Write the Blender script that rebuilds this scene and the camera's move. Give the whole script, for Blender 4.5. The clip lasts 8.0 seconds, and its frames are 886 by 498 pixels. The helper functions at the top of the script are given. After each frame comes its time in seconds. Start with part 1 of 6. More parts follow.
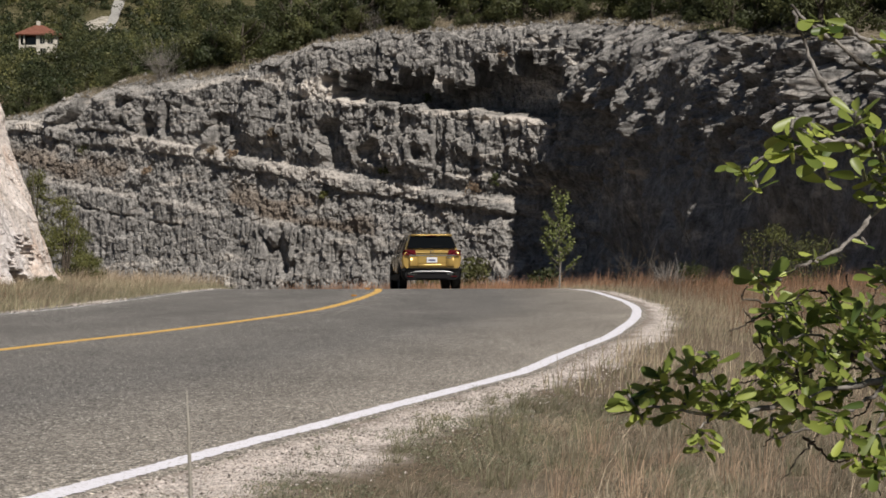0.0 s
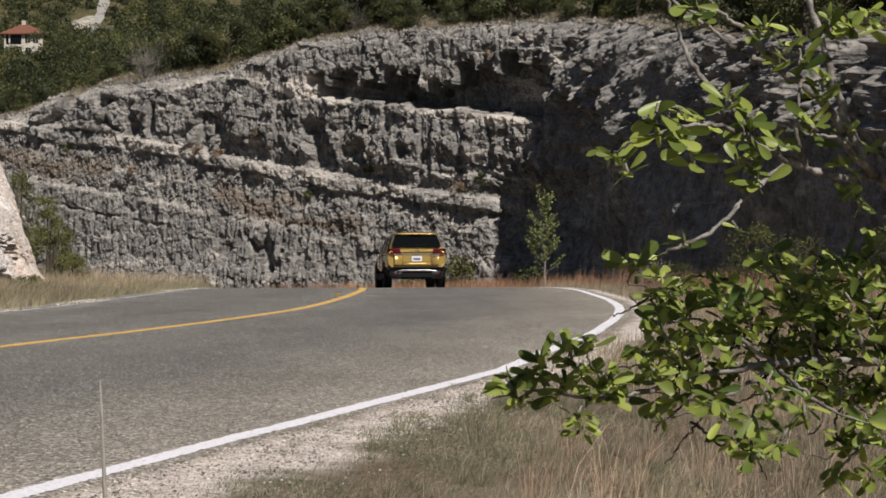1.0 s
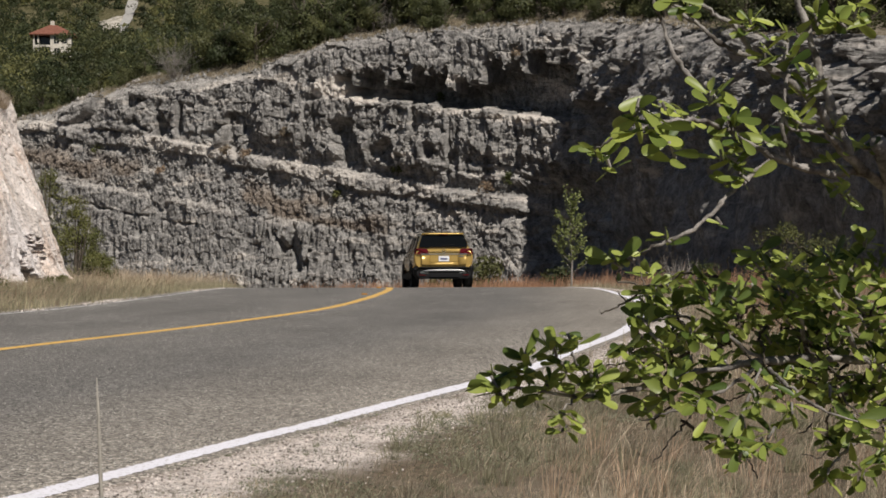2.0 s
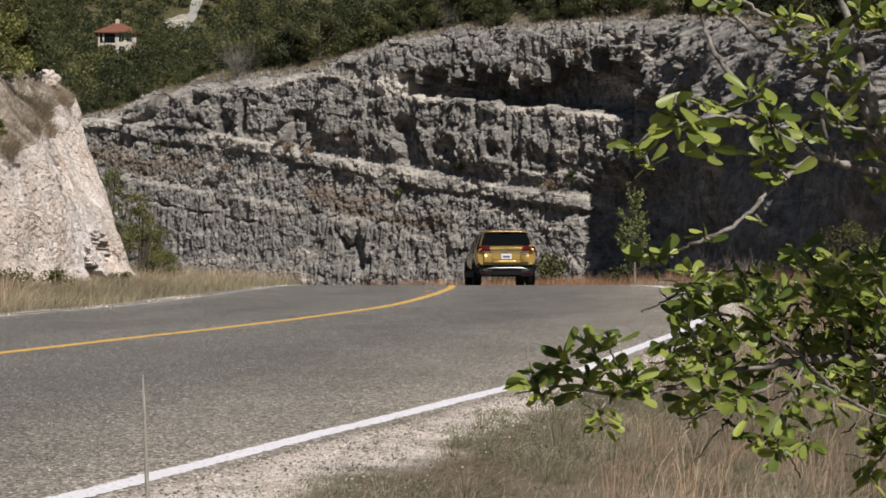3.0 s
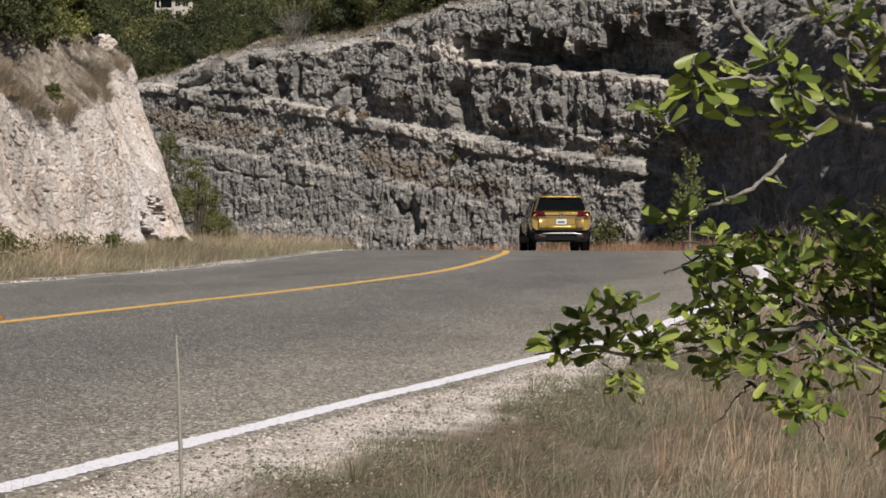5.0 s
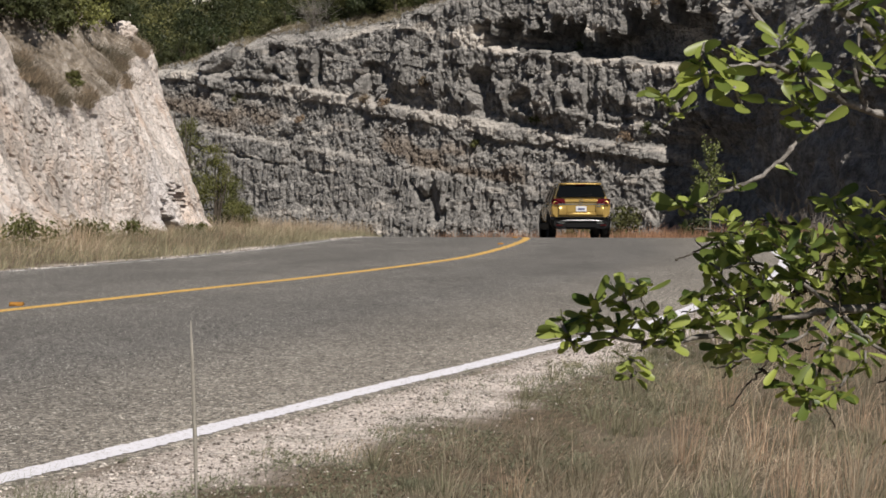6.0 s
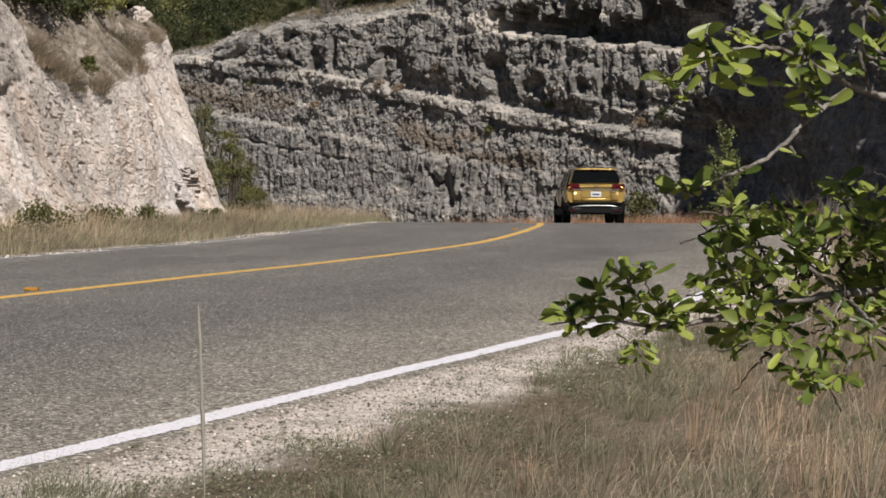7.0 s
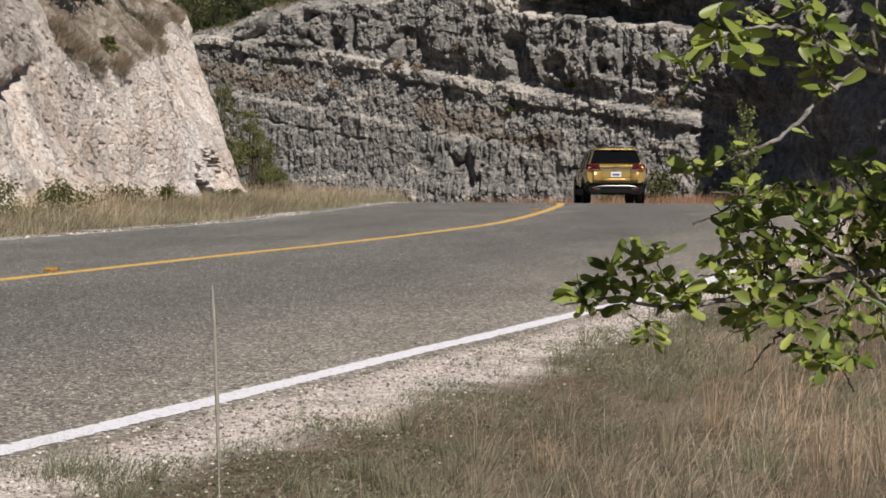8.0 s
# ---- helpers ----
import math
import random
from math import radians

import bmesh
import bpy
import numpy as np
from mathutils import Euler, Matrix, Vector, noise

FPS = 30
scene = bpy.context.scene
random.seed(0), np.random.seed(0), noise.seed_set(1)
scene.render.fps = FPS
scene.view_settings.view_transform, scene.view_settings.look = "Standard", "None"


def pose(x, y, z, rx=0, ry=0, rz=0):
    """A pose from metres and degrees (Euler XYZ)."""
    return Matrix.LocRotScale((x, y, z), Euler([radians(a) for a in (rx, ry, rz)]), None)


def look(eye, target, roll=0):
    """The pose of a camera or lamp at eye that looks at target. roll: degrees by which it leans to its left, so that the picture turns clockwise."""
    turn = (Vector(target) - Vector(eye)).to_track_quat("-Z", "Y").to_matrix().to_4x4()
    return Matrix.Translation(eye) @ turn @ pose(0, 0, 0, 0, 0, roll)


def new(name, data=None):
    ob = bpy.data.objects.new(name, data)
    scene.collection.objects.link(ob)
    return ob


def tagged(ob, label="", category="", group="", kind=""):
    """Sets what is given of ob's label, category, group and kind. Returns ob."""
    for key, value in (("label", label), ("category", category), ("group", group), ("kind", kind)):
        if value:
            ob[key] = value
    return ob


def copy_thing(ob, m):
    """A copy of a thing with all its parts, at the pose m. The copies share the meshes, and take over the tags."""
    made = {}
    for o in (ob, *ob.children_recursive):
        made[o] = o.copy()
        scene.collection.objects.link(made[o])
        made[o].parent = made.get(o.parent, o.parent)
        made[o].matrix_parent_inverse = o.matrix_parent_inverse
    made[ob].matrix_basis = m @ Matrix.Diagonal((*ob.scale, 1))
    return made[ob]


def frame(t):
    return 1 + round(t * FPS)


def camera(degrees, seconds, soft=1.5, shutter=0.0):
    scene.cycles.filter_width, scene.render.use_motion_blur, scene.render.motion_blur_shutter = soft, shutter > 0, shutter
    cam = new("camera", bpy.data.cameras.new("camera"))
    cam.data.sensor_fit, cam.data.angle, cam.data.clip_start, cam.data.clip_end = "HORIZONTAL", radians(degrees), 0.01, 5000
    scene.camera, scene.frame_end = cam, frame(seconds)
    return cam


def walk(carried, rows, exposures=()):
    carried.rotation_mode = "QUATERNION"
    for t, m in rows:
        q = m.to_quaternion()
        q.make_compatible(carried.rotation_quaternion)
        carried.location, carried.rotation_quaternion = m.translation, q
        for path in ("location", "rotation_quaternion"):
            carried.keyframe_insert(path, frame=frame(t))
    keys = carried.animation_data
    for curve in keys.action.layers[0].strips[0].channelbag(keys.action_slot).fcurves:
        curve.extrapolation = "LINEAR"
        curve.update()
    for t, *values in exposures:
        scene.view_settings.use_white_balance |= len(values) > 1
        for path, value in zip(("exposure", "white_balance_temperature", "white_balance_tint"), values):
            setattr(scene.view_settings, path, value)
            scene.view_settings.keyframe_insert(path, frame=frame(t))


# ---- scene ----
cam = camera(24.0, 8.0, soft=1.7)
PATH = [
    (0, (-0.098, -0.002, 0.909), (-0.108, 1.998, 0.908), -0.1),
    (0.5, (-0.07, -0.006, 0.905), (-0.072, 1.994, 0.902), -0.1),
    (1, (-0.046, -0.009, 0.902), (-0.043, 1.991, 0.9), -0.2),
    (1.2, (-0.039, -0.008, 0.902), (-0.0344, 1.992, 0.9), -0.2),
    (2.3, (-0.021, 0.002, 0.9), (-0.0644, 2.002, 0.898), -0.2),
    (2.5, (-0.018, 0.004, 0.9), (-0.075, 2.003, 0.898), -0.2),
    (3, (-0.013, 0.003, 0.9), (-0.097, 2.002, 0.896), -0.1),
    (3.5, (-0.009, -0.004, 0.899), (-0.113, 1.994, 0.887), -0.0),
    (4, (-0.003, 0.0, 0.899), (-0.121, 1.996, 0.876), -0.0),
    (4.5, (0.001, 0.001, 0.898), (-0.126, 1.997, 0.867), -0.0),
    (6, (0.008, -0.001, 0.898), (-0.148, 1.993, 0.848), 0.1),
    (6.5, (0.011, 0.0, 0.897), (-0.151, 1.992, 0.84), 0.0),
    (7, (0.013, 0.0, 0.897), (-0.157, 1.992, 0.833), 0.1),
    (7.5, (0.015, -0.001, 0.896), (-0.164, 1.99, 0.823), 0.1),
    (8, (0.017, 0.002, 0.897), (-0.172, 1.991, 0.814), 0.1),
]
walk(cam, [(t, look(eye, target, roll)) for t, eye, target, roll in PATH])

# ---- light ----
world = bpy.data.worlds.new("sky")
scene.world = world
world.use_nodes = True
wn = world.node_tree.nodes
sky = wn.new("ShaderNodeTexSky")
sky.sky_type, sky.sun_disc = "NISHITA", False
SUN_UP, SUN_TURN = radians(46), radians(152)
sky.sun_elevation, sky.sun_rotation = SUN_UP, SUN_TURN
sky.altitude, sky.dust_density, sky.ozone_density = 300, 0.6, 3.5
wn["Background"].inputs["Strength"].default_value = 0.03
world.node_tree.links.new(sky.outputs["Color"], wn["Background"].inputs["Color"])
sun_from = Vector((math.sin(SUN_TURN) * math.cos(SUN_UP), math.cos(SUN_TURN) * math.cos(SUN_UP), math.sin(SUN_UP)))
sun = new("sun", bpy.data.lights.new("sun", "SUN"))
sun.data.energy, sun.data.angle, sun.data.color = 4.6, radians(0.5), (1.0, 0.94, 0.86)
sun.matrix_world = look(sun_from * 50, (0, 0, 0))
scene.view_settings.exposure = -0.05


# ---- noise in numpy ----
def _hash(i, j, k, seed):
    i, j, k = np.asarray(i, np.int64), np.asarray(j, np.int64), np.asarray(k, np.int64)
    h = (i * 374761393 + j * 668265263 + k * 2147483647 + seed * 974634777) & 0xFFFFFFFF
    h = ((h ^ (h >> 13)) * 1274126177) & 0xFFFFFFFF
    h = ((h ^ (h >> 16)) * 1103515245) & 0xFFFFFFFF
    return ((h ^ (h >> 15)) & 0xFFFFFF) / float(0xFFFFFF)


def vnoise(x, y, z, seed=0):
    """Smooth value noise, 0 to 1."""
    x, y, z = np.broadcast_arrays(np.asarray(x, float), np.asarray(y, float), np.asarray(z, float))
    fx, fy, fz = np.floor(x), np.floor(y), np.floor(z)
    i, j, k = fx.astype(np.int64), fy.astype(np.int64), fz.astype(np.int64)
    a, b, c = x - fx, y - fy, z - fz
    a, b, c = a * a * (3 - 2 * a), b * b * (3 - 2 * b), c * c * (3 - 2 * c)
    out = 0
    for di in (0, 1):
        wa = a if di else 1 - a
        for dj in (0, 1):
            wb = b if dj else 1 - b
            for dk in (0, 1):
                out = out + wa * wb * (c if dk else 1 - c) * _hash(i + di, j + dj, k + dk, seed)
    return out


def fbm(x, y, z, octaves=4, seed=0, gain=0.5):
    total, amp, norm = 0, 1.0, 0
    for o in range(octaves):
        total = total + amp * vnoise(np.asarray(x) * 2 ** o + 17.3 * o, np.asarray(y) * 2 ** o, np.asarray(z) * 2 ** o, seed + o)
        norm += amp
        amp *= gain
    return total / norm * 2 - 1


def _frac(x):
    return x - np.floor(x)


def cells(u, v, seed=0):
    """Cellular noise: the distances to the nearest and next point, the cell's own number, and the place in the cell."""
    u, v = np.broadcast_arrays(np.asarray(u, float), np.asarray(v, float))
    iu, iv = np.floor(u).astype(int), np.floor(v).astype(int)
    f1, f2 = np.full(u.shape, 9.0), np.full(u.shape, 9.0)
    num, du, dv = np.zeros(u.shape), np.zeros(u.shape), np.zeros(u.shape)
    for i in (-1, 0, 1):
        for j in (-1, 0, 1):
            x = u - iu - i - (0.1 + 0.8 * _hash(iu + i, iv + j, 0, seed))
            y = v - iv - j - (0.1 + 0.8 * _hash(iu + i, iv + j, 1, seed))
            r = np.sqrt(x * x + y * y)
            near = r < f1
            f2 = np.where(near, f1, np.minimum(f2, r))
            f1 = np.where(near, r, f1)
            num = np.where(near, _hash(iu + i, iv + j, 2, seed), num)
            du, dv = np.where(near, x, du), np.where(near, y, dv)
    return f1, f2, num, du, dv


def smooth(e0, e1, x):
    t = np.clip((np.asarray(x, float) - e0) / (e1 - e0), 0, 1)
    return t * t * (3 - 2 * t)


# ---- materials ----
def material(name, rough=0.9, spec=0.3):
    m = bpy.data.materials.new(name)
    m.use_nodes = True
    n, l = m.node_tree.nodes, m.node_tree.links
    b = n["Principled BSDF"]
    b.inputs["Roughness"].default_value = rough
    b.inputs["Specular IOR Level"].default_value = spec
    return m, n, l, b


def coords(n, l, scale=(1, 1, 1), kind="Object"):
    tc, mp = n.new("ShaderNodeTexCoord"), n.new("ShaderNodeMapping")
    mp.inputs["Scale"].default_value = scale
    l.new(tc.outputs[kind], mp.inputs["Vector"])
    return mp.outputs["Vector"]


def tex(n, l, vec, scale, detail=4, rough=0.55):
    t = n.new("ShaderNodeTexNoise")
    t.inputs["Scale"].default_value, t.inputs["Detail"].default_value, t.inputs["Roughness"].default_value = scale, detail, rough
    l.new(vec, t.inputs["Vector"])
    return t.outputs["Fac"]


def ramp(n, l, fac, *stops):
    r = n.new("ShaderNodeValToRGB")
    el = r.color_ramp.elements
    while len(el) < len(stops):
        el.new(0.5)
    for e, (p, c) in zip(el, stops):
        e.position = p
        e.color = (*c, 1) if len(c) == 3 else c
    l.new(fac, r.inputs["Fac"])
    return r.outputs["Color"]


def grey(v):
    return (v, v, v)


def mix(n, l, fac, a, b, mode="MIX"):
    m = n.new("ShaderNodeMix")
    m.data_type, m.blend_type = "RGBA", mode
    if isinstance(fac, (int, float)):
        m.inputs[0].default_value = fac
    else:
        l.new(fac, m.inputs[0])
    for sock, v in ((m.inputs[6], a), (m.inputs[7], b)):
        if isinstance(v, tuple):
            sock.default_value = (*v, 1)
        else:
            l.new(v, sock)
    return m.outputs[2]


def bump(n, l, b, fac, strength, distance):
    bp = n.new("ShaderNodeBump")
    bp.inputs["Strength"].default_value, bp.inputs["Distance"].default_value = strength, distance
    l.new(fac, bp.inputs["Height"])
    l.new(bp.outputs["Normal"], b.inputs["Normal"])


def paint(name, colour, rough=0.5, metal=0.0, spec=0.5, coat=0.0):
    m, n, l, b = material(name, rough, spec)
    v = coords(n, l)
    c = mix(n, l, tex(n, l, v, 9), tuple(x * 0.88 for x in colour), tuple(min(1, x * 1.1) for x in colour))
    l.new(c, b.inputs["Base Color"])
    b.inputs["Metallic"].default_value = metal
    b.inputs["Coat Weight"].default_value = coat
    return m


def make_rock(name, dark, mid, light, cream, streak=0.5, crack=1.0, patch=0.58, relief=0.14):
    m, n, l, b = material(name, 0.95, 0.15)
    v = coords(n, l)
    flat = coords(n, l, (0.5, 0.5, 2.4))
    tall = coords(n, l, (1.6, 1.6, 0.28))
    c = ramp(n, l, tex(n, l, v, 1.7, 9, 0.7), (0.3, dark), (0.46, mid), (0.68, light))
    c = mix(n, l, ramp(n, l, tex(n, l, flat, 0.55, 5), (patch, grey(0)), (patch + 0.12, grey(0.9))), c, cream)
    st = ramp(n, l, tex(n, l, tall, 1.5, 5, 0.6), (0.5, grey(0)), (0.66, grey(streak)))
    c = mix(n, l, st, c, tuple(x * 0.8 for x in dark))
    # Faces whose normal points up are mixed towards the cream colour.
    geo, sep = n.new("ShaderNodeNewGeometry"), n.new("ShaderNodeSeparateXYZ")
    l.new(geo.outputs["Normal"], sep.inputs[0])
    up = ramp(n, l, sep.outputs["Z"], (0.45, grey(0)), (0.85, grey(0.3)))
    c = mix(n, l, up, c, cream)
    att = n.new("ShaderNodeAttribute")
    att.attribute_name = "fresh_or_lit"
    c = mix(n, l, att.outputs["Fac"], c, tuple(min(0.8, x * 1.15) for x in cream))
    soil = n.new("ShaderNodeAttribute")
    soil.attribute_name = "earthy"
    c = mix(n, l, soil.outputs["Fac"], c, (0.2, 0.145, 0.1))
    sp = ramp(n, l, tex(n, l, v, 9, 4, 0.7), (0.36, grey(0.5)), (0.52, grey(1)))
    c = mix(n, l, 0.8 * crack, c, mix(n, l, 1.0, c, sp, "MULTIPLY"))
    l.new(c, b.inputs["Base Color"])
    bump(n, l, b, tex(n, l, v, 5, 9, 0.75), 1.0, relief)
    return m


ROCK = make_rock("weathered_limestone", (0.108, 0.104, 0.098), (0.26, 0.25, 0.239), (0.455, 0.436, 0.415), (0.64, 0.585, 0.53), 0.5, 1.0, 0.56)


def make_pale_rock():
    m, n, l, b = material("fresh_cut_limestone", 0.95, 0.12)
    v = coords(n, l)
    c = ramp(n, l, tex(n, l, v, 2.6, 10, 0.78), (0.34, (0.6, 0.495, 0.43)), (0.44, (0.83, 0.735, 0.675)), (0.6, (0.92, 0.845, 0.8)))
    buff = ramp(n, l, tex(n, l, coords(n, l, (1, 1, 0.7)), 0.75, 7, 0.72), (0.5, grey(0)), (0.64, grey(0.55)))
    c = mix(n, l, buff, c, (0.62, 0.43, 0.31))
    wash = ramp(n, l, tex(n, l, coords(n, l, (1.5, 1.5, 0.3)), 1.1, 7, 0.7), (0.5, grey(0)), (0.66, grey(0.55)))
    c = mix(n, l, wash, c, (0.47, 0.435, 0.4))
    for name, tone in (("fresh_or_lit", ramp(n, l, tex(n, l, v, 4, 8, 0.7), (0.35, (0.7, 0.64, 0.615)), (0.6, (0.93, 0.88, 0.87)))), ("old", ramp(n, l, tex(n, l, v, 2.2, 8, 0.75), (0.36, (0.21, 0.185, 0.165)), (0.64, (0.56, 0.505, 0.46))))):
        at = n.new("ShaderNodeAttribute")
        at.attribute_name = name
        c = mix(n, l, at.outputs["Fac"], c, tone)
    pits = ramp(n, l, tex(n, l, coords(n, l, (1, 1, 2.0)), 13, 6, 0.78), (0.395, grey(0.2)), (0.455, grey(1)))
    c = mix(n, l, 0.85, c, mix(n, l, 1.0, c, pits, "MULTIPLY"))
    l.new(c, b.inputs["Base Color"])
    bump(n, l, b, tex(n, l, v, 9, 9, 0.78), 1.0, 0.05)
    return m


PALE_ROCK = make_pale_rock()



def make_asphalt():
    m, n, l, b = material("chip_seal_asphalt", 0.85, 0.3)
    v = coords(n, l)
    chips = n.new("ShaderNodeTexVoronoi")
    chips.inputs["Scale"].default_value = 62
    l.new(v, chips.inputs["Vector"])
    one = ramp(n, l, chips.outputs["Color"], (0.0, (0.035, 0.033, 0.031)), (0.5, (0.225, 0.212, 0.196)), (0.82, (0.4, 0.378, 0.35)), (1.0, (0.82, 0.78, 0.72)))
    gap = ramp(n, l, tex(n, l, v, 45, 4, 0.8), (0.4, grey(0.4)), (0.52, grey(1)), (0.62, grey(1.25)))
    c = mix(n, l, 1.0, one, gap, "MULTIPLY")
    big = ramp(n, l, tex(n, l, coords(n, l, (1, 0.35, 1)), 0.9, 6, 0.6), (0.3, grey(0.78)), (0.7, grey(1.2)))
    c = mix(n, l, 1.0, c, big, "MULTIPLY")
    att, add = n.new("ShaderNodeAttribute"), n.new("ShaderNodeMath")
    att.attribute_name = "across"
    add.operation = "MULTIPLY_ADD"
    l.new(tex(n, l, v, 0.8, 4), add.inputs[0])
    add.inputs[1].default_value = 0.12
    l.new(att.outputs["Fac"], add.inputs[2])
    half = n.new("ShaderNodeMath")
    half.operation = "MULTIPLY_ADD"
    l.new(add.outputs[0], half.inputs[0])
    half.inputs[1].default_value, half.inputs[2].default_value = 0.48, 0.47
    wear = ramp(n, l, half.outputs[0], (0.0, grey(1.1)), (0.1, grey(0.87)), (0.3, grey(0.78)), (0.5, grey(0.94)), (0.6, grey(0.79)), (0.76, grey(0.79)), (0.88, (1.12, 1.08, 1.02)), (0.97, (1.4, 1.33, 1.24)))
    c = mix(n, l, 1.0, c, wear, "MULTIPLY")
    l.new(c, b.inputs["Base Color"])
    bump(n, l, b, tex(n, l, v, 60, 3, 0.75), 0.5, 0.008)
    return m


ASPHALT = make_asphalt()


def make_line(name, colour, under, gone=0.38):
    m, n, l, b = material(name, 0.8, 0.3)
    v = coords(n, l)
    worn = ramp(n, l, tex(n, l, v, 38 if gone < 0.45 else 3.5, 7, 0.75), (gone, grey(0)), (gone + 0.1, grey(1)))
    c = mix(n, l, worn, under, colour)
    c = mix(n, l, tex(n, l, v, 3), c, mix(n, l, 0.25, c, under))
    l.new(c, b.inputs["Base Color"])
    bump(n, l, b, tex(n, l, v, 60, 3), 0.4, 0.008)
    return m


WORN_LINE = make_line("worn_white_road_paint", (0.8, 0.79, 0.78), (0.2, 0.19, 0.18), 0.46)
WHITE_LINE = make_line("white_road_paint", (0.95, 0.93, 1.0), (0.45, 0.42, 0.4), 0.36)
YELLOW_LINE = make_line("yellow_road_paint", (0.85, 0.53, 0.15), (0.36, 0.24, 0.1))


def make_soil():
    m, n, l, b = material("dry_caliche_soil", 0.95, 0.1)
    v = coords(n, l)
    gravel = ramp(n, l, tex(n, l, v, 48, 5, 0.85), (0.4, (0.13, 0.112, 0.095)), (0.5, (0.46, 0.41, 0.365)), (0.6, (0.84, 0.775, 0.72)))
    earth = ramp(n, l, tex(n, l, v, 20, 5, 0.7), (0.3, (0.07, 0.055, 0.04)), (0.7, (0.22, 0.17, 0.12)))
    att = n.new("ShaderNodeAttribute")
    att.attribute_name = "gravel"
    dust = ramp(n, l, tex(n, l, v, 30, 4, 0.7), (0.32, (0.26, 0.225, 0.195)), (0.44, (0.6, 0.52, 0.47)), (0.56, (0.87, 0.775, 0.72)))
    gravel = mix(n, l, ramp(n, l, tex(n, l, v, 2.4, 6, 0.65), (0.36, grey(0)), (0.48, grey(0.85))), gravel, dust)
    earth = mix(n, l, ramp(n, l, tex(n, l, v, 1.1, 5), (0.5, grey(0)), (0.6, grey(0.65))), earth, (0.2, 0.165, 0.125))
    gravel = mix(n, l, 1.0, gravel, ramp(n, l, tex(n, l, v, 120, 4, 0.8), (0.38, grey(0.38)), (0.47, grey(1)), (0.6, grey(1.08))), "MULTIPLY")
    c = mix(n, l, att.outputs["Fac"], earth, gravel)
    l.new(c, b.inputs["Base Color"])
    bump(n, l, b, tex(n, l, v, 75, 4, 0.8), 0.6, 0.008)
    return m


SOIL = make_soil()


def make_leafy(name, dark, light, through_light=0.35, rough=0.55, island=True, spots=0.35, tint=False):
    m, n, l, b = material(name, rough, 0.35)
    if island:
        geo = n.new("ShaderNodeNewGeometry")
        fac = geo.outputs["Random Per Island"]
    else:
        both = n.new("ShaderNodeMath")
        both.operation = "ADD"
        l.new(n.new("ShaderNodeObjectInfo").outputs["Random"], both.inputs[0])
        l.new(n.new("ShaderNodeNewGeometry").outputs["Random Per Island"], both.inputs[1])
        whole = n.new("ShaderNodeMath")
        whole.operation = "FRACT"
        l.new(both.outputs[0], whole.inputs[0])
        fac = whole.outputs[0]
    c = ramp(n, l, fac, (0.0, dark), (1.0, light))
    if spots:
        c = mix(n, l, 1.0, c, ramp(n, l, tex(n, l, coords(n, l), spots, 4), (0.34, grey(0.55)), (0.66, grey(1.4))), "MULTIPLY")
        c = mix(n, l, 1.0, c, ramp(n, l, n.new("ShaderNodeObjectInfo").outputs["Random"], (0, (0.55, 0.6, 0.55)), (1, (1.45, 1.36, 1.25))), "MULTIPLY")
    if tint:
        at = n.new("ShaderNodeAttribute")
        at.attribute_name = "tint"
        c = mix(n, l, 1.0, c, ramp(n, l, at.outputs["Fac"], (0, (0.4, 0.5, 0.45)), (0.6, (1, 1, 1)), (1, (2.0, 1.75, 1.5))), "MULTIPLY")
    l.new(c, b.inputs["Base Color"])
    tr, add = n.new("ShaderNodeBsdfTranslucent"), n.new("ShaderNodeMixShader")
    l.new(c, tr.inputs["Color"])
    add.inputs[0].default_value = through_light
    l.new(b.outputs[0], add.inputs[1])
    l.new(tr.outputs[0], add.inputs[2])
    l.new(add.outputs[0], n["Material Output"].inputs["Surface"])
    return m


JUNIPER = make_leafy("juniper_foliage", (0.062, 0.076, 0.032), (0.092, 0.104, 0.044), 0.3)
OAK_GREEN = make_leafy("oak_foliage", (0.085, 0.098, 0.04), (0.12, 0.128, 0.055), 0.3)
BRIGHT_LEAF = make_leafy("persimmon_leaf", (0.07, 0.115, 0.025), (0.44, 0.5, 0.115), 0.32, 0.38, False, 0)
FAR_GREEN = make_leafy("far_hill_foliage", (0.076, 0.088, 0.043), (0.098, 0.11, 0.05), 0.35, 0.55, True, 0.13, True)
SCRUB = make_leafy("roadside_scrub", (0.1, 0.115, 0.04), (0.2, 0.21, 0.08), 0.4)
DRY_GRASS = make_leafy("dry_grass", (0.22, 0.175, 0.13), (0.58, 0.5, 0.395), 0.35, 0.7)
TUFT_GREEN = make_leafy("fresh_grass", (0.12, 0.128, 0.08), (0.32, 0.32, 0.215), 0.3, 0.6, True, 0)
DRY_BRUSH = make_leafy("dry_brown_brush", (0.15, 0.122, 0.094), (0.36, 0.305, 0.24), 0.35, 0.7)
STRAW_GRASS = make_leafy("pale_straw_grass", (0.37, 0.3, 0.23), (0.64, 0.56, 0.46), 0.3, 0.7)
GREEN_GRASS = make_leafy("green_grass", (0.165, 0.164, 0.108), (0.42, 0.4, 0.29), 0.35, 0.7)
RUSSET_GRASS = make_leafy("russet_bluestem", (0.2, 0.11, 0.07), (0.46, 0.29, 0.2), 0.35, 0.7)
RED_GRASS = make_leafy("reddish_bluestem", (0.27, 0.19, 0.14), (0.53, 0.42, 0.325), 0.35, 0.7)


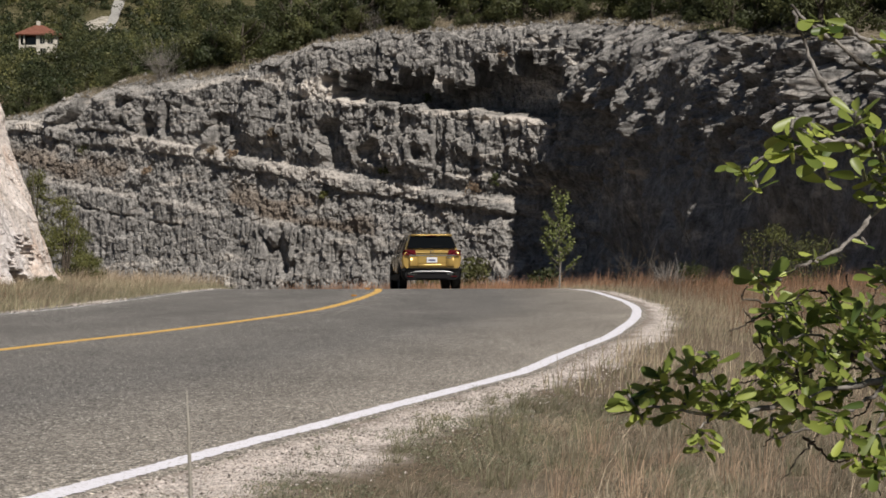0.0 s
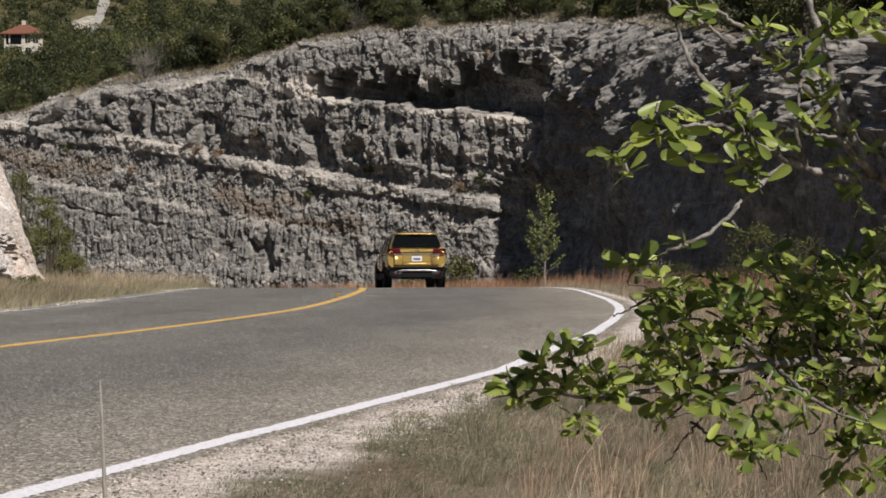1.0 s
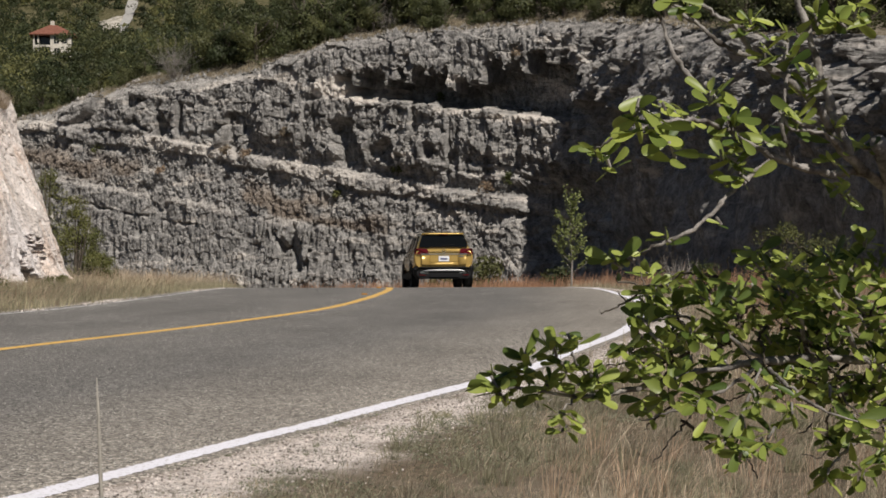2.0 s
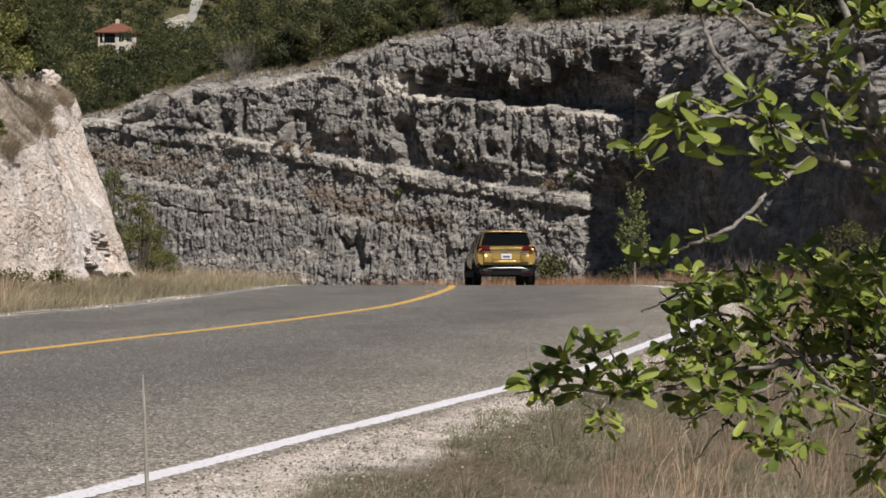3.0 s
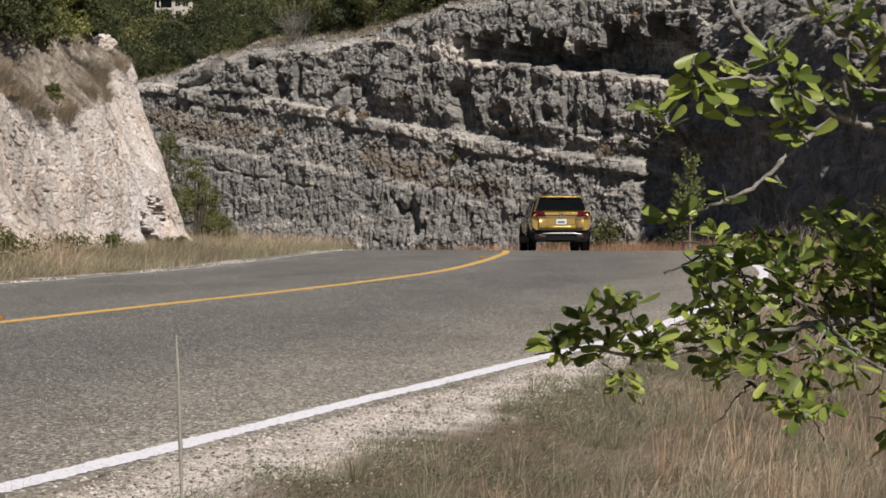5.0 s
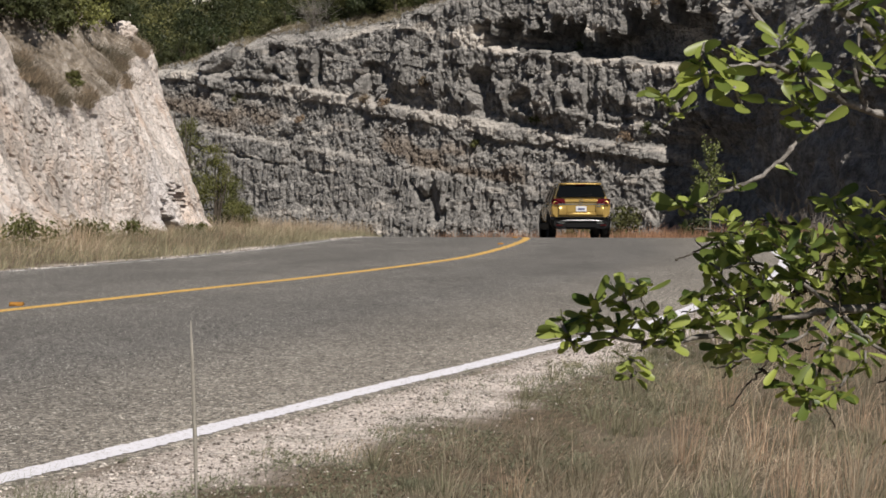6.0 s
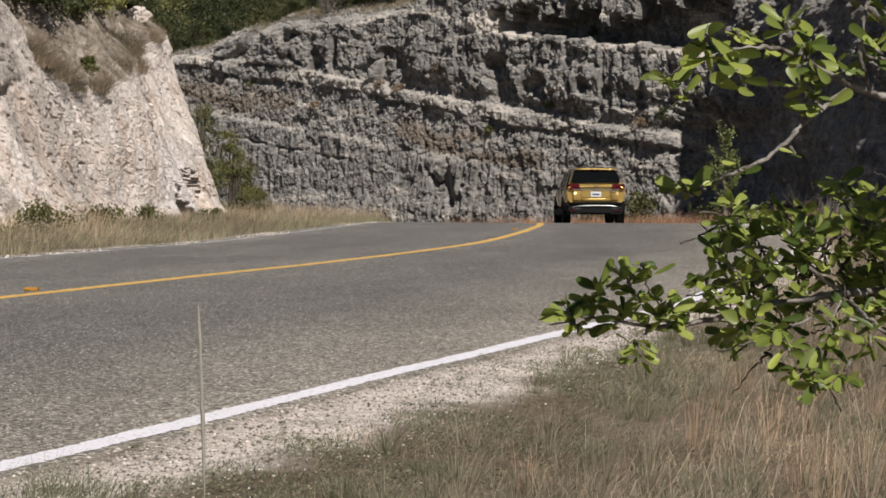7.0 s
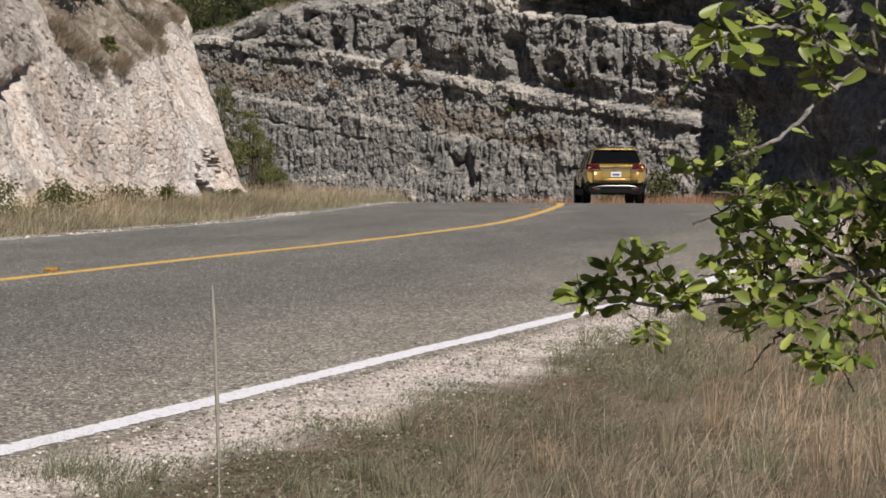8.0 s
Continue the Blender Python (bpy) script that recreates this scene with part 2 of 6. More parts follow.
def make_bark(name, dark, light, scale=30):
    m, n, l, b = material(name, 0.95, 0.1)
    v = coords(n, l)
    c = ramp(n, l, tex(n, l, v, scale, 6, 0.7), (0.35, dark), (0.65, light))
    l.new(c, b.inputs["Base Color"])
    bump(n, l, b, tex(n, l, v, scale * 2, 5), 0.6, 0.3 / scale)
    return m


BARK = make_bark("grey_bark", (0.07, 0.06, 0.052), (0.4, 0.37, 0.34), 90)
FAR_BARK = make_bark("brown_bark", (0.04, 0.033, 0.026), (0.13, 0.11, 0.09), 12)


# ---- mesh helpers ----
def mesh_from(name, verts, faces, mat, smooth_faces=False):
    me = bpy.data.meshes.new(name)
    me.from_pydata(np.asarray(verts, float).tolist() if isinstance(verts, np.ndarray) else verts, [], faces.tolist() if isinstance(faces, np.ndarray) else faces)
    me.materials.append(mat)
    if smooth_faces:
        me.polygons.foreach_set("use_smooth", np.ones(len(me.polygons), bool))
    me.update()
    return me


def grid_faces(rows, cols):
    i = np.arange(rows * cols).reshape(rows, cols)
    return np.stack([i[:-1, :-1], i[:-1, 1:], i[1:, 1:], i[1:, :-1]], -1).reshape(-1, 4)


def child(ob, parent):
    ob.parent = parent
    return ob


def part(name, bm, mat, parent, label=""):
    me = bpy.data.meshes.new(name)
    bm.to_mesh(me)
    bm.free()
    me.materials.append(mat)
    ob = new(name, me)
    ob.parent = parent
    if label:
        tagged(ob, label)
    return ob


def curve_through(points, count):
    """A smooth curve through a few plan points, at even steps of its length."""
    p = np.asarray(points, float)
    q = np.vstack([2 * p[0] - p[1], p, 2 * p[-1] - p[-2]])
    out = []
    for k in range(len(p) - 1):
        a, b, c, d = q[k:k + 4]
        t = np.linspace(0, 1, 60, endpoint=False)[:, None]
        out.append(0.5 * (2 * b + (c - a) * t + (2 * a - 5 * b + 4 * c - d) * t ** 2 + (3 * b - a - 3 * c + d) * t ** 3))
    out = np.vstack(out + [p[-1:]])
    s = np.r_[0, np.cumsum(np.linalg.norm(np.diff(out, axis=0), axis=1))]
    e = np.linspace(0, s[-1], count)
    return np.stack([np.interp(e, s, out[:, k]) for k in range(p.shape[1])], 1), e


def side_normals(line):
    d = np.gradient(line, axis=0)
    d /= np.linalg.norm(d, axis=1)[:, None]
    return np.stack([d[:, 1], -d[:, 0]], 1)      # to the right of the way


# ---- road and ground ----
def road_height(y):
    """The road is level, passes a crest and then drops by two in a hundred."""
    y = np.asarray(y, float)
    return -0.0205 * 3.0 * np.logaddexp(0, np.minimum((y - 47) / 3.0, 60))


CENTRE, CENTRE_S = curve_through([(-14, -22), (-9.2, -3), (-6.25, 9), (-4.87, 15.4), (-3.98, 19.9), (-3.33, 23), (-2.51, 27.9), (-2.04, 32.4), (-1.78, 40.5), (-1.92, 49), (-2.9, 66), (-5.2, 80), (-10.5, 104), (-18.5, 128), (-31, 147), (-52, 163), (-90, 180)], 1100)
RIGHT = side_normals(CENTRE)


def beside(offset):
    return CENTRE + RIGHT * offset


ROAD_L, ROAD_R = -3.93, 4.72


def right_line(y):
    """The outer lane is widest where the bend is sharpest: distance of its white line from the middle."""
    return np.interp(y, [7, 10.8, 16.3, 21, 26, 30, 35, 39], [4.80, 4.90, 5.2, 5.1, 4.9, 4.75, 4.7, 4.62])


def build_road():
    right = right_line(CENTRE[:, 1])
    u = np.linspace(0, 1, 26)[None, :]
    off = (ROAD_L - 0.3) * (1 - u) + (right[:, None] + 0.125 + 0.04 * fbm(CENTRE_S * 2.2, 0, 0, 4, 33)[:, None]) * u
    off = np.hstack([off, off[:, -1:] + 0.05])
    p = CENTRE[:, None] + RIGHT[:, None] * off[..., None]
    z = road_height(p[..., 1])
    z[:, -1] -= 0.016
    me = mesh_from("road", np.dstack([p, z]).reshape(-1, 3), grid_faces(*off.shape)[:, ::-1], ASPHALT, True)
    lane = np.where(off > 0, off / right[:, None], -off / ROAD_L)
    at = me.attributes.new("across", "FLOAT", "POINT")
    at.data.foreach_set("value", lane.ravel().astype(np.float32))
    return tagged(new("road", me), "worn grey chip-seal two-lane country road", "road", kind="structure")


build_road()


def painted(name, offset, width, mat, label, seed):
    rng = np.random.default_rng(seed)
    lo, hi = np.interp((4, 34), CENTRE[:, 1], CENTRE_S)
    s = np.r_[np.arange(0, lo, 0.25), np.arange(lo, hi, 0.022), np.arange(hi, CENTRE_S[-1], 0.25)]
    mid = np.stack([np.interp(s, CENTRE_S, CENTRE[:, k]) for k in (0, 1)], 1)
    out = np.stack([np.interp(s, CENTRE_S, RIGHT[:, k]) for k in (0, 1)], 1)
    base = np.interp(s, CENTRE_S, np.broadcast_to(offset, len(CENTRE))) + 0.006 * fbm(s * 0.8, seed, 0, 3, 34)
    cols = []
    for k, u in enumerate(np.linspace(-0.5, 0.5, 4)):
        edge = 0.007 * rng.normal(0, 1, len(s)) * (abs(u) > 0.4) + 0.012 * fbm(s * 2.2, k * 3.3, seed, 4, 35, 0.6)
        cols.append(mid + out * (base + u * width + edge)[:, None])
    p = np.stack(cols, 1)
    z = road_height(p[..., 1]) + 0.003
    ob = new(name, mesh_from(name, np.dstack([p, z]).reshape(-1, 3), grid_faces(len(s), 4)[:, ::-1], mat, True))
    return tagged(ob, label, "road marking", kind="structure")


painted("edge_line_outer", right_line(CENTRE[:, 1]), 0.135, WHITE_LINE, "worn white painted line at the road's gravel edge", 1)
painted("edge_line_inner", ROAD_L, 0.11, WORN_LINE, "thin white painted line at the road's grassy edge", 2)
painted("centre_line", 0.05, 0.165, YELLOW_LINE, "solid yellow painted centre line", 3)


def nearest_offset(x, y):
    """Signed distance from the road's middle, positive to its right, with its place along the road."""
    x, y = np.asarray(x, float), np.asarray(y, float)
    sh = x.shape
    q = np.stack([x.ravel(), y.ravel()], 1)
    c = CENTRE[::4]
    best = np.empty(len(q), int)
    for k in range(0, len(q), 4000):
        d = ((q[k:k + 4000, None] - c[None]) ** 2).sum(-1)
        best[k:k + 4000] = d.argmin(1)
    v = q - c[best]
    return (v * RIGHT[::4][best]).sum(1).reshape(sh), best.reshape(sh)


def ground_height(x, y, off=None):
    if off is None:
        off, _ = nearest_offset(x, y)
    z = road_height(y)
    out = np.where(off > 0, off - right_line(y) - 0.06, -off + ROAD_L - 0.3)
    z = z - 0.004 - 0.14 * smooth(0.1, 2.2, out) * (off > 0) + np.where(off < 0, 0.10 * smooth(0.3, 2.5, out), 0)
    z = z + 0.05 * fbm(np.asarray(x) * 0.8, np.asarray(y) * 0.8, 0, 3, 40) * smooth(0, 1, out)
    return np.where(out < -0.25, road_height(y) - 0.06, z)


def build_ground():
    xs = np.r_[-5000, -2500, -1200, -600, -300, np.arange(-160, -30, 5.0), np.arange(-30, -14, 0.5), np.arange(-14, -5, 0.3), np.arange(-5, 5, 0.14), np.arange(5, 30, 0.5), np.arange(30, 160, 5.0), 300, 600, 1200, 2500, 5000]
    ys = np.r_[-3000, -1200, -500, -200, -80, -40, np.arange(-20, 3, 1.0), np.arange(3, 16, 0.12), np.arange(16, 60, 0.4), np.arange(60, 180, 2.0), 200, 260, 400, 700, 1300, 2500, 5000]
    x, y = np.meshgrid(xs, ys)
    off, _ = nearest_offset(x, y)
    z = ground_height(x, y, off)
    me = mesh_from("ground", np.dstack([x, y, z]).reshape(-1, 3), grid_faces(*x.shape), SOIL, True)
    out = np.where(off > 0, off - right_line(y) - 0.1, -off + ROAD_L - 0.3)
    wide = np.where(off > 0, np.interp(y, [5.4, 6.6, 8, 9, 15], [0.34, 0.62, 0.62, 0.56, 0.4]), 0.12) + np.interp(y, [9, 15], [0.2, 0.12]) * fbm(x * 0.5, y * 0.5, 3, 3, 50)
    g = (1 - smooth(wide * 0.9, wide * 1.2, out + 0.2 * fbm(x * 2.8, y * 2.8, 3, 4, 45, 0.6))) * np.where(off > 0, 0.25 + 0.75 * smooth(0.0, 0.12, out - 0.06 - 0.12 * fbm(x * 1.6, y * 1.6, 0, 3, 51)), 1)
    at = me.attributes.new("gravel", "FLOAT", "POINT")
    at.data.foreach_set("value", g.ravel().astype(np.float32))
    return tagged(new("ground", me), "dry roadside earth with pale gravel along the asphalt", "ground", kind="structure")


build_ground()


# ---- the rock cut on the outer side of the bend ----
CLIFF_FOOT = [(-74, 200), (-50, 178), (-33, 164), (-18, 151.5), (-5, 142), (2.2, 136.2), (6.2, 131.9), (8.3, 122.5), (9.0, 109), (9.6, 95), (12, 77), (16, 57), (23, 34), (33, 10), (48, -14)]
CLIFF, CLIFF_S = curve_through(CLIFF_FOOT, 2000)
CLIFF_N = side_normals(CLIFF)
for _ in range(60):
    CLIFF_N[1:-1] = (CLIFF_N[:-2] + 2 * CLIFF_N[1:-1] + CLIFF_N[2:]) / 4
CLIFF_N /= np.linalg.norm(CLIFF_N, axis=1)[:, None]
CORNER = float(CLIFF_S[np.argmin(((CLIFF - np.array((-18, 151.5))) ** 2).sum(1))]) + 32.6


def along_cliff(s):
    p = np.stack([np.interp(s, CLIFF_S, CLIFF[:, k]) for k in (0, 1)], -1)
    n = np.stack([np.interp(s, CLIFF_S, CLIFF_N[:, k]) for k in (0, 1)], -1)
    return p, n / np.linalg.norm(n, axis=-1, keepdims=True)


def cliff_top(s):
    """Height of the upper edge along the cut."""
    a = np.asarray(s, float) - CORNER
    h = np.interp(a, [-120, -64, -57, -46, -36, -31, -26, -19, -4, 0, 5, 10, 22, 30, 41, 52, 60, 75, 110, 160], [9, 10.8, 11.6, 13.4, 13.6, 13.9, 15.1, 15.7, 15.5, 15.1, 14.4, 13.8, 12.2, 11.4, 10.1, 8.9, 8.2, 7.0, 5.0, 4.5])
    return h + 0.35 * fbm(a * 0.35, 0.5, 0.5, 4, 60)


def bed_level(s, z):
    """Height measured from the beds, which dip along the cut, with small waves in them."""
    a = s - CORNER
    return z + 0.15 * (a + 50) + 0.3 * fbm(s * 0.09, z * 0.1, 2.0, 2, 61) + 0.10 * fbm(s * 0.9, z * 0.5, 5.0, 2, 62)


def facets(u, v, seed, step, tilt):
    """Broken blocks: every cell stands at its own depth and leans its own way; the creases between cells come second."""
    f1, f2, h, du, dv = cells(u, v, seed)
    return step * (h - 0.5) + tilt * (du * (_frac(h * 37.7) - 0.5) + dv * (_frac(h * 91.3) - 0.5)), f2 - f1


def cliff_relief(s, z):
    """How far the rock stands out towards the road, in metres."""
    a = s - CORNER
    L = bed_level(s, z)
    left = 1 - smooth(-33.5, -30.0, a + 0.5 * fbm(z * 0.8, 0, 1, 3, 58))          # the low end of the cut
    far_side = smooth(-3, 2, a)                                                    # the shaded side
    bent = smooth(-14, -2, a)                                                      # towards the shade
    wob = 0.45 * fbm(s * 0.35, 7.0, 0, 4, 63, 0.6)
    # the beds: a massive fluted foot, a rubbly set-back slope, a hard cap over a notch, blocks, and the upper wall
    d = -0.10 * z
    d = d - 0.2 * smooth(6.05, 6.5, L + wob) * (1 - smooth(-31, -22, a)) - 0.12 * smooth(7.6, 8.6, L + wob)
    cap = smooth(9.55, 9.68, L + wob * 0.6) * (1 - smooth(10.25, 10.45, L + wob * 0.6))
    d = d + 0.3 * cap * smooth(0.25, 0.7, vnoise(s * 0.45, 0, 0, 64))
    notch = smooth(9.0, 9.25, L + wob * 0.6) * (1 - smooth(9.5, 9.6, L + wob * 0.6))
    d = d - 0.2 * notch * smooth(0.4, 0.65, vnoise(s * 0.5, 3.0, 0, 65))
    d = d - (0.25 - 0.12 * left) * smooth(10.35, 10.7, L + wob * 0.6) + 0.15 * smooth(10.9, 11.6, L) * (1 - left)
    # a joint through the foot, and a dark recess above the cap
    d = d - 0.34 * np.exp(-((L - 4.72 + 0.5 * wob + 0.12 * fbm(s * 2.5, 0, 0, 3, 40)) / 0.1) ** 2) * (1 - smooth(-35, -29, a)) * smooth(0.2, 0.6, vnoise(s * 0.9, 0, 2, 66))
    d = d - 0.3 * smooth(10.5, 10.65, L) * (1 - smooth(11.1, 11.5, L)) * smooth(-29.5, -27, a) * (1 - smooth(-19, -16, a)) * smooth(0.3, 0.55, vnoise(s * 0.7, 1, 0, 67))
    # stepped bright ledges at the near end
    d = d - 0.3 * smooth(11.55, 11.68, L + wob) * smooth(-13.5, -12.5, a) * (1 - smooth(-5, -3, a))
    d = d - 0.22 * smooth(12.1, 12.25, L + wob) * smooth(-14, -12.5, a) * (1 - smooth(-6, -4, a)) + 0.4 * smooth(12.6, 13.6, L) * smooth(-14, -12.5, a) * (1 - smooth(-5, -3, a))
    # upright pillars: strongest in the foot and where the cut turns
    foot = 1 - smooth(5.9, 6.5, L)
    mid = smooth(11.0, 11.6, L) * (1 - smooth(14.6, 15.4, L)) * (1 - 0.6 * left)
    warp = 0.45 * fbm(s * 0.5, z * 0.35, 0, 3, 68)
    pil, gap = facets(s / 1.0 + 0.7 * warp, z / 4.2 + 0.4 * warp, 11, 0.75, 0.6)
    pil2, _ = facets(s / 0.4 + 0.7 * warp, z / 1.6, 12, 0.4, 0.4)
    strong = (0.3 + 0.75 * smooth(-33, -24, a) * (1 - 0.3 * bent)) * (0.6 + 0.8 * vnoise(s * 0.25, z * 0.3, 0, 41))
    amt = (0.3 + 0.7 * np.clip(foot + 0.8 * mid, 0, 1)) * strong * (1 - 0.85 * far_side)
    d = d + amt * (0.72 * pil - 0.4 * np.exp(-(gap / 0.08) ** 2) * smooth(0.4, 0.6, vnoise(s * 0.8, z * 0.5, 2, 45)) + (0.6 - 0.15 * foot) * pil2)
    # fractured blocks, smaller in the rubbly beds
    rub = smooth(6.2, 6.8, L) * (1 - smooth(9.3, 9.6, L))
    blk, cr = facets(s / 1.6 + warp, L / 0.95, 13, 0.6, 0.8)
    d = d + (1 - 0.5 * foot - 0.55 * rub) * (1 - 0.85 * far_side) * (0.5 * blk - 0.1 * np.exp(-(cr / 0.05) ** 2))
    blk, cr = facets(s / 0.42, L / 0.5 + 0.5 * warp, 14, 0.24, 0.3)
    d = d + (1 - 0.35 * foot) * (0.8 - 0.7 * far_side) * blk
    blk, cr = facets(s / 0.17, z / 0.24, 15, 0.13, 0.12)
    d = d + (0.75 + 0.35 * rub - 0.3 * foot) * (1 - 0.85 * far_side) * blk
    # chisel grooves, knobs and broad waves
    d = d + 0.12 * (0.4 - np.sqrt(np.abs(fbm(s * 1.7, z * 0.22, 1.0, 4, 70, 0.65)) + 0.003)) * (0.5 + foot + 0.6 * mid)
    d = d + 0.3 * fbm(s * 0.3, z * 0.22, 1.0, 3, 71) + 0.07 * fbm(s * 3.6, z * 3.0, 3.0, 3, 69, 0.7)
    # big blocks of the low end, with black gaps between them
    big, gap = facets(s / 2.6 + 0.4 * fbm(s * 0.4, z * 0.5, 3, 3, 57), (L - 10.4) / 3.2, 16, 1.3, 0.5)
    hb = left * smooth(10.5, 10.8, L) * (1 - smooth(12.9, 13.6, L))
    d = d + hb * (0.8 * big + 0.15 - 0.7 * np.exp(-(gap / 0.09) ** 2) * smooth(0.4, 0.55, vnoise(s * 0.4, z * 0.3, 2, 56)))
    d = d - 1.1 * hb * smooth(0.64, 0.72, vnoise(s * 0.85 + 0.5 * warp, z * 0.4, 0, 55))
    # the step where the high wall begins, in whose shade the low end lies
    d = d + 0.4 * (1 - left) * smooth(10.6, 12.6, L) - 0.35 * np.exp(-((a + 31.4) / 1.1) ** 2) * smooth(10.8, 12.0, L)
    # shaded recess in the middle of the wall
    slant = a + 21.3 + 0.45 * (z - 8.4) + 0.7 * fbm(z * 0.9, 0, 2, 3, 54)
    d = d - 1.15 * smooth(-1.5, -0.9, slant) * (1 - smooth(0.7, 1.1, slant)) * smooth(6.3, 7.4, z) * (1 - smooth(9.4, 10.1, z))
    pit = smooth(0.64, 0.74, vnoise(s * 0.55, z * 0.4, 1.0, 46)) * smooth(11.2, 11.8, L) * (1 - smooth(15.0, 15.6, L)) * smooth(-27, -23, a) * (1 - smooth(-8, -4, a))
    d = d - 0.8 * pit
    # the long hollow under the upper lip, its hanging knobs and its bright broken floor
    lip = 13.35 + 0.55 * fbm(a * 0.45, 1, 1, 4, 72, 0.6) + 0.02 * (a + 12) - 1.1 * smooth(0.72, 0.8, vnoise(a * 0.8, 4, 1, 53)) - 0.8 * smooth(0.5, 0.75, vnoise(a * 2.0, z * 0.5, 1, 52)) + 0.5 * fbm(a * 3.5, z * 2.0, 1, 3, 50, 0.7)
    floor_z = 10.15 - 0.125 * (a + 12) + 0.35 * fbm(a * 0.5, 2, 2, 3, 73, 0.65) + 0.5 * fbm(a * 2.4, z * 1.2, 2, 4, 48, 0.75)
    hollow = smooth(0, 0.3, lip - z) * smooth(-0.1, 0.2, z - floor_z) * smooth(-22.6, -21.4, a + 0.9 * fbm(z * 0.9, 0, 0, 3, 47) + 0.9 * np.clip(z - 12.2, -2, 0)) * (1 - smooth(-4.5, -2.0, a + 0.8 * fbm(z * 0.7, 5, 0, 3, 45)))
    d = d - 2.7 * hollow * (0.85 + 0.35 * vnoise(s * 0.5, 3.0, 3.0, 74))
    d = d + 0.15 * smooth(-0.7, -0.1, z - floor_z) * (1 - smooth(-0.05, 0.2, z - floor_z)) * smooth(-23, -19, a) * (1 - smooth(-3, 0, a))
    # tall ribs where the cut turns into the shade
    rib = np.abs(fbm(s * 0.32, z * 0.04, 3.0, 2, 51))
    d = d + 1.0 * (0.35 - np.sqrt(rib + 0.003)) * smooth(-13, -6, a) * (1 - smooth(4, 12, a)) * (1 - smooth(7, 10, z))
    # the shaded side: big bulging masses, knobbly where they catch the light
    d = d + 1.6 * fbm(s * 0.1, z * 0.16, 9.0, 3, 75) * smooth(0, 12, a)
    big = fbm(s * 0.42 - 0.14 * z, z * 0.3, 8.0, 3, 17)
    knob, _ = facets(s / 0.8 + 0.5 * warp, z / 0.9, 23, 0.8, 0.8)
    lump = np.sqrt(np.abs(fbm(s * 0.7 - 0.3 * z, z * 0.65 + 0.2 * s, 3.0, 4, 27, 0.6)) + 0.002) - 0.4
    d = d + 0.75 * knob * smooth(-7, -2, a) * (1 - far_side) * smooth(3, 6, z)
    rough = 0.4 + 0.75 * smooth(0.4, 0.6, vnoise(s * 0.2 - 0.15 * z, z * 0.25 + 0.1 * s, 4, 35))
    d = d + far_side * smooth(3, 6, z) * rough * (1.6 * lump + 0.6 * fbm(s * 0.8 - 0.4 * z, z * 0.9, 2.0, 5, 37, 0.62) + 0.45 * smooth(15, 35, a) * fbm(s * 2.2 - 0.8 * z, z * 2.4, 4.0, 4, 36, 0.65))
    d = d + (0.7 * big + 0.5 * fbm(s * 0.45, z * 0.3, 6.0, 4, 44, 0.6)) * smooth(-5, 2, a)
    d = d - 0.12 * np.clip(z - 9.6, 0, None) * smooth(-4, 1, a) * (1 - smooth(8, 20, a))
    under = 10.0 + 1.3 * fbm(s * 0.5, 4, 0, 4, 43, 0.65) - 0.08 * np.clip(a, 0, 12)
    d = d - 1.9 * smooth(0, 0.5, under - z) * smooth(3.0, 5.5, z + 0.6 * a) * smooth(-1.5, 1.5, a + 1.2 * fbm(z * 0.8, 2, 0, 3, 42)) * (1 - smooth(8, 16, a))
    # its upper third lies back and catches the light
    d = d - (0.15 + 0.17 * smooth(5, 16, a)) * np.clip(z - (0.82 - 0.2 * smooth(8, 26, a)) * cliff_top(s) + 0.9 * fbm(s * 0.25, 0, 2, 3, 78), 0, None) * smooth(-2, 8, a)
    # the foot is hollowed where the shade begins
    d = d - 1.3 * smooth(-6.8, -4.6, a + 0.45 * (z - 2.5) + 0.8 * fbm(z * 0.8, 3, 0, 3, 39)) * (1 - smooth(4.0, 6.2, z + 0.6 * fbm(s * 0.8, 0, 0, 3, 38))) * (1 - smooth(4, 9, a))
    # the worn upper rim lies back
    rim = np.clip(z - cliff_top(s) + 0.75 + 0.35 * fbm(s * 0.5, 3, 0, 3, 79), 0, None)
    d = d - 1.0 * rim * (0.6 + 0.6 * left)
    # scree at the foot
    return d + 0.3 * (1 - smooth(-1.5, 0.4, z + 0.5 * fbm(s * 0.5, 0, 6, 3, 76)))


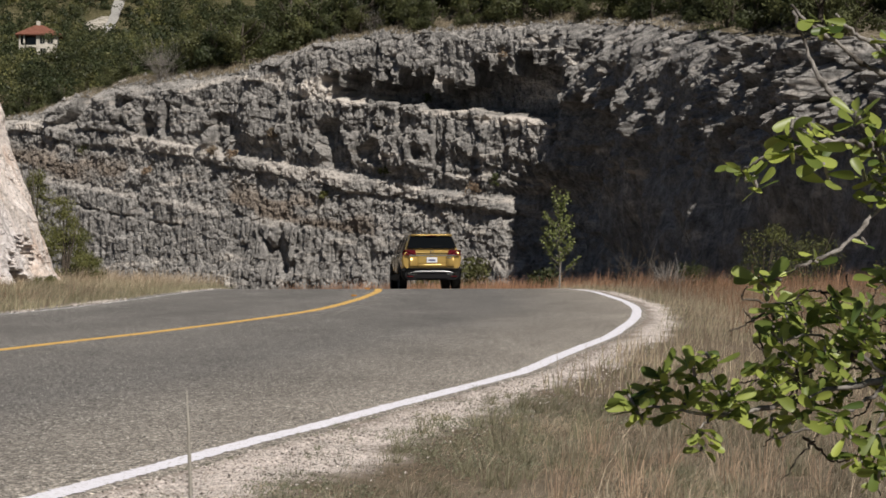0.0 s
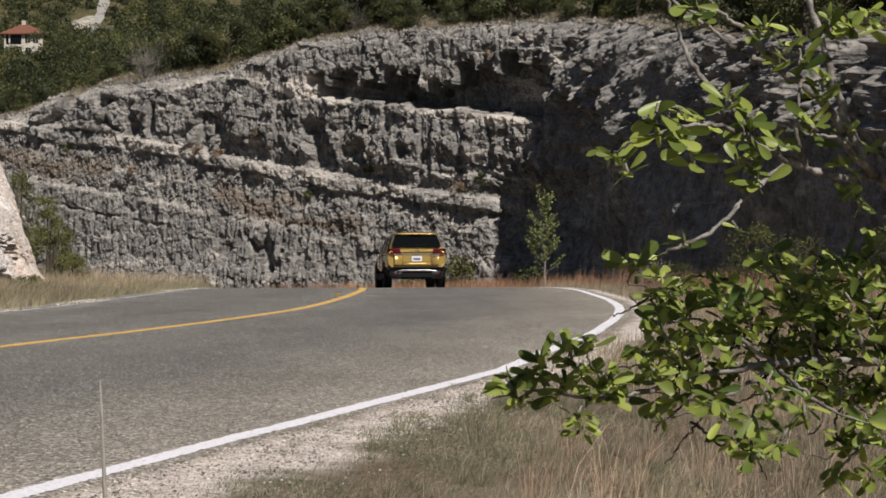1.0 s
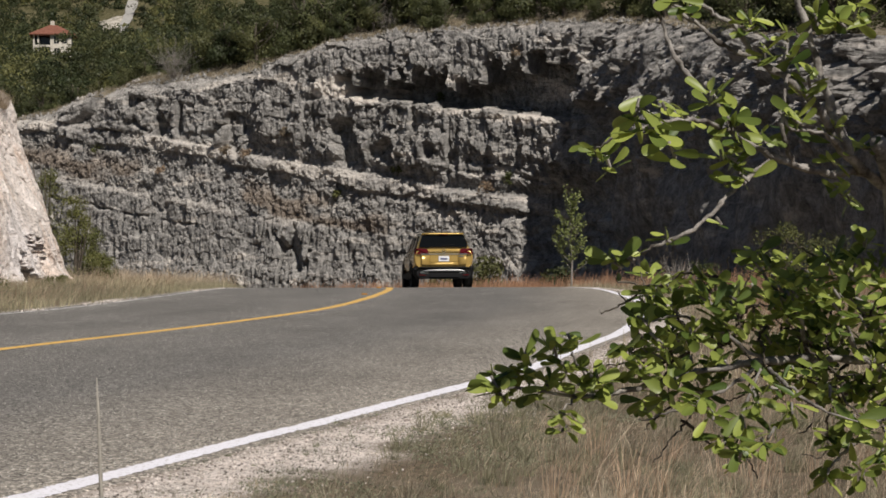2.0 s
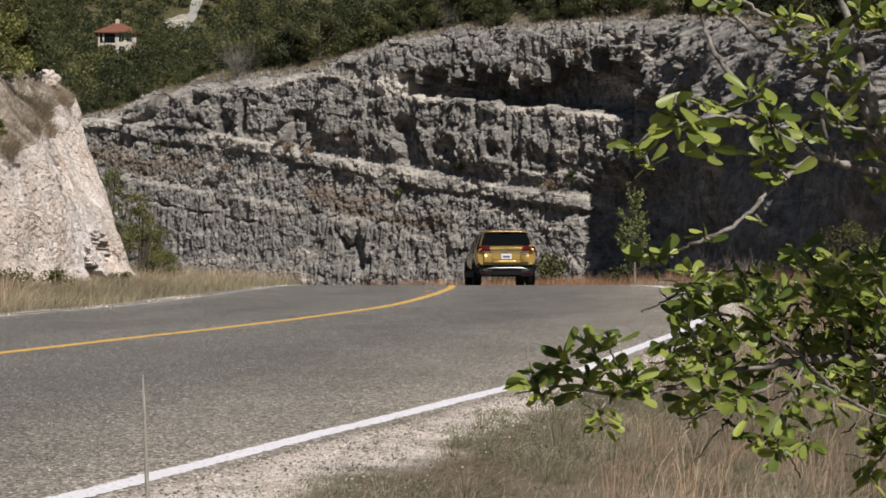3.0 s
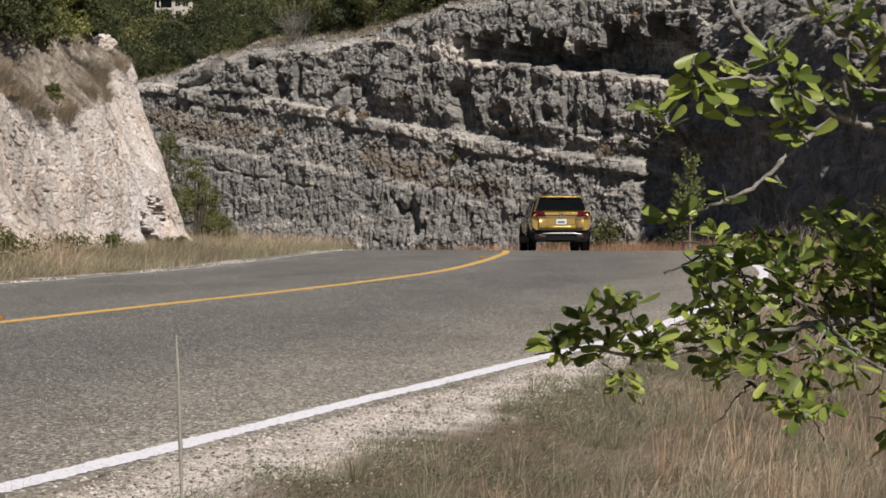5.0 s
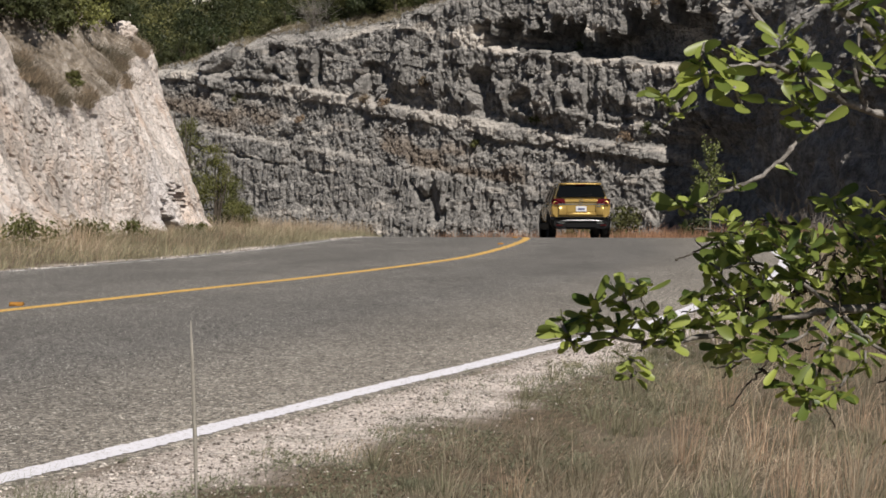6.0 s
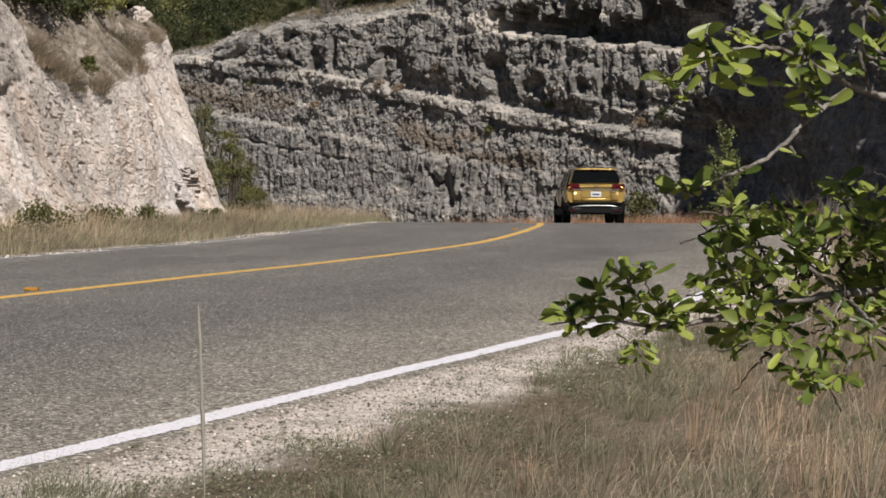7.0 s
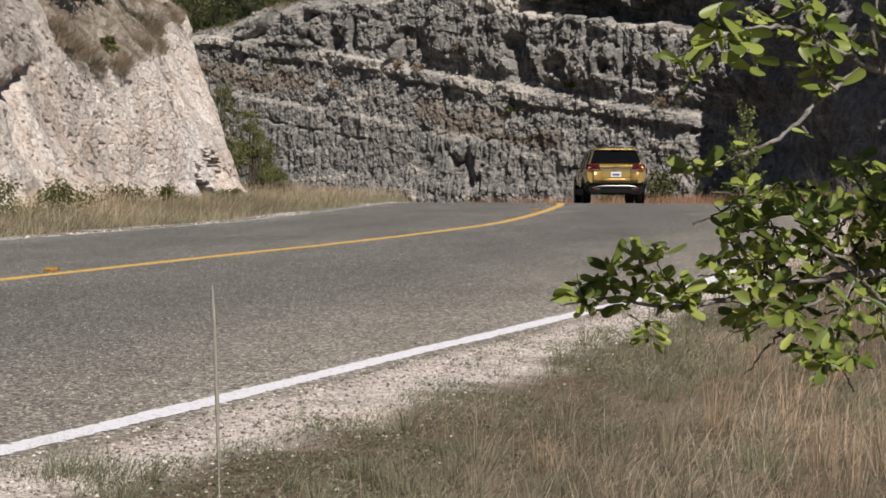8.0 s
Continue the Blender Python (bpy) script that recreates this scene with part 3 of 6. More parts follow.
def build_cliff():
    s = np.r_[np.arange(CLIFF_S[0], CORNER - 60, 0.7), np.arange(CORNER - 60, CORNER + 6, 0.062), np.arange(CORNER + 6, CORNER + 34, 0.09), np.arange(CORNER + 34, CORNER + 62, 0.13), np.arange(CORNER + 62, CLIFF_S[-1], 1.0)]
    v = np.linspace(0, 1, 215)
    S, V = np.meshgrid(s, v)
    p, n = along_cliff(s)
    foot = road_height(p[:, 1]) - 0.9
    top = cliff_top(s)
    Z = foot + (top - foot) * V
    D = cliff_relief(S, Z)
    X = p[:, 0] + n[:, 0] * D
    Y = p[:, 1] + n[:, 1] * D
    verts = np.dstack([X, Y, Z]).reshape(-1, 3)
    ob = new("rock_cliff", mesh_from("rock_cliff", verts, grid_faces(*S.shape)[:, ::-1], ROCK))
    A, L = S - CORNER, bed_level(S, Z)
    # Besides fresh breaks, sunlight on hollow floor and near-end ledges is put into colour.
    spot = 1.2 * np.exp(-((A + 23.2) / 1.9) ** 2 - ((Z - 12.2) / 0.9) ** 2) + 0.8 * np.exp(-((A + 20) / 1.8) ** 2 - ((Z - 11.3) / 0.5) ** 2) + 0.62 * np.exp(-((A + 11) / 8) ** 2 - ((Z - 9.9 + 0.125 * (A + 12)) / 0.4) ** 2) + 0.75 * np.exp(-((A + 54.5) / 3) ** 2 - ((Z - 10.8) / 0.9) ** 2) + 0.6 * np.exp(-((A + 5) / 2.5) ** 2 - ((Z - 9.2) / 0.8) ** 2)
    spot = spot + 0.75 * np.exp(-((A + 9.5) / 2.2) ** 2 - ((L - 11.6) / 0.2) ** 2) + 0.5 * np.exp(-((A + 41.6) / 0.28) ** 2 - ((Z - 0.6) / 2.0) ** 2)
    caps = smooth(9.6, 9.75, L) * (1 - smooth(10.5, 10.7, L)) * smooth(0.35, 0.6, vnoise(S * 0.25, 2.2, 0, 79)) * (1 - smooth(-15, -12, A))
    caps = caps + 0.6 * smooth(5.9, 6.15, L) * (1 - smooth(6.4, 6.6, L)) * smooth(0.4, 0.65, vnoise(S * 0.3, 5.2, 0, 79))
    fresh_or_lit = np.clip(smooth(0.45, 0.75, spot + 0.35 * fbm(S * 1.2, Z * 1.2, 0, 3, 58)) + 0.6 * caps, 0, 1)
    ob.data.attributes.new("fresh_or_lit", "FLOAT", "POINT").data.foreach_set("value", (0.85 * fresh_or_lit).ravel().astype(np.float32))
    brown = smooth(6.4, 6.7, L) * (1 - smooth(7.6, 9.4, L)) * smooth(0.45, 0.7, vnoise(S * 0.35, L * 1.2, 0, 77)) * (1 - smooth(-20, -14, A))
    ob.data.attributes.new("earthy", "FLOAT", "POINT").data.foreach_set("value", (0.6 * brown).ravel().astype(np.float32))
    tagged(ob, "tall grey layered limestone road cut with dark hollows", "cliff", kind="structure")
    return s, np.stack([X[-1], Y[-1], Z[-1]], 1)


EDGE_S, EDGE = build_cliff()


def hill_point(s, w):
    """A point of the hillside that rises behind the cliff's upper edge, w metres back from it."""
    s, w = np.asarray(s, float), np.asarray(w, float)
    e = np.stack([np.interp(s, EDGE_S, EDGE[:, k]) for k in range(3)], -1)
    _, n = along_cliff(s)
    a = s - CORNER
    rise = np.interp(a, [-130, -62, -46, -40, -34, -18, 0, 40, 90, 160], [0.0, 0.0, 0.03, 0.14, 0.27, 0.3, 0.28, 0.26, 0.25, 0.25])
    flat = np.clip(w - 1.5, 0, None)
    z = e[..., 2] + 0.33 * (1 - 0.45 * smooth(-30, -22, a)) * np.minimum(w, 2.0) * (0.75 + 0.5 * vnoise(s * 0.2, 0, 0, 84)) + rise * flat + 0.5 * fbm(s * 0.12, w * 0.12, 0, 3, 80) * smooth(0, 6, w) + 0.22 * fbm(s * 0.9, w * 0.9, 0, 4, 81, 0.6) * smooth(0, 0.6, w)
    return np.stack([e[..., 0] - n[..., 0] * w, e[..., 1] - n[..., 1] * w, z], -1)


def make_hill_soil(name, low, mid, high, scale=0.9):
    m, n, l, b = material(name, 0.95, 0.1)
    v = coords(n, l)
    c = ramp(n, l, tex(n, l, v, scale, 8, 0.75), (0.36, low), (0.5, mid), (0.66, high))
    l.new(c, b.inputs["Base Color"])
    bump(n, l, b, tex(n, l, v, 5, 6, 0.7), 0.8, 0.15)
    return m


HILL_SOIL = make_hill_soil("stony_hillside_turf", (0.07, 0.06, 0.038), (0.16, 0.134, 0.092), (0.36, 0.31, 0.25), 1.6)
BANK_STONE = make_hill_soil("stony_bank", (0.12, 0.1, 0.078), (0.31, 0.265, 0.22), (0.62, 0.56, 0.5), 2.6)
SCRUB_SOIL = make_hill_soil("green_scrub_slope", (0.035, 0.038, 0.016), (0.1, 0.092, 0.045), (0.24, 0.2, 0.13))


def build_hill():
    s = EDGE_S[::4]
    w = np.r_[0, 0.3, 0.6, 1, 1.5, 2.2, 3, 4, 5.5, 7.5, 10, 13, 17, 22, 28, 36, 46, 60, 80, 110]
    S, W = np.meshgrid(s, w)
    pts = hill_point(S, W)
    ob = new("hillside", mesh_from("hillside", pts.reshape(-1, 3), grid_faces(*S.shape)[:, ::-1], HILL_SOIL, True))
    tagged(ob, "stony hillside with dry turf above the road cut", "hillside", kind="structure")


build_hill()


# ---- the pale cut on the inner side of the bend ----
INNER_FOOT = [(-30, 2), (-18, 16), (-11.6, 28), (-9.9, 38), (-9.75, 47), (-10.3, 52), (-13, 56), (-20, 60), (-40, 66)]
INNER, INNER_S = curve_through(INNER_FOOT, 800)
INNER_N = side_normals(INNER)
for _ in range(30):
    INNER_N[1:-1] = (INNER_N[:-2] + 2 * INNER_N[1:-1] + INNER_N[2:]) / 4
INNER_N /= np.linalg.norm(INNER_N, axis=1)[:, None]
NOSE = float(INNER_S[np.argmin(((INNER - np.array((-10.3, 52))) ** 2).sum(1))])


def inner_top(s):
    a = np.asarray(s, float) - NOSE
    return np.interp(a, [-60, -30, -17, -15.4, -14.4, -12.6, -11, -9.5, -6, -3, -1, 0, 4, 12, 40], [5.2, 6.4, 6.0, 4.8, 3.5, 2.8, 2.9, 3.15, 3.75, 4.2, 4.5, 4.5, 4.2, 3.6, 2.5]) + 0.3 * fbm(a * 0.5, 0, 0, 4, 90)


def crack_line(s, z):
    return z - (1.9 + 0.14 * (s - NOSE + 19.4)) + 0.3 * fbm(s * 0.7, 0, 3, 3, 95)


def inner_relief(s, z):
    d = -0.16 * z - 0.028 * z * z
    bed = z + 0.12 * s
    d = d + 0.5 * fbm(s * 0.25, z * 0.3, 0, 3, 91) + 0.1 * fbm(s * 0.9, z * 0.7, 0, 3, 92, 0.55) + 0.025 * fbm(s * 3.2 + 0.8 * z, z * 2.2, 0, 3, 93, 0.6) + 0.012 * fbm(s * 9, bed * 11, 0, 2, 89)
    d = d + facets(s / 1.1, bed / 0.8, 20, 0.05, 0.09)[0] + facets(s / 0.34, bed / 0.2, 21, 0.025, 0.035)[0] + facets(s / 0.12, bed / 0.09, 22, 0.018, 0.016)[0]
    # small pits, more of them along some beds
    many = smooth(0.35, 0.75, vnoise(s * 0.5, bed * 1.6, 5, 94))
    d = d - 0.05 * smooth(0.89 - 0.09 * many, 0.92 - 0.09 * many, vnoise(s * 9.0, bed * 15.0, 1, 99)) - 0.12 * smooth(0.95 - 0.05 * many, 0.97 - 0.05 * many, vnoise(s * 3.6, bed * 8.5, 7, 86))
    cre = np.abs(fbm(s * 0.8, bed * 2.4, 3.0, 4, 88, 0.6))
    d = d - 0.05 * (1 - smooth(0, 0.03, cre)) * smooth(0.45, 0.7, vnoise(s * 0.6, z * 0.6, 3, 87))
    # a slanting crack and a knot of holes near the nose
    a = s - NOSE
    c = crack_line(s, z)
    d = d - 0.35 * np.exp(-(c / 0.09) ** 2) * (1 - smooth(-17, -16, a)) + 0.18 * smooth(0, 0.25, c) * (1 - smooth(-17, -15, a)) + 0.14 * fbm(s * 1.6, z * 1.6, 0, 3, 85) * (1 - smooth(-17, -13, a))
    hole = np.exp(-((a + 5.5 - 0.5 * (z - 0.55)) / 1.35) ** 4 - ((z - 0.55) / 0.62) ** 4) * smooth(-0.16, -0.02, fbm(s * 1.5, z * 3.6, 0, 4, 96, 0.65))
    d = d - 1.1 * smooth(0.25, 0.5, hole)
    return d + 0.6 * (1 - smooth(-0.4, 0.6, z + 0.3 * fbm(s * 0.8, 0, 0, 3, 97)))


def along_inner(s):
    p = np.stack([np.interp(s, INNER_S, INNER[:, k]) for k in (0, 1)], -1)
    n = np.stack([np.interp(s, INNER_S, INNER_N[:, k]) for k in (0, 1)], -1)
    return p, n / np.linalg.norm(n, axis=-1, keepdims=True)


def build_inner():
    s = np.r_[np.arange(0, NOSE - 26, 0.4), np.arange(NOSE - 26, NOSE - 21, 0.1), np.arange(NOSE - 21, NOSE + 2, 0.034), np.arange(NOSE + 2, INNER_S[-1], 0.3)]
    v = np.linspace(0, 1, 160)
    S, V = np.meshgrid(s, v)
    p, n = along_inner(s)
    foot = -0.6
    top = inner_top(s)
    Z = foot + (top - foot) * V
    D = inner_relief(S, Z)
    X, Y = p[:, 0] + n[:, 0] * D, p[:, 1] + n[:, 1] * D
    ob = new("pale_rock_face", mesh_from("pale_rock_face", np.dstack([X, Y, Z]).reshape(-1, 3), grid_faces(*S.shape)[:, ::-1], PALE_ROCK))
    A = S - NOSE
    old = 0.75 * smooth(0.0, 0.2, crack_line(S, Z)) * (1 - smooth(-16.4, -14.2, A + 0.8 * fbm(S, Z, 0, 3, 84)))
    old = old + 0.4 * smooth(0.1, 0.3, fbm(S * 1.1 + 0.5 * Z, Z * 0.28, 0, 4, 83, 0.6)) * smooth(-0.05, 0.2, fbm(S * 0.22, Z * 0.4, 3, 2, 82))
    ob.data.attributes.new("old", "FLOAT", "POINT").data.foreach_set("value", np.clip(old, 0, 0.8).ravel().astype(np.float32))
    # Here the mask holds only freshly broken white rock near the nose.
    fresh_or_lit = smooth(0.35, 0.7, np.exp(-((A + 6.5) / 2.6) ** 2 - ((Z - 0.9 - 0.12 * (A + 6)) / 1.0) ** 2) + 0.4 * fbm(S * 0.9, Z * 0.9, 0, 4, 81, 0.6)) * (A > -14)
    ob.data.attributes.new("fresh_or_lit", "FLOAT", "POINT").data.foreach_set("value", (0.85 * fresh_or_lit).ravel().astype(np.float32))
    tagged(ob, "pale cream freshly cut limestone face with small holes", "cliff", kind="structure")
    return s, np.stack([X[-1], Y[-1], Z[-1]], 1)


BANK_S, BANK = build_inner()


def bank_point(s, w):
    s, w = np.asarray(s, float), np.asarray(w, float)
    e = np.stack([np.interp(s, BANK_S, BANK[:, k]) for k in range(3)], -1)
    _, n = along_inner(s)
    a = s - NOSE
    rise = np.interp(a, [-60, -20, -10, -6, -3, -1, 1, 5, 30], [0.8, 0.85, 1.1, 1.3, 1.3, 0.9, 0.45, 0.2, 0.05])
    z = e[..., 2] + rise * 6 * (1 - np.exp(-w / 6)) + (0.5 * fbm(s * 0.5, w * 0.5, 0, 4, 98) + 0.9 * facets(s / 0.8, w / 0.7, 18, 0.5, 0.4)[0] + 0.5 * facets(s / 0.3, w / 0.25, 19, 0.3, 0.2)[0]) * smooth(0, 0.8, w)
    return np.stack([e[..., 0] - n[..., 0] * w, e[..., 1] - n[..., 1] * w, z], -1)


def build_bank():
    s = BANK_S[::5]
    w = np.r_[np.arange(0, 2.6, 0.12), np.arange(2.6, 5, 0.3), 5.4, 7, 9, 12]
    S, W = np.meshgrid(s, w)
    ob = new("bank_top", mesh_from("bank_top", bank_point(S, W).reshape(-1, 3), grid_faces(*S.shape)[:, ::-1], BANK_STONE))
    tagged(ob, "dry stony slope above the pale rock face", "hillside", kind="structure")


build_bank()


# ---- the far wooded hill across the valley ----
HOUSE_X, HOUSE_Y, HOUSE_Z = -95.5, 480.0, 45.4


def far_height(x, y):
    x, y = np.asarray(x, float), np.asarray(y, float)
    z = -4 + 0.128 * np.clip(y - 120, 0, None) + 0.1 * np.clip(y - 520, 0, None) + 9 * fbm(x * 0.008, y * 0.008, 0, 3, 100) * smooth(200, 320, y)
    pad = np.exp(-((x - HOUSE_X) / 45) ** 2 - ((y - HOUSE_Y) / 60) ** 2)
    z = z * (1 - pad) + (HOUSE_Z - 0.6 + 0.12 * (y - HOUSE_Y)) * pad
    return np.where(y > 950, z + 0.05 * (y - 950), z)


def build_far_hill():
    x, y = np.meshgrid(np.arange(-420, 300, 12.0), np.arange(215, 1300, 12.0))
    ob = new("far_hill", mesh_from("far_hill", np.dstack([x, y, far_height(x, y)]).reshape(-1, 3), grid_faces(*x.shape), SCRUB_SOIL, True))
    tagged(ob, "far hillside under scrub and woods", "hillside", kind="structure")


build_far_hill()


# ---- foliage ----
def leaf_cards(centres, facing, size, rng, loose=0.55):
    """Small folded leaf clumps (two triangles each) at the centres, turned roughly to face outwards."""
    n = len(centres)
    c = rng.normal(size=(n, 3)) * loose + (facing if facing is not None else rng.normal(size=(n, 3)))
    c /= np.linalg.norm(c, axis=1)[:, None]
    a = np.cross(c, rng.normal(size=(n, 3)))
    a /= np.linalg.norm(a, axis=1)[:, None]
    b = np.cross(c, a)
    sz = size * rng.uniform(0.6, 1.4, (n, 1))
    v = np.stack([centres - a * sz, centres + b * sz * 0.55 - c * sz * 0.15, centres + a * sz, centres - b * sz * 0.55 - c * sz * 0.15], 1)
    i = np.arange(n)[:, None] * 4
    f = np.concatenate([i + np.array([[0, 1, 2]]), i + np.array([[0, 2, 3]])])
    return v.reshape(-1, 3), f


def leaf_chips(centres, facing, size, rng, loose=0.3):
    """Finer leaf clumps for crowns far off: one triangle each."""
    n = len(centres)
    c = rng.normal(size=(n, 3)) * loose + facing
    c /= np.linalg.norm(c, axis=1)[:, None]
    a = np.cross(c, rng.normal(size=(n, 3)))
    a /= np.linalg.norm(a, axis=1)[:, None]
    b = np.cross(c, a)
    sz = size * rng.uniform(0.6, 1.4, (n, 1))
    v = np.stack([centres - a * sz, centres + a * sz, centres + b * sz * 1.1], 1)
    return v.reshape(-1, 3), np.arange(3 * n).reshape(n, 3)


def crown_points(rng, count, width, height, lumps):
    """Points in the outer shell of many lumps that make an uneven crown standing on the origin."""
    ang = rng.uniform(0, 2 * math.pi, lumps)
    hgt = rng.uniform(0.06, 0.9, lumps)
    rad = np.sqrt(rng.uniform(0, 1, lumps)) * (1.05 - 0.62 * hgt)
    cen = np.stack([np.cos(ang) * rad * width / 2, np.sin(ang) * rad * width / 2, hgt * height * 0.92], 1)
    size = rng.uniform(0.17, 0.3, lumps) * width * (1.1 - 0.45 * hgt)
    k = rng.integers(0, lumps, count)
    d = rng.normal(size=(count, 3))
    d /= np.linalg.norm(d, axis=1)[:, None]
    d[:, 2] *= 0.8
    return cen[k] + d * (size[k] * rng.uniform(0.55, 1.08, count))[:, None], d


def tube(points, radii, sides=6):
    p = np.asarray(points, float)
    d = np.gradient(p, axis=0)
    d /= np.linalg.norm(d, axis=1)[:, None] + 1e-9
    ref = np.where(np.abs(d[:, 2:3]) < 0.9, np.array([[0, 0, 1.0]]), np.array([[1.0, 0, 0]]))
    a = np.cross(d, ref)
    a /= np.linalg.norm(a, axis=1)[:, None]
    b = np.cross(d, a)
    t = np.linspace(0, 2 * math.pi, sides, endpoint=False)
    ring = a[:, None] * np.cos(t)[None, :, None] + b[:, None] * np.sin(t)[None, :, None]
    v = (p[:, None] + ring * np.asarray(radii)[:, None, None]).reshape(-1, 3)
    f = []
    for i in range(len(p) - 1):
        for j in range(sides):
            f.append((i * sides + j, i * sides + (j + 1) % sides, (i + 1) * sides + (j + 1) % sides, (i + 1) * sides + j))
    f.append(tuple(range((len(p) - 1) * sides, len(p) * sides)))
    return v, f


def make_tree(name, seed, width, height, count, leaf, mat, label, category):
    """One tree at the origin: a tapered trunk with limbs, and a crown of many leaf clumps."""
    rng = np.random.default_rng(seed)
    root = new(name)
    verts, faces = [], []
    stem = np.array([(0, 0, -0.3), (0.1, 0.05, height * 0.25), (-0.05, 0.1, height * 0.55), (0.05, 0, height * 0.85)])
    limbs = [(stem, [0.05 * height, 0.04 * height, 0.026 * height, 0.01 * height])]
    for _ in range(6):
        h, an = rng.uniform(0.15, 0.6) * height, rng.uniform(0, 6.28)
        r = width * rng.uniform(0.25, 0.42)
        limbs.append((np.array([(0, 0, h), (math.cos(an) * r * 0.5, math.sin(an) * r * 0.5, h + 0.1 * height), (math.cos(an) * r, math.sin(an) * r, h + 0.28 * height)]), [0.02 * height, 0.014 * height, 0.006 * height]))
    for pts, rad in limbs:
        v, f = tube(pts, rad, 6)
        base = sum(len(q) for q in verts)
        verts.append(v)
        faces += [tuple(i + base for i in q) for q in f]
    child(new("trunk", mesh_from("trunk", np.vstack(verts), faces, FAR_BARK, True)), root)
    v, f = leaf_chips(*crown_points(rng, count, width, height, 12), leaf, rng)
    child(new("crown", mesh_from("crown", v, f, mat)), root)
    return tagged(root, label, category, group="trees above the road cut")


def hillside_trees():
    rng = np.random.default_rng(5)
    kinds = []
    for k in range(4):
        kinds.append(make_tree("juniper_tree", 20 + k, 4.2 + 0.5 * k, 4.6 + 0.4 * k, 3300, 0.115, JUNIPER, "dense dark green juniper on the stony hillside", "tree"))
    for k in range(3):
        kinds.append(make_tree("oak_tree", 30 + k, 4.6 + 0.5 * k, 3.9 + 0.4 * k, 3100, 0.115, OAK_GREEN, "low olive green scrub oak on the stony hillside", "tree"))
    spots = []
    for s in np.arange(CORNER - 62, CORNER + 62, 2.8):
        for w in (2.2, 4.2, 7.0, 11.0):
            ss = s + rng.uniform(-1.3, 1.3)
            ww = w + rng.uniform(-1.6, 1.6)
            if rng.uniform() < 0.08 or (ww < 6 and rng.uniform() < 0.12):
                continue
            if ss > CORNER + 5 and ww > 22:
                continue
            if ss < CORNER - 41 and ww > 9:
                continue
            spots.append((ss, ww))
    for s in np.arange(CORNER - 30, CORNER + 50, 2.0):
        if rng.uniform() < 0.4:
            spots.append((s + rng.uniform(-1, 1), rng.uniform(1.4, 2.6)))
    used = set()
    for ss, ww in spots:
        k = int(rng.integers(0, 7))
        p = hill_point(ss, ww)
        sc = rng.uniform(0.75, 1.15) * (0.5 if ww < 2.5 else 0.8 if ww < 5 else 1.0) * (0.6 if ss < CORNER - 40 else 1.0)
        m = Matrix.Translation(p.tolist()) @ Matrix.Rotation(rng.uniform(0, 6.28), 4, "Z") @ Matrix.Diagonal((sc * rng.uniform(0.9, 1.15), sc * rng.uniform(0.9, 1.15), sc, 1))
        if k not in used:
            used.add(k)
            kinds[k].matrix_basis = m
        else:
            c = copy_thing(kinds[k], Matrix.Identity(4))
            c.matrix_basis = m
    for k, ob in enumerate(kinds):
        if k not in used:
            ob.matrix_basis = Matrix.Translation(hill_point(CORNER - 8 + k, 44).tolist())
    return kinds


hillside_trees()


def far_woods():
    rng = np.random.default_rng(6)
    vs, fs, tints, base = [], [], [], 0
    near_house = [(-89.4, 466, 8.5, 6.4), (-92.6, 456, 7.5, 3.6), (-86, 474, 8, 7), (-101.5, 462, 6, 3.6), (-97, 450, 7, 2.6)]
    for x, y, w, h in near_house:
        c, out = crown_points(rng, 800, w, 1.25 * h, 9)
        v, f = leaf_cards(c + np.array([x, y, far_height(x, y) - 0.4]), out, 0.24, rng, 0.25)
        vs.append(v)
        tints.append(np.full(len(v), rng.uniform(0.1, 0.5)))
        fs.append(f + base)
        base += len(v)
    n = 0
    while n < 1350:
        y = rng.uniform(285, 760)
        x = y * rng.uniform(-0.27, -0.06)
        if y < 350 and x / y > -0.19:
            continue
        if (abs(x / y + 0.199) < 0.017 and 398 < y < 500) or (540 < y < 760 and abs(x + 100 + 0.1 * (y - 592)) < 3.6) or (598 < y < 660 and abs(x / y + 0.172) < 0.007):
            continue
        n += 1
        w = rng.uniform(4.5, 10)
        c, out = crown_points(rng, 270 if y > 450 else 420, w, w * rng.uniform(0.7, 0.95), 9)
        c += np.array([x, y, far_height(x, y) - 0.4])
        v, f = leaf_chips(c, out, 0.34 if y > 450 else 0.24, rng, 0.25)
        vs.append(v)
        tints.append(np.full(len(v), rng.uniform()))
        fs.append(f + base)
        base += len(v)
    ob = new("far_woods", mesh_from("far_woods", np.vstack(vs), np.vstack(fs), FAR_GREEN))
    ob.data.attributes.new("tint", "FLOAT", "POINT").data.foreach_set("value", np.concatenate(tints).astype(np.float32))
    tagged(ob, "dense green woods on the far hillside", "woods", kind="stuff")


far_woods()


# ---- grass ----
def blades(x, y, z, height, width, lean, rng, bend=0.5, segs=2):
    """Thin bent grass blades, joined into one mesh."""
    n = len(x)
    an = rng.uniform(0, 2 * math.pi, n)
    d = np.stack([np.cos(an) * 0.7 + 0.45, np.sin(an) * 0.7, np.zeros(n)], 1)
    fa = rng.uniform(-0.9, 0.9, n)
    side = np.stack([np.cos(fa), np.sin(fa), np.zeros(n)], 1)
    root = np.stack([x, y, z], 1)
    le = (lean * rng.uniform(0.2, 1.6, n))[:, None]
    rows = []
    for k in range(segs + 1):
        t = k / segs
        c = root + np.array([0, 0, 1.0]) * (height * t)[:, None] * (1 - 0.25 * le * t) + d * height[:, None] * le * (t ** (1 + bend))
        w = (width * (1 - 0.85 * t))[:, None]
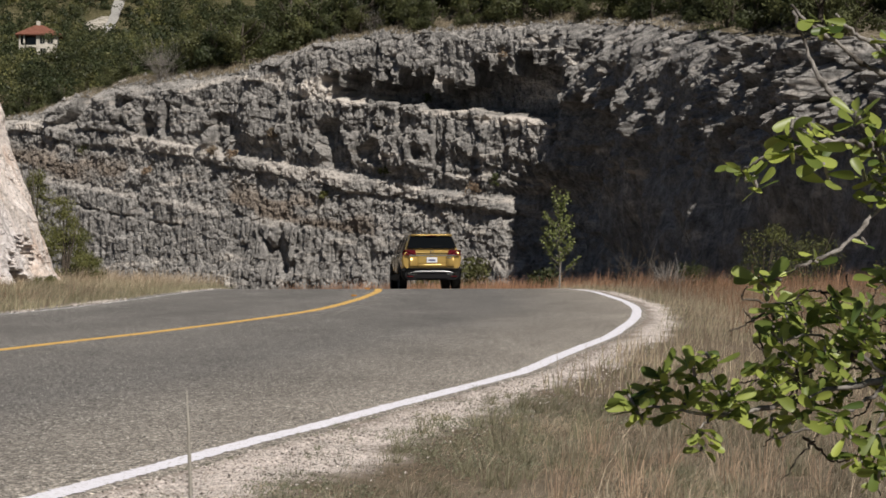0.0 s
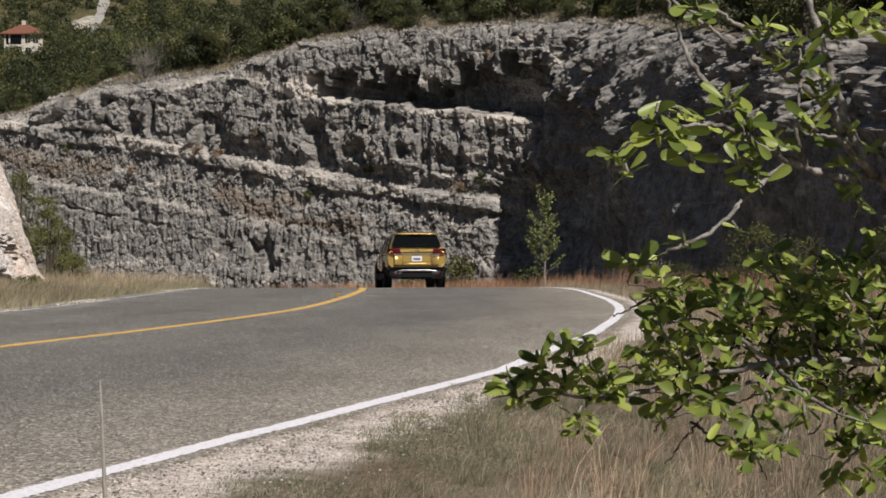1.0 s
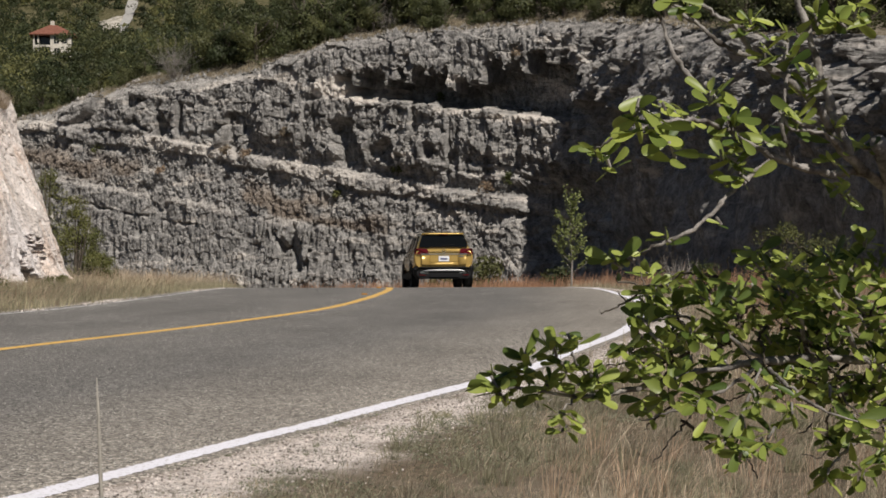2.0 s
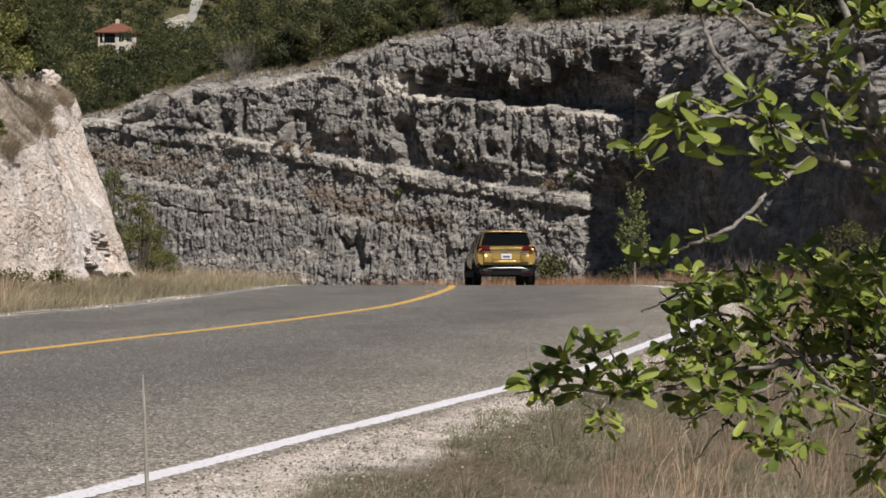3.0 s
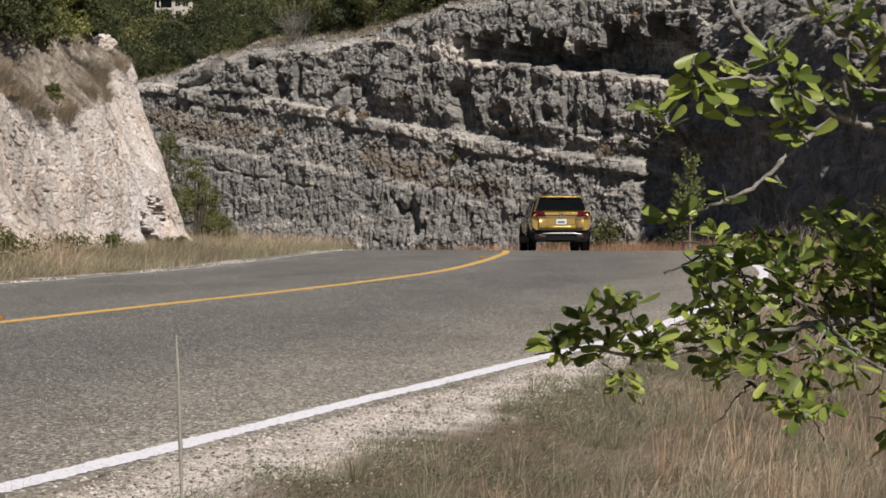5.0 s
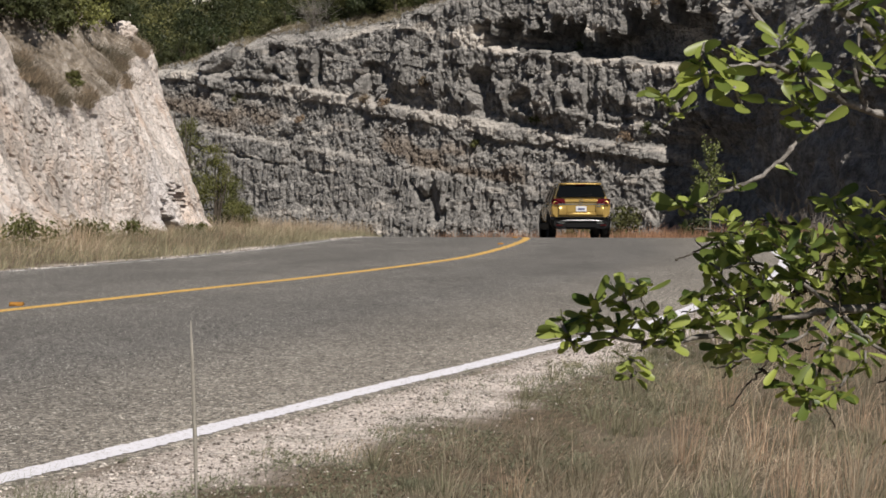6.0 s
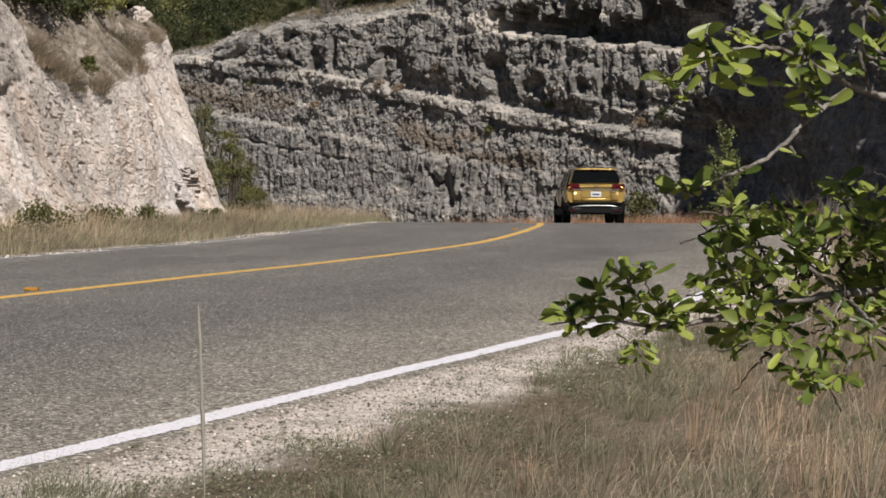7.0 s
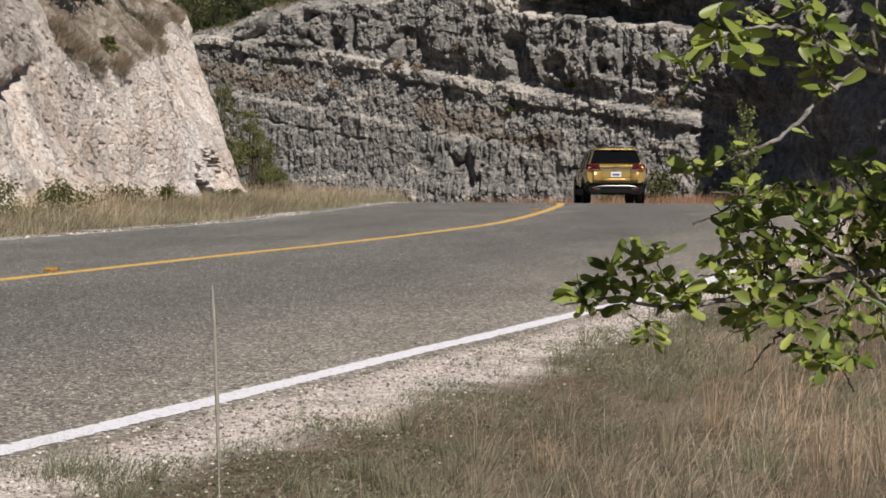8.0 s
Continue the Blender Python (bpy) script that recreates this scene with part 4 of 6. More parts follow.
        rows += [c - side * w / 2, c + side * w / 2] if k < segs else [c]
    m = len(rows)
    v = np.stack(rows, 1).reshape(-1, 3)
    i = np.arange(n)[:, None] * m
    f = [np.concatenate([i + 2 * k, i + 2 * k + 1, i + 2 * k + 3], 1) for k in range(segs - 1)]
    f += [np.concatenate([i + 2 * k, i + 2 * k + 3, i + 2 * k + 2], 1) for k in range(segs - 1)]
    k = segs - 1
    f.append(np.concatenate([i + 2 * k, i + 2 * k + 1, i + 2 * k + 2], 1))
    return v, np.concatenate(f)


def grass_patch(name, mat, label, count, area, keep, height, width, lean, seed, clump=0.0):
    rng = np.random.default_rng(seed)
    x = rng.uniform(area[0], area[1], count)
    y = rng.uniform(area[2], area[3], count)
    if clump:
        k = rng.integers(0, max(1, count // 26), count)
        x, y = x[k] + rng.normal(0, clump, count), y[k] + rng.normal(0, clump, count)
    off, _ = nearest_offset(x, y)
    ok = keep(x, y, off, rng)
    x, y, off = x[ok], y[ok], off[ok]
    z = ground_height(x, y, off) - 0.01
    h = rng.uniform(height[0], height[1], len(x)) * rng.uniform(0.6, 1.0, len(x))
    v, f = blades(x, y, z, h, np.full(len(x), width), lean, rng)
    return tagged(new(name, mesh_from(name, v, f, mat)), label, "grass", kind="stuff")


def verge(start, full):
    """Keeps blades beyond the gravel, thinning towards the asphalt."""
    def keep(x, y, off, rng):
        out = off - right_line(y)
        edge = start + 0.2 * fbm(x * 0.5, y * 0.5, 3, 3, 50) + 0.5 * fbm(x * 2.8, y * 2.8, 3, 4, 45, 0.6)
        return (rng.uniform(size=len(x)) < smooth(edge, edge + full, out) ** 1.5) & (out > 0.16)
    return keep


def far_verge(start, full):
    def keep(x, y, off, rng):
        out = off - right_line(y)
        edge = start + 0.2 * fbm(x * 0.5, y * 0.5, 3, 3, 50)
        return (rng.uniform(size=len(x)) < smooth(edge, edge + full, out)) & (out > 0.2)
    return keep


def left_verge(x, y, off, rng):
    return (off < ROAD_L - 0.13 - 0.45 * rng.uniform(size=len(x)) ** 2) & (off > ROAD_L - 6.0)


def tussocks(name, mat, label, centres, area, keep, each, height, width, spread, seed):
    """Bunch grass: blades that fan out from many small crowns, every bunch of its own height."""
    rng = np.random.default_rng(seed)
    cx, cy = rng.uniform(area[0], area[1], centres), rng.uniform(area[2], area[3], centres)
    off, _ = nearest_offset(cx, cy)
    ok = keep(cx, cy, off, rng)
    cx, cy = cx[ok], cy[ok]
    tall = rng.uniform(height[0], height[1], len(cx)) * rng.uniform(0.6, 1.0, len(cx))
    k = np.repeat(np.arange(len(cx)), each)
    n = len(k)
    an, r = rng.uniform(0, 6.28, n), np.abs(rng.normal(0, 1, n))
    root = np.stack([cx[k] + np.cos(an) * r * 0.16 * tall[k], cy[k] + np.sin(an) * r * 0.16 * tall[k]], 1)
    z = ground_height(root[:, 0], root[:, 1]) - 0.01
    h = tall[k] * rng.uniform(0.35, 1.0, n)
    out = np.stack([np.cos(an) + 0.35, np.sin(an), 0 * an], 1) * (spread * rng.uniform(0.15, 1.2, n) * h)[:, None]
    fa = rng.uniform(-0.9, 0.9, n)
    side = np.stack([np.cos(fa), np.sin(fa), 0 * fa], 1) * width / 2
    foot = np.column_stack([root, z])
    up = np.array([0, 0, 1.0])
    mid = foot + up * (0.55 * h)[:, None] + out * 0.35
    tip = foot + up * (h * rng.uniform(0.7, 1.0, n))[:, None] + out
    v = np.stack([foot - side, foot + side, mid - 0.8 * side, mid + 0.8 * side, tip], 1).reshape(-1, 3)
    i = np.arange(n)[:, None] * 5
    f = np.concatenate([i + np.array([[0, 1, 3]]), i + np.array([[0, 3, 2]]), i + np.array([[2, 3, 4]])])
    return tagged(new(name, mesh_from(name, v, f, mat)), label, "grass", kind="stuff")


def thick_where(start, full, scale, low, seed):
    """Bunches beyond the gravel, gathered in drifts."""
    edge = verge(start, full)

    def keep(x, y, off, rng):
        return edge(x, y, off, rng) & (fbm(x * scale, y * scale, 0, 3, seed) + 0.3 * rng.normal(0, 1, len(x)) > low)
    return keep


grass_patch("verge_grass", DRY_GRASS, "dry tan grass on the road verge", 30000, (-2.2, 4.0, 4.6, 13), verge(0.6, 0.3), (0.03, 0.12), 0.0024, 1.8, 1, 0.13)
grass_patch("verge_green_grass", GREEN_GRASS, "short grey-green matted grass on the road verge", 72000, (-2.6, 4.0, 4.6, 13), verge(0.42, 0.14), (0.02, 0.09), 0.0024, 1.8, 2, 0.09)
tussocks("green_bunch_grass", GREEN_GRASS, "grey-green bunch grass in drifts on the verge", 1150, (-2.4, 4.2, 4.7, 14), thick_where(0.42, 0.25, 0.9, -0.12, 24), 46, (0.1, 0.24), 0.0024, 0.75, 24)
tussocks("tan_bunch_grass", DRY_GRASS, "dry tan bunch grass on the verge", 700, (-1.6, 4.2, 4.7, 14), thick_where(0.75, 0.8, 0.8, -0.1, 25), 50, (0.14, 0.36), 0.0023, 0.7, 25)
tussocks("red_bunch_grass", RED_GRASS, "tall reddish bunch grass on the verge", 120, (-0.6, 4.5, 4.8, 14), thick_where(1.15, 0.9, 0.6, 0.05, 26), 40, (0.25, 0.55), 0.0021, 0.42, 26)
tussocks("straw_bunch_grass", STRAW_GRASS, "pale straw bunch grass leaning over the verge", 330, (-1.2, 4.4, 4.7, 13), thick_where(0.95, 0.8, 0.7, -0.05, 27), 34, (0.2, 0.46), 0.0024, 0.85, 27)
tussocks("gravel_tufts", TUFT_GREEN, "tiny green grass tufts scattered in the gravel", 520, (-2.6, 2.0, 4.9, 14), lambda x, y, off, rng: (off > right_line(y) + 0.1) & (off < right_line(y) + 0.85) & (fbm(x * 1.5, y * 1.5, 0, 3, 28) + 0.35 * rng.normal(0, 1, len(x)) + 0.25 * (off < right_line(y) + 0.24) > 0.08), 26, (0.025, 0.06), 0.0022, 1.1, 28)
grass_patch("verge_tall_grass", RED_GRASS, "tall dry reddish grass stalks on the verge", 2600, (-0.5, 4.5, 4.8, 14), verge(1.2, 0.8), (0.15, 0.45), 0.0022, 0.7, 3, 0.07)
grass_patch("straw_stalks", STRAW_GRASS, "long pale straw stalks leaning over the verge", 800, (-1.6, 4.2, 4.8, 12), verge(0.9, 1.2), (0.2, 0.5), 0.0028, 1.0, 11, 0.0)
grass_patch("matted_straw", STRAW_GRASS, "flattened pale straw matted over the verge", 24000, (-1.8, 4.2, 4.6, 12), lambda x, y, off, rng: (off > right_line(y) + 0.9) & (vnoise(x * 1.6, y * 1.6, 0, 46) > 0.42), (0.04, 0.16), 0.0026, 2.6, 14, 0.1)
grass_patch("gravel_weeds", TUFT_GREEN, "low grey-green weeds spreading over the gravel", 60000, (-2.6, 2.2, 4.8, 13), lambda x, y, off, rng: (off > right_line(y) + 0.12) & (off < right_line(y) + 1.4) & (vnoise(x * 1.7, y * 1.7, 0, 18) + 0.35 * vnoise(x * 7, y * 7, 0, 17) + 0.5 * smooth(0.3, 1.1, off - right_line(y)) + 0.22 * (off < right_line(y) + 0.22) > 0.88), (0.015, 0.055), 0.004, 1.6, 12, 0.04)
grass_patch("field_grass", DRY_GRASS, "thin dry grass round the small tree", 15000, (-2.5, 7, -6, 5.2), lambda x, y, off, rng: (off > right_line(y) + 0.9) & (np.hypot(x, y) > 0.5), (0.04, 0.16), 0.004, 1.6, 22, 0.14)
grass_patch("far_verge_grass", DRY_GRASS, "dry tan grass along the outer road edge", 32000, (0.5, 11, 13, 60), far_verge(0.3, 0.4), (0.12, 0.42), 0.007, 0.5, 4, 0.2)
grass_patch("far_verge_green_grass", GREEN_GRASS, "grey-green grass along the outer road edge", 27000, (0.5, 11, 13, 60), far_verge(0.2, 0.35), (0.06, 0.22), 0.008, 0.6, 5, 0.2)
grass_patch("far_verge_red_grass", RUSSET_GRASS, "tall pinkish dry grass beyond the outer road edge", 11000, (1.5, 12, 22, 60), far_verge(0.9, 0.9), (0.35, 0.8), 0.007, 0.5, 29, 0.25)
grass_patch("bluestem_grass", RUSSET_GRASS, "tall reddish bluestem below the shaded rock", 22000, (-12, 14, 44, 128), lambda x, y, off, rng: (off > ROAD_R + 1.6) & (rng.uniform(size=len(x)) < 0.8), (0.4, 1.0), 0.02, 0.3, 6, 0.35)
grass_patch("inner_verge_grass", DRY_GRASS, "dry grass below the pale rock face", 26000, (-17, -4, 20, 62), lambda x, y, off, rng: left_verge(x, y, off, rng) & (off < ROAD_L - 0.55), (0.08, 0.5), 0.007, 0.9, 7, 0.2)
grass_patch("inner_verge_green_grass", GREEN_GRASS, "green grass and weeds below the pale rock face", 70000, (-17, -4, 20, 62), left_verge, (0.06, 0.36), 0.008, 0.8, 8, 0.25)
tussocks("inner_bunch_grass", DRY_GRASS, "tall dry tan bunch grass against the foot of the pale rock", 240, (-17, -4, 20, 62), lambda x, y, off, rng: left_verge(x, y, off, rng) & (off < ROAD_L - 2.2) & (vnoise(x * 0.7, y * 0.4, 0, 34) > 0.45), 70, (0.35, 0.85), 0.006, 0.5, 33)
grass_patch("inner_pink_grass", RED_GRASS, "pinkish seeding grass tops below the pale rock", 4500, (-17, -4, 20, 62), lambda x, y, off, rng: left_verge(x, y, off, rng) & (off < ROAD_L - 0.7) & (vnoise(x * 0.6, y * 0.35, 0, 39) > 0.45), (0.3, 0.62), 0.006, 0.8, 23, 0.2)
grass_patch("far_inner_grass", DRY_GRASS, "dry grass on the inner side of the bend", 22000, (-34, -6, 60, 140), lambda x, y, off, rng: (off < ROAD_L - 0.5) & (off > ROAD_L - 8), (0.5, 0.9), 0.025, 0.4, 9, 0.3)


grass_patch("inner_seed_grass", STRAW_GRASS, "pale seeding grass leaning along the inner verge", 5000, (-17, -4, 22, 62), lambda x, y, off, rng: (off < ROAD_L - 0.9) & (off > ROAD_L - 5) & (vnoise(x * 0.8, y * 0.5, 0, 19) > 0.5), (0.4, 0.85), 0.007, 0.9, 13, 0.25)


def leafy_mats():
    """Small-leaved weeds that lie in mats on the gravel."""
    rng = np.random.default_rng(21)
    n = 90000
    x, y = rng.uniform(-2.5, 2.0, n), rng.uniform(4.8, 12, n)
    off, _ = nearest_offset(x, y)
    out = off - right_line(y)
    thick = fbm(x * 1.8, y * 1.8, 0, 3, 42) + 0.5 * fbm(x * 6, y * 6, 0, 2, 41) + 0.9 * smooth(0.1, 1.0, out) + 0.5 * (1 - smooth(5.8, 6.5, y)) * smooth(0.1, 0.4, out)
    ok = (out > 0.13) & (out < 1.5) & (thick > 0.68 + 0.2 * rng.uniform(size=n))
    x, y, off, thick = x[ok], y[ok], off[ok], thick[ok]
    z = ground_height(x, y, off) + np.abs(rng.normal(0, 1, len(x))) * 0.009 * np.clip(thick, 0, 1.4) + 0.003
    v, f = leaf_cards(np.stack([x, y, z], 1), np.tile((0.0, -0.4, 0.8), (len(x), 1)), 0.006, rng)
    tagged(new("gravel_leaf_mats", mesh_from("gravel_leaf_mats", v, f, TUFT_GREEN)), "low mats of grey-green weeds on the gravel", "weeds", kind="stuff")


leafy_mats()


def green_tuft(x, y, size, seed):
    rng = np.random.default_rng(seed)
    n = 330
    px, py = rng.normal(0, size * 0.5, n), rng.normal(0, size * 0.4, n)
    v, f = blades(px, py, np.zeros(n) - 0.01, rng.uniform(0.25, 1.0, n) * size, np.full(n, 0.0024), 1.2, rng)
    ob = new("grass_tuft", mesh_from("grass_tuft", v, f, TUFT_GREEN))
    ob.location = (x, y, float(ground_height(np.array([x]), np.array([y]))[0]))
    tagged(ob, "grey-green grass tuft standing at the gravel's edge", "grass tuft", group="tufts in the gravel")


for k, (x, y, size) in enumerate(((-1.6, 5.85, 0.19), (-0.62, 6.75, 0.09), (-0.1, 7.6, 0.1), (-0.25, 6.3, 0.1), (0.9, 9.6, 0.11))):
    green_tuft(x, y, size, 500 + k)


def bank_grass():
    """Dry grass that hangs over the edge of the pale rock."""
    rng = np.random.default_rng(15)
    n = 14000
    s = NOSE + rng.uniform(-20, 4, n)
    w = np.abs(rng.normal(0, 1.6, n))
    ok = vnoise(s * 0.9, w * 0.9, 0, 16) > 0.3
    p = bank_point(s[ok], w[ok])
    v, f = blades(p[:, 0], p[:, 1], p[:, 2] - 0.02, rng.uniform(0.04, 0.24, len(p)), np.full(len(p), 0.008), 1.4, rng)
    tagged(new("bank_grass", mesh_from("bank_grass", v, f, DRY_BRUSH)), "brown dry grass on top of the pale rock", "grass", kind="stuff")


bank_grass()


def rim_grass():
    """Dry tufts along the worn rim of the high cut."""
    rng = np.random.default_rng(16)
    n = 20000
    k = rng.integers(0, 1100, n)
    s = (CORNER + rng.uniform(-60, 30, 1100))[k] + rng.normal(0, 0.3, n)
    w = np.abs(rng.uniform(0.0, 3.2, 1100)[k] + rng.normal(0, 0.25, n))
    p = hill_point(s, w)
    v, f = blades(p[:, 0], p[:, 1], p[:, 2] - 0.03, rng.uniform(0.12, 0.5, n), np.full(n, 0.03), 0.8, rng)
    tagged(new("rim_grass", mesh_from("rim_grass", v, f, DRY_GRASS)), "dry tan grass tufts along the rim of the cliff", "grass", kind="stuff")


rim_grass()


def rim_rubble():
    """Broken stones along the worn rim."""
    rng = np.random.default_rng(18)
    n = 2600
    s = CORNER + rng.uniform(-60, 24, n)
    p = hill_point(s, np.abs(rng.normal(0, 0.9, n)))
    size = 0.04 + 0.22 * rng.uniform(0, 1, n) ** 4
    ico = np.array([(0, 0, 1), (0.9, 0, 0.1), (0.1, 0.95, -0.1), (-0.9, 0.1, 0.1), (0, -0.9, 0), (0, 0, -0.6)])
    tri = np.array([(0, 1, 2), (0, 2, 3), (0, 3, 4), (0, 4, 1), (5, 2, 1), (5, 3, 2), (5, 4, 3), (5, 1, 4)])
    v = ico[None] * rng.uniform(0.55, 1.4, (n, 6, 3)) * size[:, None, None] + p[:, None]
    f = (tri[None] + np.arange(n)[:, None, None] * 6).reshape(-1, 3)
    tagged(new("rim_rubble", mesh_from("rim_rubble", v.reshape(-1, 3), f, ROCK)), "broken grey stones along the rim of the cliff", "rubble", kind="stuff")


rim_rubble()


# ---- the small persimmon tree on the verge ----
def leaf_mesh(seed):
    """One obovate leaf of unit length along +y, cupped, bent and a little thick at its rib."""
    rng = np.random.default_rng(seed)
    bend, cup, twist = rng.uniform(-0.4, 0.25), rng.uniform(0.05, 0.4), rng.uniform(-0.3, 0.3)
    wide = rng.uniform(0.175, 0.225)
    vs, fs = [], []
    outline = (0.08, 0.36, 0.66, 0.9, 1.0, 0.92, 0.64, 0.14)
    rows = len(outline)
    along = (0.0, 0.14, 0.32, 0.52, 0.72, 0.88, 0.97, 1.0)
    for t, o in zip(along, outline):
        w = wide * o
        y, zc = t * (1 - 0.1 * abs(bend)), bend * t * t * 0.5
        for u in (-1, -0.5, 0, 0.5, 1):
            a = twist * t
            vs.append((u * w * math.cos(a), y, zc + cup * w * u * u + u * w * math.sin(a) + (0.01 if u == 0 else 0)))
    for i in range(rows - 1):
        for j in range(4):
            k = i * 5 + j
            fs.append((k, k + 1, k + 6, k + 5))
    return mesh_from("leaf", vs, fs, BRIGHT_LEAF, True)


def persimmon_tree():
    rng = np.random.default_rng(12)
    root = new("persimmon_tree")
    root.location = (0.3, 1.17, -0.17)
    at = Vector(root.location)
    tagged(root, "small green persimmon tree with grey twigs beside the road", "tree")
    leaves = [leaf_mesh(200 + k) for k in range(6)]
    spare_v, spare_f, made = [], [], [0]

    def limb(points, thick, thin, bark=BARK):
        p = np.asarray(points, float)
        q = np.vstack([2 * p[0] - p[1], p, 2 * p[-1] - p[-2]])
        out = []
        for k in range(len(p) - 1):
            a, b, c, d = q[k:k + 4]
            for t in np.linspace(0, 1, 6, endpoint=False):
                out.append(0.5 * (2 * b + (c - a) * t + (2 * a - 5 * b + 4 * c - d) * t ** 2 + (3 * b - a - 3 * c + d) * t ** 3))
        out.append(p[-1])
        out = np.array(out)
        out[1:] += rng.normal(0, 0.0005, (len(out) - 1, 3))
        rad = (0.54 if p[0][2] < 0.92 else 0.7) * np.linspace(thick, thin, len(out)) * (1 + 0.16 * rng.normal(size=len(out)))
        v, f = tube(out - np.array(at), np.abs(rad), 8)
        child(new("branch", mesh_from("branch", v, f, bark, True)), root)

    def leaf_at(base, way, length):
        z = Vector(way).normalized()
        side = z.cross(Vector((rng.normal() * 0.8 + 0.2, rng.normal() * 0.8 - 0.75, 0.75))).normalized()
        up = side.cross(z).normalized()
        turn = Matrix((side, z, up)).transposed().to_4x4()
        m = Matrix.Translation(Vector(base) - at) @ turn @ Matrix.Diagonal((length * rng.uniform(0.85, 1.1), length, length, 1))
        me = leaves[int(rng.integers(0, 6))]
        if made[0] < 298:
            made[0] += 1
            ob = new("leaf", me)
            ob.parent = root
            ob.matrix_local = m
        else:
            n0 = len(spare_v)
            spare_v.extend(tuple(m @ v.co) for v in me.vertices)
            spare_f.extend(tuple(i + n0 for i in p.vertices) for p in me.polygons)

    def rosette(x, y, z, count, length):
        c = np.array((x, y, z))
        lean = Vector((-0.35, -0.25, 0.45) if z > 0.828 else (-0.1, -0.35, -0.4)) + Vector(rng.normal(0, 0.25, 3))
        tw = np.array(lean.normalized()) * length * 0.5
        v, f = tube([c - tw - np.array(at), c - tw * 0.4 - np.array(at), c - np.array(at)], [0.0009, 0.0008, 0.0007], 5)
        child(new("twig", mesh_from("twig", v, f, BARK, True)), root)
        turn0 = rng.uniform(0, 6.28)
        for k in range(int(count * (1.7 if z < 0.9 else 1.45))):
            an = turn0 + k * 2.399
            w = Vector((math.cos(an), math.sin(an), rng.uniform(-0.9, 0.75))) + lean * rng.uniform(-0.1, 0.9)
            leaf_at(c - tw * rng.uniform(0, 1.1) + rng.normal(0, 0.0016, 3), w, length * rng.uniform(0.55, 1.08))

    v, f = tube(np.array([(0.3, 1.17, -0.19), (0.265, 1.15, 0.2), (0.235, 1.12, 0.55), (0.21, 1.1, 0.8), (0.2, 1.08, 0.9), (0.185, 1.03, 0.935), (0.172, 1.0, 0.95)]) - np.array(at), [0.02, 0.016, 0.013, 0.010, 0.008, 0.0055, 0.004], 12)
    child(new("trunk", mesh_from("trunk", v, f, BARK, True)), root)
    limb([(0.194, 1.104, 0.8395), (0.155, 1.084, 0.8418), (0.126, 1.064, 0.8417), (0.099, 1.054, 0.838), (0.0688, 1.034, 0.8322), (0.0403, 1.024, 0.8273), (0.0121, 1.004, 0.8301), (-0.0137, 1.004, 0.8342)], 0.0048, 0.001)
    limb([(0.126, 1.064, 0.8417), (0.1091, 1.044, 0.8527), (0.094, 1.034, 0.8615), (0.0777, 1.024, 0.8661), (0.0652, 1.024, 0.8633)], 0.0022, 0.0008)
    limb([(0.126, 1.064, 0.8412), (0.1075, 1.054, 0.8295), (0.081, 1.044, 0.8189), (0.0598, 1.044, 0.8132)], 0.0022, 0.0008)
    limb([(0.1275, 1.054, 0.838), (0.1344, 1.024, 0.8301), (0.1482, 1.024, 0.8204), (0.1694, 1.034, 0.8127)], 0.002, 0.0009)
    limb([(0.1218, 1.044, 0.8386), (0.11, 1.024, 0.8191), (0.1029, 1.004, 0.8017)], 0.0018, 0.0007)
    limb([(0.2, 1.104, 0.8157), (0.1748, 1.064, 0.8015), (0.1602, 1.054, 0.791), (0.1545, 1.054, 0.7797)], 0.0024, 0.0009)
    limb([(0.1521, 1.084, 0.8436), (0.1432, 1.064, 0.8647), (0.1275, 1.054, 0.8822), (0.1175, 1.054, 0.8964)], 0.0028, 0.0009)
    limb([(0.1803, 1.094, 0.8401), (0.1679, 1.074, 0.8644), (0.1547, 1.064, 0.882), (0.1576, 1.064, 0.8992)], 0.0028, 0.0009)
    limb([(0.0403, 1.024, 0.8273), (0.0283, 1.004, 0.8423), (0.0225, 0.994, 0.8536)], 0.0013, 0.0006)
    limb([(0.0288, 1.014, 0.8286), (0.0202, 1.004, 0.8206), (0.0198, 0.994, 0.812)], 0.0012, 0.0006)
    limb([(0.0838, 1.044, 0.8349), (0.0688, 1.034, 0.8462), (0.0542, 1.024, 0.8522)], 0.0015, 0.0006)
    limb([(0.1958, 1.054, 0.9306), (0.1676, 1.024, 0.9366), (0.1476, 1.004, 0.9356), (0.1284, 0.984, 0.9386), (0.1111, 0.974, 0.9461), (0.0968, 0.964, 0.954), (0.089, 0.964, 0.9722)], 0.0042, 0.001)
    limb([(0.1805, 1.034, 0.93), (0.1558, 1.004, 0.9459), (0.1446, 0.994, 0.9624), (0.1284, 0.984, 0.9777), (0.1111, 0.984, 0.9896), (0.1031, 0.984, 1.0029), (0.0912, 0.984, 1.0104), (0.0832, 0.984, 1.0189)], 0.0036, 0.0012)
    limb([(0.1111, 0.984, 0.9896), (0.0992, 0.984, 0.9936), (0.0872, 0.984, 1.0029), (0.0739, 0.984, 1.0122), (0.062, 0.984, 1.0228)], 0.002, 0.001)
    limb([(0.0838, 0.964, 0.9709), (0.0733, 0.964, 0.9852), (0.0669, 0.974, 1.0019), (0.0611, 0.974, 1.0203)], 0.0018, 0.0012)
